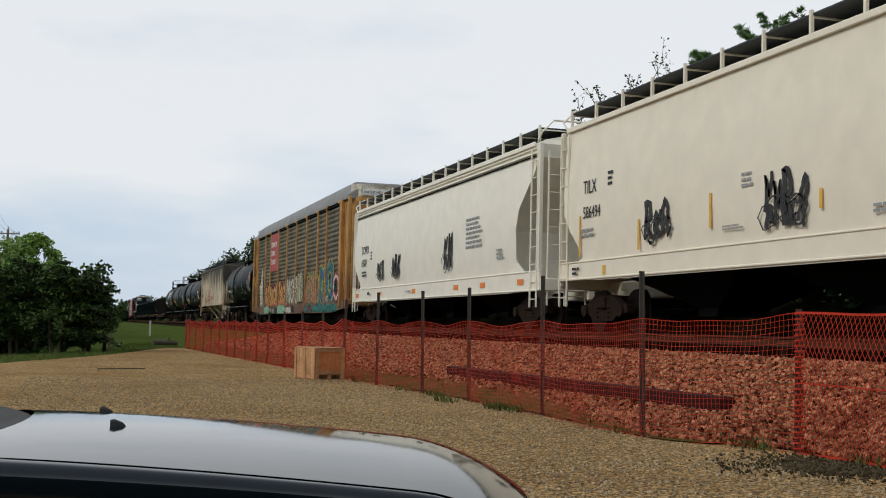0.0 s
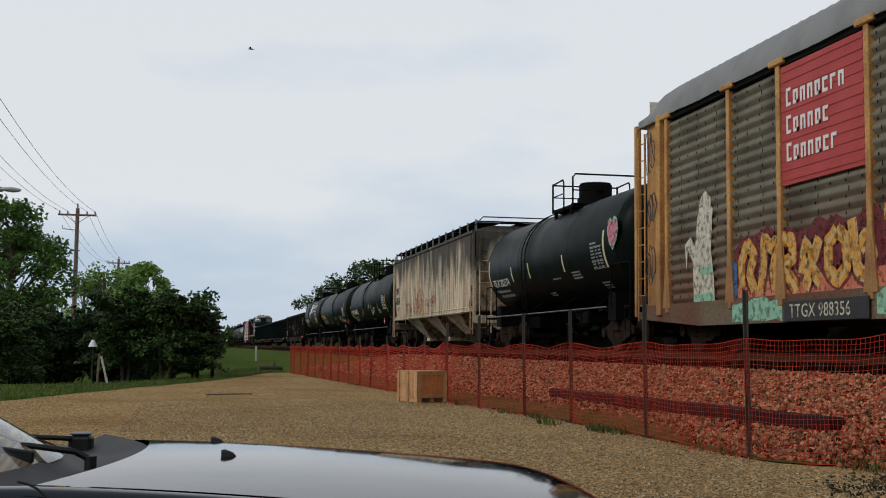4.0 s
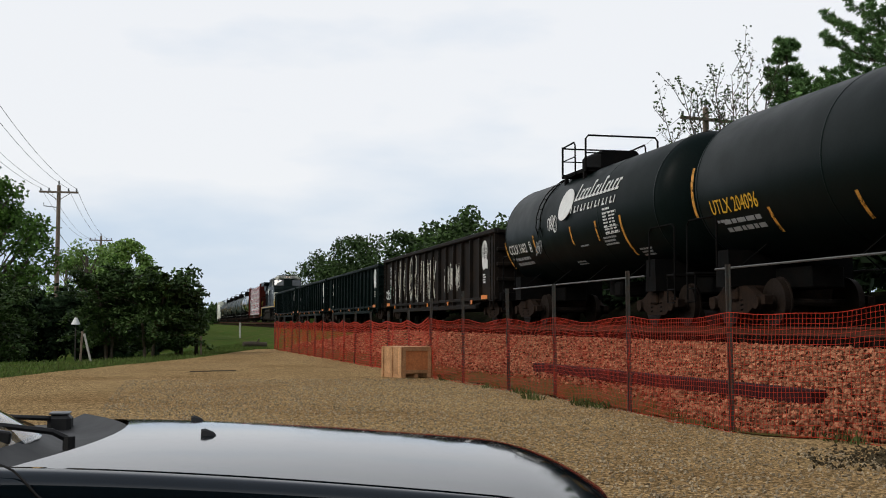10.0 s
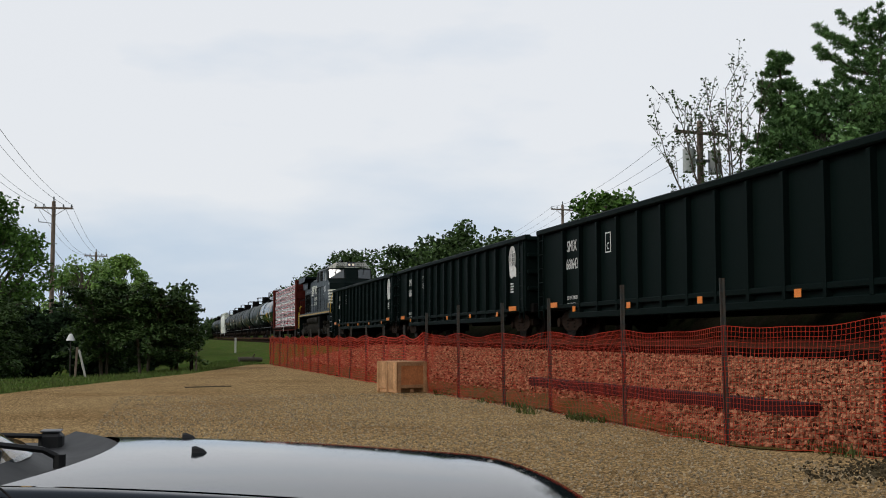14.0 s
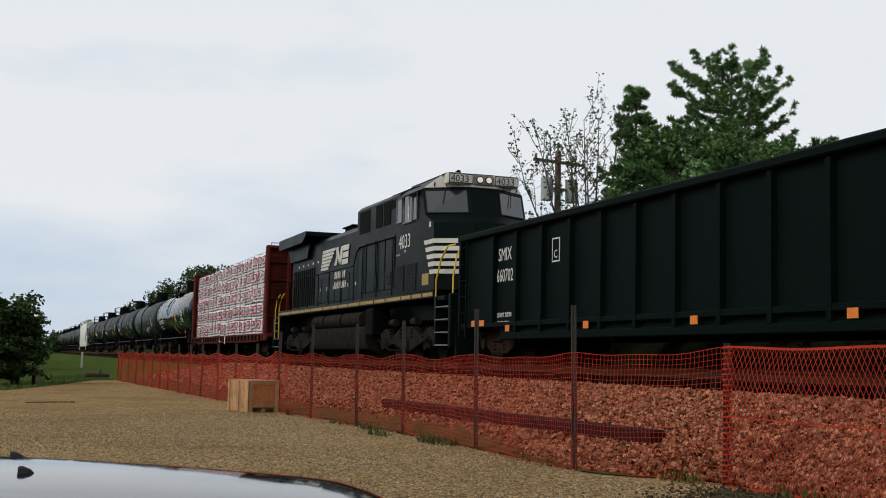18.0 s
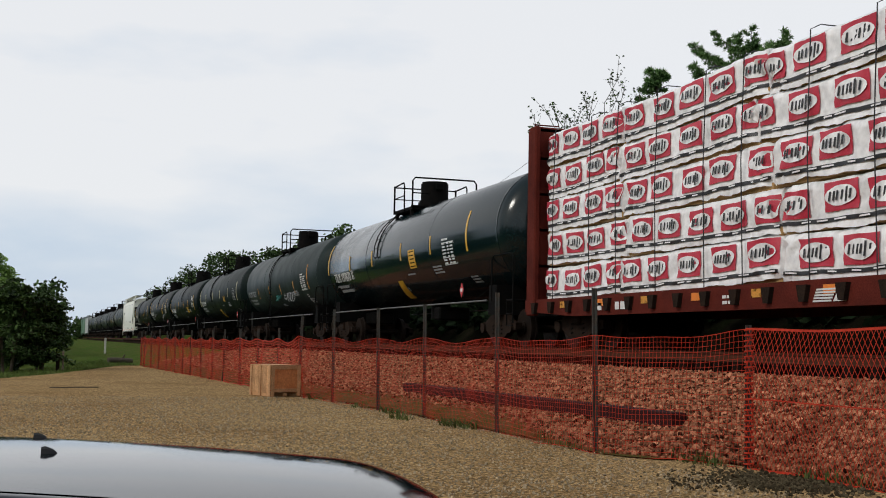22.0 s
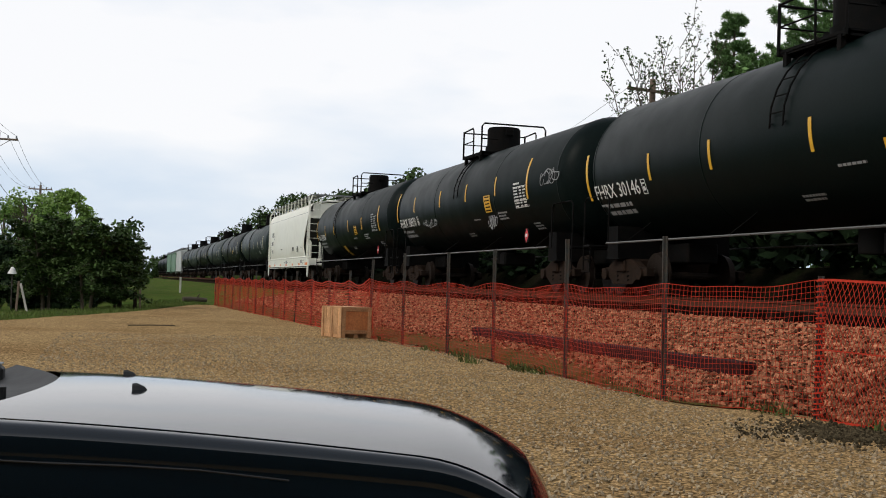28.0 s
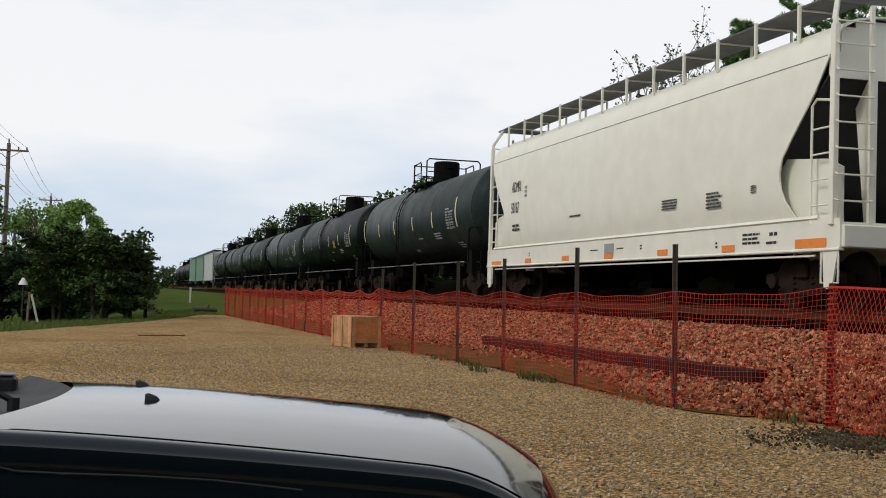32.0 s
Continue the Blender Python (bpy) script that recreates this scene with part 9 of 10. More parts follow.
def build_poles():
    utility_pole(-7.5, 79, 10.0, "weathered wooden utility pole with crossarm above the bushes")
    utility_pole(-8.0, 131, 10.4, "weathered wooden utility pole with crossarm far off", 2.4, lower=False)
    utility_pole(20.46, 43, 9.85, "wooden utility pole with two drum transformers behind the train", 2.6, 9.35, 12, 2, False)
    utility_pole(34.1, 100, 13.1, "wooden utility pole with crossarm behind the train", 2.6, yaw=14, lower=False)
    for q in (-1.1, -0.6, 0.6, 1.1):
        wire([(-7.5 + q - 0.5, 30, 10.6), (-7.5 + q, 79, 9.8), (-8.0 + q, 131, 10.1), (-8.6 + q, 190, 10.0)], 0.9)
    wire([(-8.6, 30, 7.9), (-7.7, 79, 7.3), (-8.2, 131, 7.6), (-8.8, 190, 7.6)], 0.8, r=0.022)
    wire([(-8.6, 30, 5.6), (-7.9, 79, 5.6)], 0.9, r=0.02)
    for q in (-1.0, 0.0, 1.0):
        wire([(20.46 + q, 43, 9.5), (34.1 + q, 100, 12.9), (40 + q, 150, 13)], 0.6, r=0.010)
    # street lamp arm
    lamp = thing("street_lamp", "grey cobra-head street lamp on a curved arm", "street lamp")
    part("arm", Shape().tube([(-3.2, 0, 0.5), (-1.5, 0, 0.35), (-0.4, 0, 0.05)], 0.04, 6), M_STEELGREY, lamp)
    part("head", Shape().rings([[(x, w * math.cos(a * math.pi / 5), z + hh * math.sin(a * math.pi / 5)) for a in range(10)] for x, w, hh, z in ((-0.5, 0.05, 0.04, 0.02), (-0.3, 0.14, 0.09, 0.02), (0.0, 0.17, 0.11, 0.0), (0.25, 0.12, 0.07, 0.0), (0.32, 0.03, 0.03, 0.0))]), M_LIGHTGREY, lamp)
    part("pole", Shape().tube([(-3.2, 0, 0.7), (-3.2, 0, -9.5)], 0.10, 10), M_STEELGREY, lamp)
    lamp.matrix_basis = pose(-7.3, 50, 7.45)
    # white marker post, short stakes, sign by the drive
    m = thing("marker_post", "short white marker post in the grass by the track", "marker post")
    part("post", Shape().box(-0.07, 0.07, -0.07, 0.07, -0.2, 1.1, 0.02), M_CONCRETE, m)
    part("cap", Shape().box(-0.08, 0.08, -0.08, 0.08, 1.1, 1.16, 0.02), M_CONCRETE, m)
    m.matrix_basis = pose(4.78, 91.0, ground_z(4.78, 91.0))
    for x, y, hh, lean in ((-3.05, 40.5, 1.0, 3), (-2.75, 41.0, 0.95, -14), (0.95, 46, 0.75, 0), (0.05, 50, 0.7, 0)):
        k = thing("wooden_stake", "thin weathered stake standing in the grass", "stake")
        part("stake", Shape().box(-0.035, 0.035, -0.035, 0.035, -0.3, hh, 0.01), M_CONCRETE if lean < -5 else M_POLE, k)
        k.matrix_basis = pose(x, y, ground_z(x, y), 0, lean, 0)


build_poles()


def build_verge_things():
    lamp = thing("yard_lamp", "small white shaded lamp on a thin post under the trees", "yard lamp")
    part("post", Shape().tube([(0, 0, -0.2), (0, 0, 1.5)], 0.025, 8), M_POST, lamp)
    sh = part("shade", Shape().rings([[(r * math.cos(a * math.pi / 8), r * math.sin(a * math.pi / 8), z) for a in range(16)] for r, z in ((0.17, 1.38), (0.16, 1.42), (0.06, 1.62), (0.03, 1.64))]), M_LETTER, lamp, "white cone shade")
    part("finial", Shape().tube([(0, 0, 1.64), (0, 0, 1.7)], 0.02, 8), M_POST, sh)
    lamp.matrix_basis = pose(-3.65, 46.0, ground_z(-3.65, 46.0))
    bol = thing("bollard", "short dark wooden post at the edge of the grass", "bollard")
    part("shaft", Shape().tube([(0, 0, -0.2), (0, 0, 0.60), (0, 0, 0.63)], 0.07, 10), M_TIE, bol)
    part("cap", Shape().tube([(0, 0, 0.63), (0, 0, 0.66)], 0.075, 10, 0.05), M_TIE, bol)
    bol.matrix_basis = pose(0.77, 46.0, ground_z(0.77, 46.0))
    log = thing("log", "short dark log lying on the grass by the track", "log")
    part("bark", Shape().tube([(-0.6, 0, 0.13), (-0.2, 0.03, 0.15), (0.25, 0.0, 0.14), (0.6, -0.05, 0.12)], 0.14, 9, 0.11), M_BARK, log)
    part("branch_stub", Shape().tube([(0.1, 0, 0.2), (0.2, -0.1, 0.42)], 0.045, 7, 0.03), M_BARK, log)
    log.matrix_basis = pose(3.9, 60.0, ground_z(3.9, 60.0), 0, 0, 12)


build_verge_things()


# ---- trees ----
def leaf_cloud(s, rng, c, r, n, size, flat=0.8):
    for _ in range(n):
        u, v, w = rng.gauss(0, 1), rng.gauss(0, 1), rng.gauss(0, 1)
        l = math.sqrt(u * u + v * v + w * w) or 1
        q = r * rng.random() ** 0.45 / l
        p = Vector((c[0] + u * q, c[1] + v * q, c[2] + w * q * flat))
        a = Vector((rng.gauss(0, 1), rng.gauss(0, 1), rng.gauss(0, 0.7))).normalized()
        b = a.cross(Vector((rng.gauss(0, 1), rng.gauss(0, 1), rng.gauss(0, 1)))).normalized()
        k = size * rng.uniform(0.6, 1.3)
        a, b = a * k, b * k * 0.55
        s.add([p - a, p + b, p + a, p - b], [(0, 1, 2, 3)])


def broadleaf(x, y, hgt, spread, mat_leaf, label, seed, n=2600, size=0.16, lean=0.0, low=0.25, name="tree", group="trees", clumps=26, twig=True):
    rng = random.Random(seed)
    t = thing(name, label, "tree" if name == "tree" else "bush", group)
    z0 = ground_z(x, y)
    s = Shape()
    s.tube([(0, 0, -0.3), (0.1 * lean, 0, hgt * 0.3), (0.5 * lean, 0, hgt * 0.6), (lean, 0, hgt * 0.85)], 0.022 * hgt + 0.03, 8, 0.012 * hgt)
    heads = []
    for k in range(clumps):
        a = rng.uniform(0, 6.28)
        zz = hgt * rng.uniform(low, 0.95)
        q = math.sin(math.pi * min(1, max(0.12, (zz / hgt - low * 0.7) / (1.02 - low * 0.7)))) ** 0.6
        d = spread * q * rng.uniform(0.35, 1.0)
        c = (lean * zz / hgt + d * math.cos(a), d * math.sin(a), zz)
        heads.append((c, spread * rng.uniform(0.16, 0.36)))
        if twig:
            b = (lean * zz / hgt * 0.6, 0, max(hgt * 0.15, zz - d * 0.8 - 0.2 * hgt * rng.random()))
            s.tube([b, between(b, c, 0.5), c], 0.012 * hgt * rng.uniform(0.4, 0.8), 5, 0.01)
    part("trunk", s, M_BARK, t)
    s = Shape()
    for c, r in heads:
        leaf_cloud(s, rng, c, r, n // clumps, size)
    part("crown", s.mesh("crown", mat_leaf, 0, fix=False), None, t)
    t.matrix_basis = pose(x, y, z0)
    return t


def bare_tree(x, y, tips, seed):
    """A many-stemmed young tree: stems fan out from the foot to their tips, (sideways, height), with thin upright shoots."""
    rng = random.Random(seed)
    t = thing("tree", "sparse young tree with thin stems and first small leaves", "tree", "trees")
    s, lf = Shape(), Shape()

    def leafy(p, k):
        for _ in range(k):
            leaf_cloud(lf, rng, p + Vector((rng.gauss(0, 0.07), rng.gauss(0, 0.07), rng.gauss(0, 0.07))), 0.05, 2, 0.062)

    def shoot(p, d, l, r, depth):
        pts = [p]
        for i in range(4):
            d = (d + Vector((rng.gauss(0, 0.08), rng.gauss(0, 0.08), 0.12))).normalized()
            pts.append(pts[-1] + d * l / 4)
        s.tube(pts, r, 4, r * 0.5)
        for q in pts[1:]:
            if rng.random() < 0.75:
                leafy(q, 1)
        leafy(pts[-1], 2)
        if depth:
            for q in pts[1:4]:
                if rng.random() < 0.8:
                    a = rng.uniform(0, 6.28)
                    shoot(q, (d + Vector((0.7 * math.cos(a), 0.7 * math.sin(a), 0.1))).normalized(), l * rng.uniform(0.35, 0.6), r * 0.6, depth - 1)

    for dx, hh in tips:
        top = Vector((dx, rng.uniform(-0.9, 0.9), hh))
        b = Vector((0.12 * dx, 0, -0.2))
        mid = Vector((0.32 * dx, top.y * 0.3, hh * 0.42))
        up = Vector((0.72 * dx, top.y * 0.7, hh * 0.74))
        pts = [b.lerp(mid, 0.5), mid, mid.lerp(up, 0.5) + Vector((rng.gauss(0, 0.05), 0, 0)), up, up.lerp(top, 0.5) + Vector((rng.gauss(0, 0.06), 0, 0)), top]
        s.tube([b] + pts, 0.075, 5, 0.012)
        leafy(top, 3)
        for i in range(2, 6):
            for _ in range(3):
                q = pts[i - 1].lerp(pts[i], rng.random())
                a = rng.uniform(0, 6.28)
                shoot(q, Vector((0.75 * math.cos(a) + 0.12 * dx / 3, 0.75 * math.sin(a), 0.75)).normalized(), rng.uniform(0.7, 1.5), 0.018, 1)
    part("trunk", s.mesh("trunk", M_BARK, 35, fix=False), None, t)
    part("crown", lf.mesh("crown", M_LEAFDARK, 0, fix=False), None, t)
    t.matrix_basis = pose(x, y, ground_z(x, y))
    return t


def needle_tuft(lf, rng, p, d, r, n):
    """A star of thin needles at the end of a twig."""
    for _ in range(n):
        q = (d * 0.7 + Vector((rng.gauss(0, 0.6), rng.gauss(0, 0.6), rng.gauss(0.1, 0.55)))).normalized() * r * rng.uniform(0.6, 1.1)
        w = q.cross(Vector((rng.gauss(0, 1), rng.gauss(0, 1), rng.gauss(0, 1)))).normalized() * r * 0.075
        lf.add([p - w * 0.5, p + q * 0.5 - w, p + q, p + q * 0.5 + w], [(0, 1, 2, 3)])


def pine(x, y, hgt, reach, label, seed, mat_leaf, whorls=12, low=0.3, rise=0.45, tuft=0.26, n=14, per=5, gap=0.12):
    """A conifer: whorls of upswept branches with twigs and stars of needles; reach: half widths from low to top."""
    rng = random.Random(seed)
    t = thing("conifer", label, "conifer", "trees")
    s, lf = Shape(), Shape()
    s.tube([(0, 0, -0.3), (0, 0, hgt * 0.5), (0.1, 0, hgt * 0.97)], 0.016 * hgt, 8, 0.03)
    up = Vector((0, 0, 1))
    for k in range(whorls):
        q = k / (whorls - 1)
        zz = hgt * (low + (0.95 - low) * q)
        f = q * (len(reach) - 1)
        i = min(int(f), len(reach) - 2)
        wide = reach[i] + (reach[i + 1] - reach[i]) * (f - i)
        a0 = rng.uniform(0, 6.28)
        for b in range(per):
            if rng.random() < gap:
                continue
            a = a0 + 6.283 * b / per + rng.uniform(-0.35, 0.35)
            l = wide * rng.uniform(0.65, 1.15)
            out = Vector((math.cos(a), math.sin(a), 0))
            side = Vector((-math.sin(a), math.cos(a), 0))
            st = Vector((0.1 * zz / hgt, 0, zz + rng.uniform(-0.2, 0.2)))
            pts = [st + out * l * e + up * l * (0.04 * e + rise * e * e) for e in (0, 0.25, 0.5, 0.75, 1.0)]
            s.tube(pts, 0.010 * l + 0.012, 4, 0.006)
            m = max(4, int(l / 0.22))
            for j in range(m):
                e = 0.22 + 0.78 * (j + rng.random()) / m
                p = st + out * l * e + up * l * (0.04 * e + rise * e * e)
                sd = rng.choice((-1, 1))
                tl = (0.30 * l * (1.1 - e) + 0.22) * rng.uniform(0.6, 1.1)
                d = (out * 0.7 + side * sd * rng.uniform(0.3, 1.0) + up * rng.uniform(0.1, 0.7)).normalized()
                s.tube([p, p + d * tl], 0.008, 3, 0.004)
                for w in range(4):
                    needle_tuft(lf, rng, p + d * tl * (0.3 + 0.25 * w), d, tuft * rng.uniform(0.7, 1.15), n)
            needle_tuft(lf, rng, pts[-1], (out + up).normalized(), tuft * 1.1, n + 6)
    needle_tuft(lf, rng, Vector((0.1, 0, hgt * 0.97)), up, tuft * 1.3, n * 2)
    part("trunk", s.mesh("trunk", M_BARK, 35, fix=False), None, t)
    part("crown", lf.mesh("crown", mat_leaf, 0, fix=False), None, t)
    t.matrix_basis = pose(x, y, ground_z(x, y))
    return t


def spray_tree(x, y, hgt, spread, mat_leaf, label, seed, n=95, leaves=150, size=0.085):
    """A small ornamental tree: several stems and layered, arching sprays of leaves."""
    rng = random.Random(seed)
    t = thing("tree", label, "tree", "ornamental trees")
    s, lf = Shape(), Shape()
    stems = []
    for k in range(3):
        a = rng.uniform(0, 6.28)
        top = Vector((0.35 * spread * math.cos(a), 0.35 * spread * math.sin(a), hgt * rng.uniform(0.55, 0.75)))
        b = Vector((0.12 * math.cos(a), 0.12 * math.sin(a), -0.2))
        mid = b.lerp(top, 0.5) - Vector((top.x, top.y, 0)) * 0.2
        s.tube([b, mid, top], 0.075, 6, 0.03)
        stems.append((b, mid, top))
    for k in range(n):
        b, mid, top = rng.choice(stems)
        q = 0.14 + 0.86 * rng.random() ** 0.9
        st = mid.lerp(top, (q - 0.3) / 0.7) if q > 0.3 else b.lerp(mid, 0.6)
        a = rng.uniform(0, 6.28)
        l = spread * rng.uniform(0.45, 1.0) * (1.05 - 0.45 * q)
        lift = rng.uniform(0.25, 0.9) if q > 0.55 else rng.uniform(-0.05, 0.45)
        out = Vector((math.cos(a), math.sin(a), 0))
        arch = lambda e: st + out * l * e + Vector((0, 0, l * (lift * e - 0.32 * e * e * e)))
        s.tube([arch(e) for e in (0, 0.3, 0.6, 0.85, 1.0)], 0.018, 4, 0.005)
        for j in range(leaves):
            e = 0.2 + 0.85 * rng.random() ** 0.8
            w = 0.16 * l * (1.15 - e) + 0.05
            p = arch(e) + Vector((rng.gauss(0, w), rng.gauss(0, w), rng.gauss(0, 0.4 * w)))
            u = Vector((rng.gauss(0, 1), rng.gauss(0, 1), rng.gauss(0, 0.5))).normalized()
            v = u.cross(Vector((rng.gauss(0, 0.5), rng.gauss(0, 0.5), 1))).normalized()
            kk = size * rng.uniform(0.6, 1.3)
            lf.add([p - u * kk, p + v * kk * 0.5, p + u * kk, p - v * kk * 0.5], [(0, 1, 2, 3)])
    part("trunk", s.mesh("trunk", M_BARK, 35, fix=False), None, t)
    part("crown", lf.mesh("crown", mat_leaf, 0, fix=False), None, t)
    t.matrix_basis = pose(x, y, ground_z(x, y))
    return t


def far_wood(name, label, spots, mat_leaf, seed, size=0.5, n=900):
    """A distant wood: crowns of many leaf clumps over trunks, as one mass."""
    rng = random.Random(seed)
    s = Shape()
    for x, y, hgt, r in spots:
        for k in range(16):
            a, zz = rng.uniform(0, 6.28), hgt * rng.uniform(0.12, 0.93)
            q = math.sin(math.pi * min(1, 0.15 + 0.8 * zz / hgt)) ** 0.6
            d = r * q * rng.uniform(0.2, 0.95)
            leaf_cloud(s, rng, (x + d * math.cos(a), y + d * math.sin(a), ground_z(x, y) + zz), r * rng.uniform(0.25, 0.45), n // 16, size, 0.85)
        s.tube([(x, y, ground_z(x, y) - 0.5), (x, y, ground_z(x, y) + hgt * 0.7)], 0.2, 6)
    return tagged(part(name, s.mesh(name, mat_leaf, 0, fix=False), None, kind="stuff"), label, "woods")


def build_trees():
    # behind the train
    bare_tree(21.0, 41, [(-3.1, 9.2), (-2.2, 10.2), (-1.6, 9.6), (-1.2, 10.6), (-0.7, 9.4), (-0.35, 10.8), (0.1, 10.1), (0.7, 11.0), (1.1, 10.9)], 5)
    pine(22.85, 41.0, 12.5, (2.4, 2.3, 2.0, 1.55, 1.15, 0.8, 0.3), "slim dark spruce behind the railway", 6, M_NEEDLE, 20, 0.3, 0.2, 0.24, 26, 7, 0.12)
    pine(28.3, 42.5, 14.5, (3.4, 3.3, 2.6, 2.7, 2.5, 1.7), "tall open white pine with upswept branches", 7, M_NEEDLE, 10, 0.45, 0.5, 0.24, 28, 9, 0.2)
    pine(25.4, 40.5, 10.6, (3.8, 3.7, 3.6, 3.2, 2.0), "broad white pine with upswept branches", 17, M_NEEDLE, 11, 0.4, 0.2, 0.24, 26, 9, 0.06)
    pine(31.0, 41.5, 10.7, (3.6, 3.6, 3.4, 2.6, 1.4), "broad white pine with upswept branches", 27, M_NEEDLE, 11, 0.4, 0.3, 0.24, 26, 9, 0.08)
    broadleaf(24.2, 40.2, 10.6, 2.9, M_NEEDLE, "dark green tree behind the railway", 9, 7800, 0.12, clumps=60)
    broadleaf(27.8, 40.6, 10.4, 3.2, M_NEEDLE, "dark green tree behind the railway", 10, 7800, 0.12, clumps=60)
    broadleaf(22.5, 42.0, 6.9, 3.0, M_LEAFDARK, "leafy shrub behind the railway", 11, 5200, 0.14, clumps=40)
    broadleaf(26.7, 70.0, 11.2, 2.8, M_LEAF, "round green tree behind the railway", 12, 5200, 0.18, clumps=50)
    rng = random.Random(20)
    # leaf colour darkened for the shade beyond the train
    far_wood("roadside_wood", "dense undergrowth and trees behind the railway, coloured dark for shade", [(17.0 + 1.6 * rng.random(), -6 + 2.6 * k, 1.8 + 1.0 * rng.random(), 1.7) for k in range(56)], M_SHADE, 21, 0.26, 700)
    far_wood("far_wood", "wooded hillside of fresh green trees beyond the railway", [(24 + 8 * rng.random() - 0.03 * k * 5, 96 + 5.0 * k, 9.8 + 2.5 * rng.random() + 0.01 * k * 5, 4.2) for k in range(26)], M_LEAFDARK, 22, 0.24, 2600)
    far_wood("far_wood", "wooded hillside of fresh green trees beyond the railway", [(29 + 6 * rng.random(), 108 + 6.0 * k, 11 + 1.5 * rng.random(), 4.0) for k in range(7)], M_LEAF, 23, 0.24, 2400)
    # the far end of the line
    far_wood("far_wood", "dark trees closing off the far end of the line", [(-60 + 7.5 * k + 4 * rng.random(), 300 + 30 * rng.random(), 4.2 + 2.2 * rng.random(), 5.0) for k in range(26)], M_LEAFDARK, 24, 0.45, 1100)
    # beside the lot, across the lane
    broadleaf(-9.0, 62, 9.6, 3.1, M_LEAF, "tall leafy tree beside the lane", 31, 15000, 0.13, low=0.1, clumps=90)
    broadleaf(-5.9, 98, 8.7, 3.2, M_LEAF, "fresh green tree behind the bushes", 37, 9000, 0.17, low=0.15, clumps=60)
    broadleaf(-14.5, 72, 12.8, 4.6, M_LEAFDARK, "tall leafy tree beside the lane", 32, 8000, 0.2, low=0.12, clumps=60)
    broadleaf(-6.6, 92, 9.2, 2.6, M_LEAFLIGHT, "fresh green tree with thin foliage behind the bushes", 33, 3200, 0.13, low=0.3, clumps=46)
    broadleaf(-4.9, 118, 10.9, 3.0, M_LEAFLIGHT, "fresh green tree behind the bushes", 34, 12000, 0.18, low=0.3, clumps=70)
    broadleaf(-9.8, 112, 9.0, 3.8, M_LEAF, "green tree behind the bushes", 35, 4500, 0.22, low=0.2, clumps=40)
    for k, (x, y, hh, r, m) in enumerate(((-1.0, 46.5, 4.2, 2.0, M_LEAFDARK), (-2.5, 47.5, 4.5, 1.8, M_LEAFDARK), (-8.6, 49, 4.4, 2.2, M_LEAFDARK), (0.1, 47.4, 3.3, 1.2, M_LEAFDARK), (-7.2, 50.5, 4.6, 2.0, M_LEAFDARK), (-7.8, 52, 5.0, 2.5, M_LEAFDARK), (-9.8, 54, 5.6, 2.6, M_LEAFDARK), (-6.6, 45.5, 3.3, 1.7, M_LEAFDARK))):
        spray_tree(x, y, hh, r, m, "multi-stemmed dark green ornamental tree on the grass", 40 + k)
    # unseen trees added behind the camera, to block low sky light and darken reflections
    far_wood("lane_wood", "unseen dark trees added behind the lot to darken reflections", [(-27 - 4 * rng.random(), -34 + 5.5 * k, 7.5 + 3 * rng.random(), 4.2) for k in range(15)] + [(-24 + 5.5 * k, -34 - 4 * rng.random(), 7.5 + 3 * rng.random(), 4.2) for k in range(7)], M_LEAFDARK, 61, 0.6, 700)
    # fills the gaps below the crowns; its leaf colour includes their shade
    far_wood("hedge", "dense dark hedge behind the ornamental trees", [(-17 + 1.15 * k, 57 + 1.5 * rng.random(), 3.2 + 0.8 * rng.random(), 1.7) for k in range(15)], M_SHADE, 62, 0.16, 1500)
    far_wood("hedge", "dark hedge and undergrowth behind the ornamental trees", [(-24 + 2.0 * k, 83 + 3 * rng.random(), 4.6 + rng.random(), 2.4) for k in range(13)] + [(-2 + 0.6 * k, 80 + 16 * k, 3.8, 2.4) for k in range(7)], M_LEAFDARK, 60, 0.2, 1100)


build_trees()


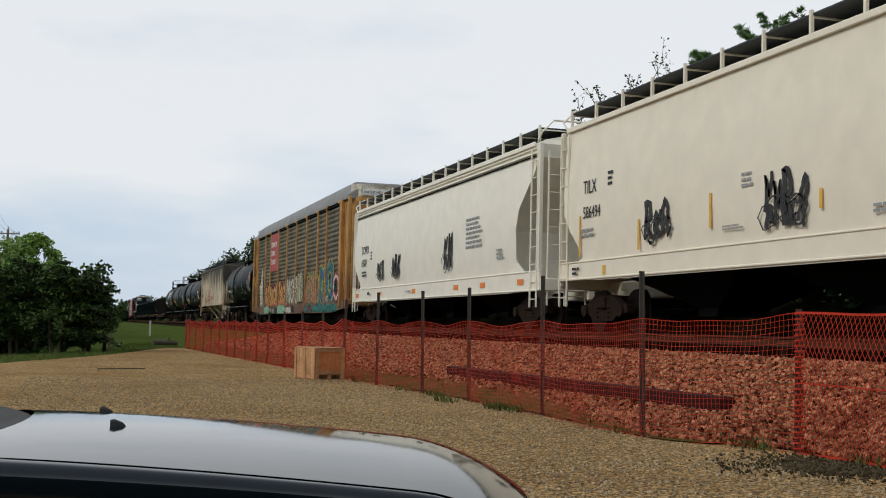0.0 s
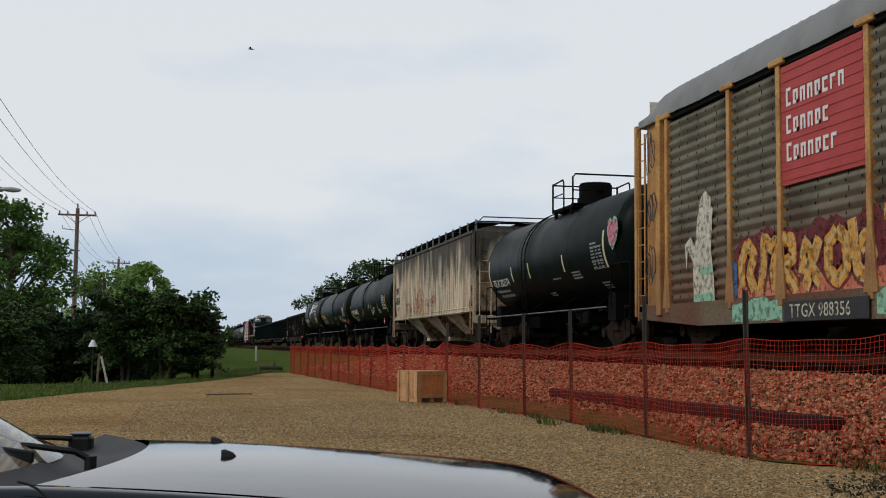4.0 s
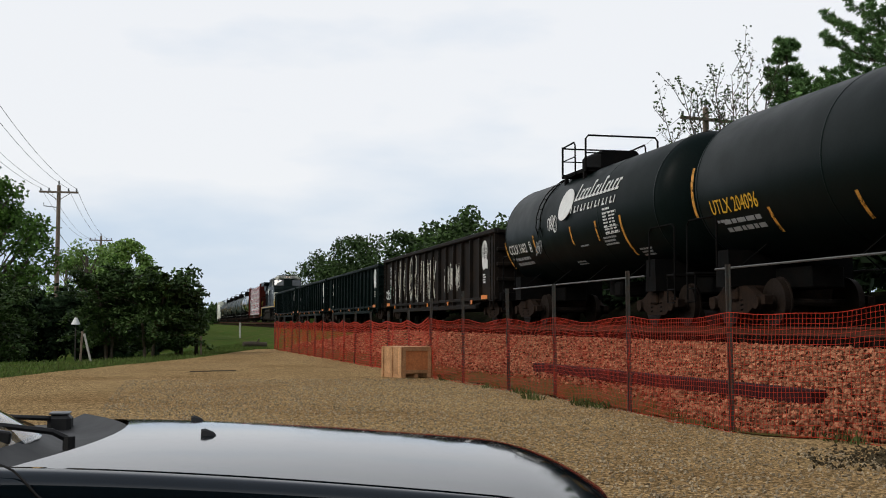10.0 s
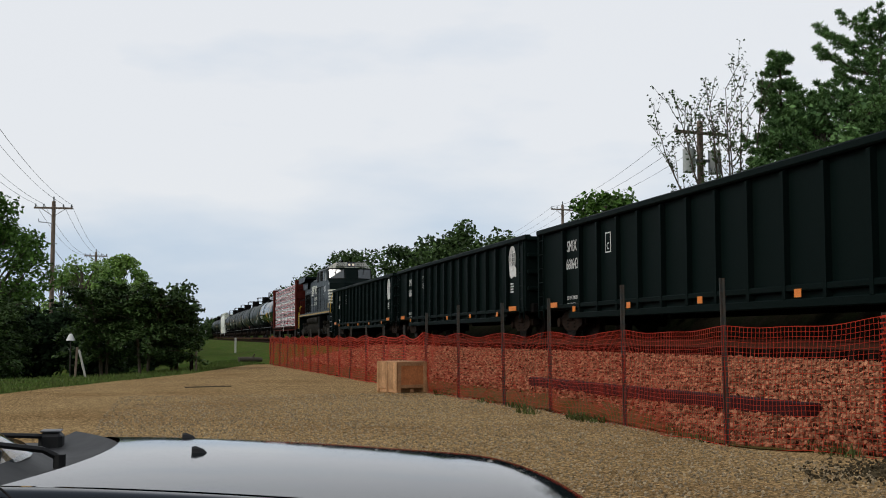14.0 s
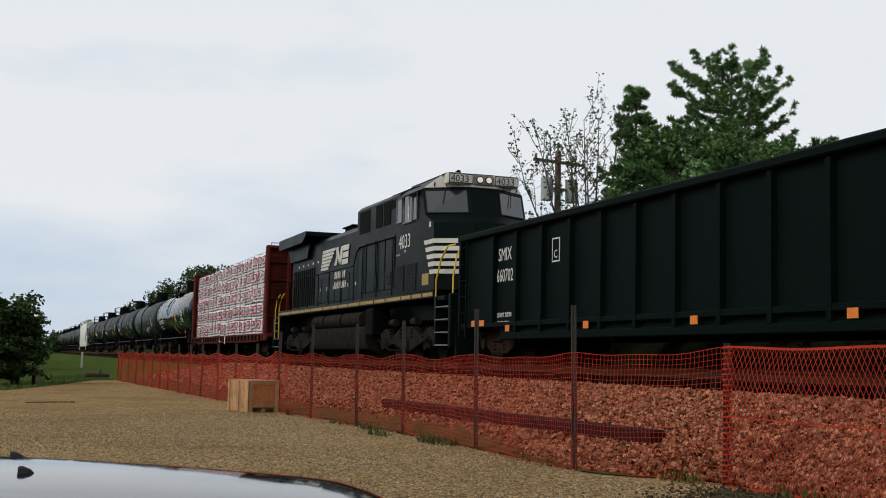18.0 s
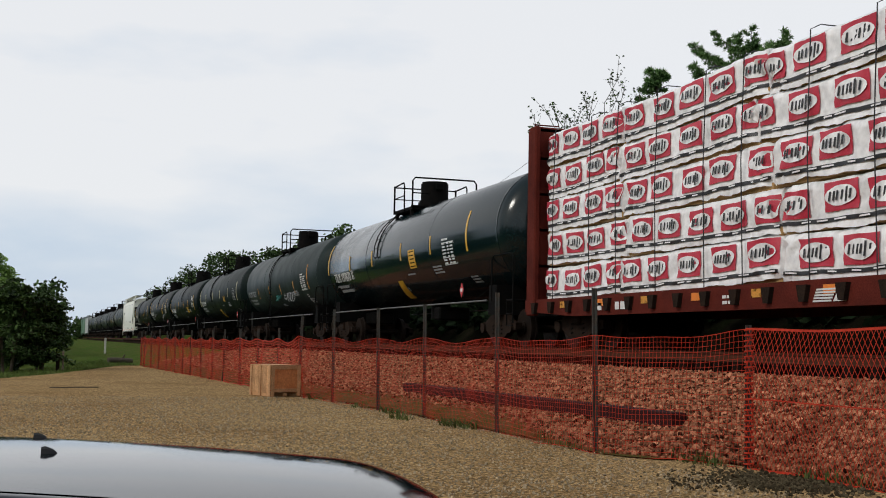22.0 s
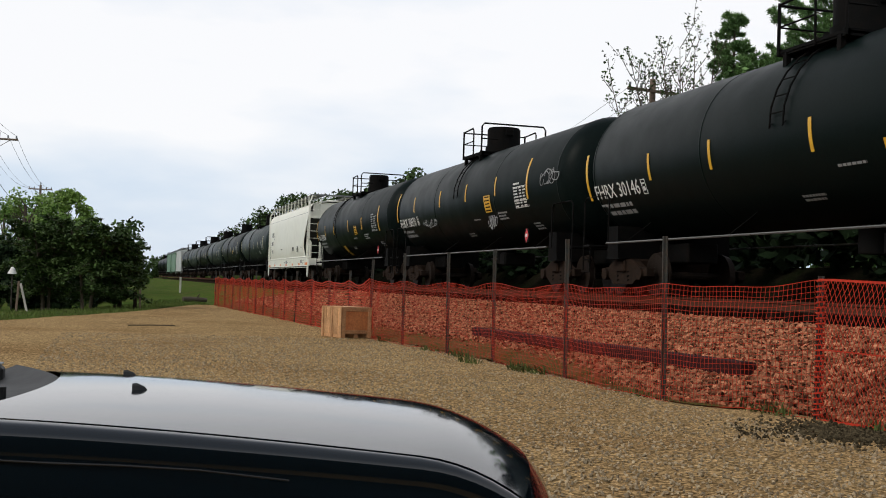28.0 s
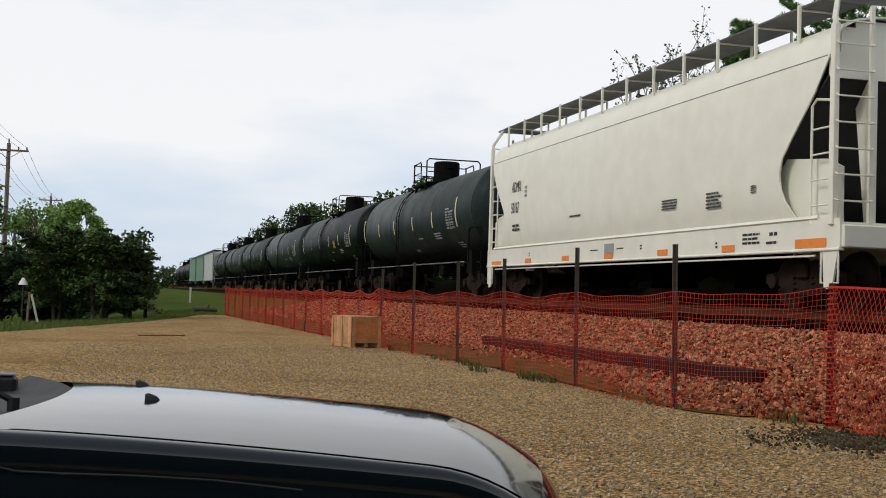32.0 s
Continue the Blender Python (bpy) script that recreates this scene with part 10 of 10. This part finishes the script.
# ---- parked black car ----
def build_car():
    car = thing("parked_car", "parked black car with a sky-reflecting bonnet and wipers", "car")
    # car space: x ahead, y to its far side, z up; the near wing is at y = 0
    n, m = 30, 22

    def hood(u, v):
        """u: from the windscreen (0) to the nose (1); v: from the near edge (0) to the far edge (1)."""
        x = -0.15 + 1.25 * u - 0.16 * (2 * v - 1) ** 2 * u - 0.17 * (1 - u) * (2 * v - 1) ** 2
        y = 0.06 + 1.48 * v + (0.035 * u ** 3 if v < 0.5 else -0.10 * u * u) * abs(2 * v - 1)
        e = abs(2 * v - 1)
        side = (0.016 + 0.030 * u) * e ** 2 if v < 0.5 else (0.055 + 0.03 * u) * e ** 2.2
        z = 0.975 - 0.085 * u ** 1.6 - 0.07 * max(0, (u - 0.8) / 0.2) ** 2 - side
        return (x, y, z)

    v, f = [], []
    for i in range(n + 1):
        for j in range(m + 1):
            v.append(hood(i / n, j / m))
    k = m + 1
    for i in range(n):
        for j in range(m):
            f.append((i * k + j, i * k + j + 1, (i + 1) * k + j + 1, (i + 1) * k + j))
    b0 = len(v)
    v += [(p[0], p[1], p[2] - 0.02) for p in v]
    f += [tuple(i + b0 for i in q[::-1]) for q in f]
    s = Shape().add(v, f)
    bonnet = part("bonnet", s, M_CARBLACK, car, "black bonnet mirroring the sky", smooth=60)
    for y, dx in ((0.58, 0.0), (1.06, -0.035)):
        s = Shape().rings([[(x + dx, y + w * math.cos(a * math.pi / 4), hood(0.12, (y - 0.06) / 1.48)[2] - 0.004 + zz + hh * max(0, math.sin(a * math.pi / 4))) for a in range(8)] for x, w, hh, zz in ((0.045, 0.013, 0.016, 0.0), (0.055, 0.014, 0.018, 0.0), (0.075, 0.009, 0.010, 0.0), (0.082, 0.002, 0.002, 0.0))])
        part("washer_nozzle", s, M_RUBBER, bonnet)
    # near wing: from the bonnet edge down past the crease to the wheel arch
    v, f = [], []
    prof = [(0.057, 0.0), (0.034, -0.002), (0.018, -0.007), (0.009, -0.016), (0.004, -0.028), (0.002, -0.045), (0.002, -0.065), (0.003, -0.084), (0.0, -0.090), (-0.003, -0.15), (-0.004, -0.24), (-0.003, -0.32), (0.004, -0.5), (0.03, -0.66)]
    for i in range(n + 1):
        u = i / n
        x, y, z = hood(u, 0.0)
        for dy, dz in prof:
            v.append((x - 0.02 + 0.02 * u, y - 0.06 + dy + 0.03 * u * u, z - 0.001 + dz * (1 - 0.12 * u)))
    k = len(prof)
    for i in range(n):
        for j in range(k - 1):
            f.append((i * k + j, (i + 1) * k + j, (i + 1) * k + j + 1, i * k + j + 1))
    part("wing", Shape().add(v, f), M_CARBLACK, car, smooth=50)
    x, y, z = hood(0.0, 0.0)
    door = [[(xx, y - 0.0585 + dy - 0.006 * abs(xx + 0.32), z - 0.001 + dz) for dy, dz in prof] for xx in (-1.45, -1.0, -0.6, -0.339)]
    fd = [(i * k + j, (i + 1) * k + j, (i + 1) * k + j + 1, i * k + j + 1) for i in range(3) for j in range(k - 1)]
    part("front_door", Shape().add([p for r in door for p in r], fd), M_CARBLACK, car, smooth=50)
    v2 = []
    for i in range(n + 1):
        u = i / n
        x, y, z = hood(u, 1.0)
        v2 += [(x - 0.02 + 0.02 * u, y + 0.06 - dy - 0.03 * u * u, z - 0.001 + dz * (1 - 0.12 * u)) for dy, dz in prof]
    part("wing", Shape().add(v2, f), M_CARBLACK, car, smooth=50)
    # nose and bumper
    s = Shape()
    rows = []
    for dx, dz in ((0.0, 0.0), (0.045, -0.05), (0.075, -0.14), (0.10, -0.26), (0.11, -0.42), (0.06, -0.6)):
        row = []
        for j in range(m + 1):
            x, y, z = hood(1.0, j / m)
            row.append((x + dx, y + (0.8 - y) * -0.03 * dx * 10, z + dz))
        rows.append(row)
    vv = [p for r in rows for p in r]
    k = m + 1
    ff = [(r * k + j, r * k + j + 1, (r + 1) * k + j + 1, (r + 1) * k + j) for r in range(len(rows) - 1) for j in range(m)]
    part("front_bumper", s.add(vv, ff), M_CARBLACK, car, smooth=50)
    s = Shape().rings([[(x, 0.012 + 0.05 * u + w * math.cos(a * math.pi / 5) * 0.35, z + w * math.sin(a * math.pi / 5)) for a in range(10)] for x, w, z, u in ((0.56, 0.005, 0.74, 0.0), (0.62, 0.018, 0.725, 0.0), (0.72, 0.034, 0.71, 0.1), (0.86, 0.04, 0.70, 0.5), (0.97, 0.03, 0.69, 0.9), (1.0, 0.01, 0.685, 1.0))])
    part("headlamp", s, M_LAMPGLASS, car, "clear glass headlamp")
    # panel gap: dark line behind the wing
    line = [(-0.345, 0.973), (-0.325, 0.968), (-0.307, 0.959), (-0.292, 0.945), (-0.278, 0.929), (-0.262, 0.911), (-0.243, 0.895), (-0.22, 0.883), (-0.19, 0.876), (-0.1, 0.871), (0.04, 0.866), (0.2, 0.856), (0.386, 0.834)]
    part("panel_gap", Shape().tube([(x, -0.0005, z) for x, z in line], 0.0024, 5), M_RUBBER, car)
    # added dark tube in place of the dark reflection along the far edge
    part("dark_edge_tube", Shape().tube([(hood(i / 24, 1.0)[0], hood(i / 24, 1.0)[1] + 0.004, hood(i / 24, 1.0)[2] + 0.002) for i in range(25)], 0.006, 5), M_RUBBER, car)
    # scuttle, wipers, windscreen
    rows = ((-0.145, 0.955), (-0.19, 0.935), (-0.26, 0.92), (-0.33, 0.92), (-0.39, 0.95))
    v = [(x - 0.19 * (j / 8 - 1) ** 2, 0.09 + 1.42 * j / 16, z) for x, z in rows for j in range(17)]
    f = [(i * 17 + j, i * 17 + j + 1, (i + 1) * 17 + j + 1, (i + 1) * 17 + j) for i in range(4) for j in range(16)]
    part("scuttle", Shape().add(v, f), M_RUBBER, car)
    v, f = [], []
    for i in range(9):
        for j in range(15):
            t, w = i / 8, j / 14
            v.append((-0.37 - 0.80 * t - 0.38 * (2 * w - 1) ** 2 * (1 - 0.3 * t), 0.10 + 0.10 * t + (1.40 - 0.2 * t) * w, 0.945 + 0.46 * t))
    f = [(i * 15 + j, i * 15 + j + 1, (i + 1) * 15 + j + 1, (i + 1) * 15 + j) for i in range(8) for j in range(14)]
    part("windscreen", Shape().add(v, f), M_CARGLASS, car, smooth=60)
    w = part("wiper", Shape().tube([(-0.29, 0.74, 0.945), (-0.33, 0.73, 0.968), (-0.44, 0.71, 0.985), (-0.62, 0.70, 1.0), (-0.78, 0.69, 1.06)], 0.010, 6, 0.007), M_RUBBER, car)
    part("blade", Shape().box(-0.36, 0.0, -0.012, 0.012, -0.016, 0.016, 0.004), M_RUBBER, w, at=pose(-0.41, 0.60, 0.965, 0, 8, 0))
    part("pivot", Shape().tube([(-0.29, 0.74, 0.915), (-0.29, 0.74, 0.955)], 0.016, 10), M_RUBBER, w)
    w = part("wiper", Shape().tube([(-0.39, 1.36, 0.94), (-0.42, 1.33, 0.955), (-0.50, 1.20, 0.97), (-0.62, 0.98, 1.0)], 0.010, 6, 0.007), M_RUBBER, car)
    part("pivot", Shape().box(-0.425, -0.355, 1.32, 1.40, 0.90, 0.965, 0.012), M_RUBBER, w)
    part("cap", Shape().box(-0.42, -0.36, 1.325, 1.395, 0.966, 0.972, 0.002), M_STEELGREY, w)
    for y0, y1 in ((0.04, 0.20), (1.56, 1.40)):
        part("pillar", Shape().tube([(-0.68, y0, 0.93), (-1.0, (y0 + y1) / 2, 1.2), (-1.35, y1, 1.43)], 0.045, 8), M_CARBLACK, car)
    # cabin and sides, behind the view
    s = Shape().rings([[(x, 0.8 + w * c, z) for c in (-1, 1)] + [(x, 0.8 + w * 0.97, z2), (x, 0.8 - w * 0.97, z2)] for x, w, z, z2 in ((-1.4, 0.72, 0.30, 0.90), (-1.6, 0.84, 0.30, 0.95), (-3.0, 0.80, 0.32, 0.96), (-3.25, 0.70, 0.40, 0.90))])
    part("body_side", s, M_CARBLACK, car)
    s = Shape().rings([[(x, 0.8 - w, z), (x, 0.8 + w, z), (x, 0.8 + w * 0.9, z + 0.03), (x, 0.8 - w * 0.9, z + 0.03)] for x, w, z in ((-1.1, 0.58, 1.40), (-1.6, 0.60, 1.46), (-2.4, 0.56, 1.42), (-3.1, 0.62, 1.0))])
    part("roof", s, M_CARBLACK, car)
    for x in (0.62, -2.2):
        for y in (0.04, 1.42):
            w = part("wheel", Shape().tube([(0, 0, 0), (0, 0.2, 0)], 0.33, 24), M_RUBBER, car, at=pose(x, y, 0.355))
            part("rim", Shape().tube([(0, -0.005, 0), (0, 0.205, 0)], 0.22, 20), M_STEELGREY, w)
    car.matrix_basis = pose(0.0, 2.46, 0.0, 0, 0, -2)


build_car()


# ---- everything that moves ----
def motions():
    for car, u in MOVING:
        walk(car, [(t, pose(TRACK_X, u - SPEED * t, RAIL_Z)) for t in (0, 8, 16, 24, 32)])
    for load, u, y, z, tilt in LOADS:
        x = load.matrix_basis.translation.x
        walk(load, [(t, pose(x, u + y - SPEED * t, RAIL_Z + z, tilt)) for t in (0, 8, 16, 24, 32)])

    walk(EARLY_BIRD, [(t, pose(x, 48.0, z)) for t, x, z in ((0, 22.1, 11.2), (1.0, 17.44, 11.9), (1.5, 15.1, 12.28), (6.5, -12.4, 13.6), (32, -150.0, 18.0))])
    walk(BIRD, [(t, pose(x, 48.0, z)) for t, x, z in ((0, 124.0, 4.0), (12, 40.5, 6.5), (15.5, 15.91, 9.73), (16, 12.44, 10.82), (16.8, 6.75, 11.32), (17, 4.94, 11.19), (18.5, -5.6, 11.0), (32, -100.0, 13.0))])


motions()
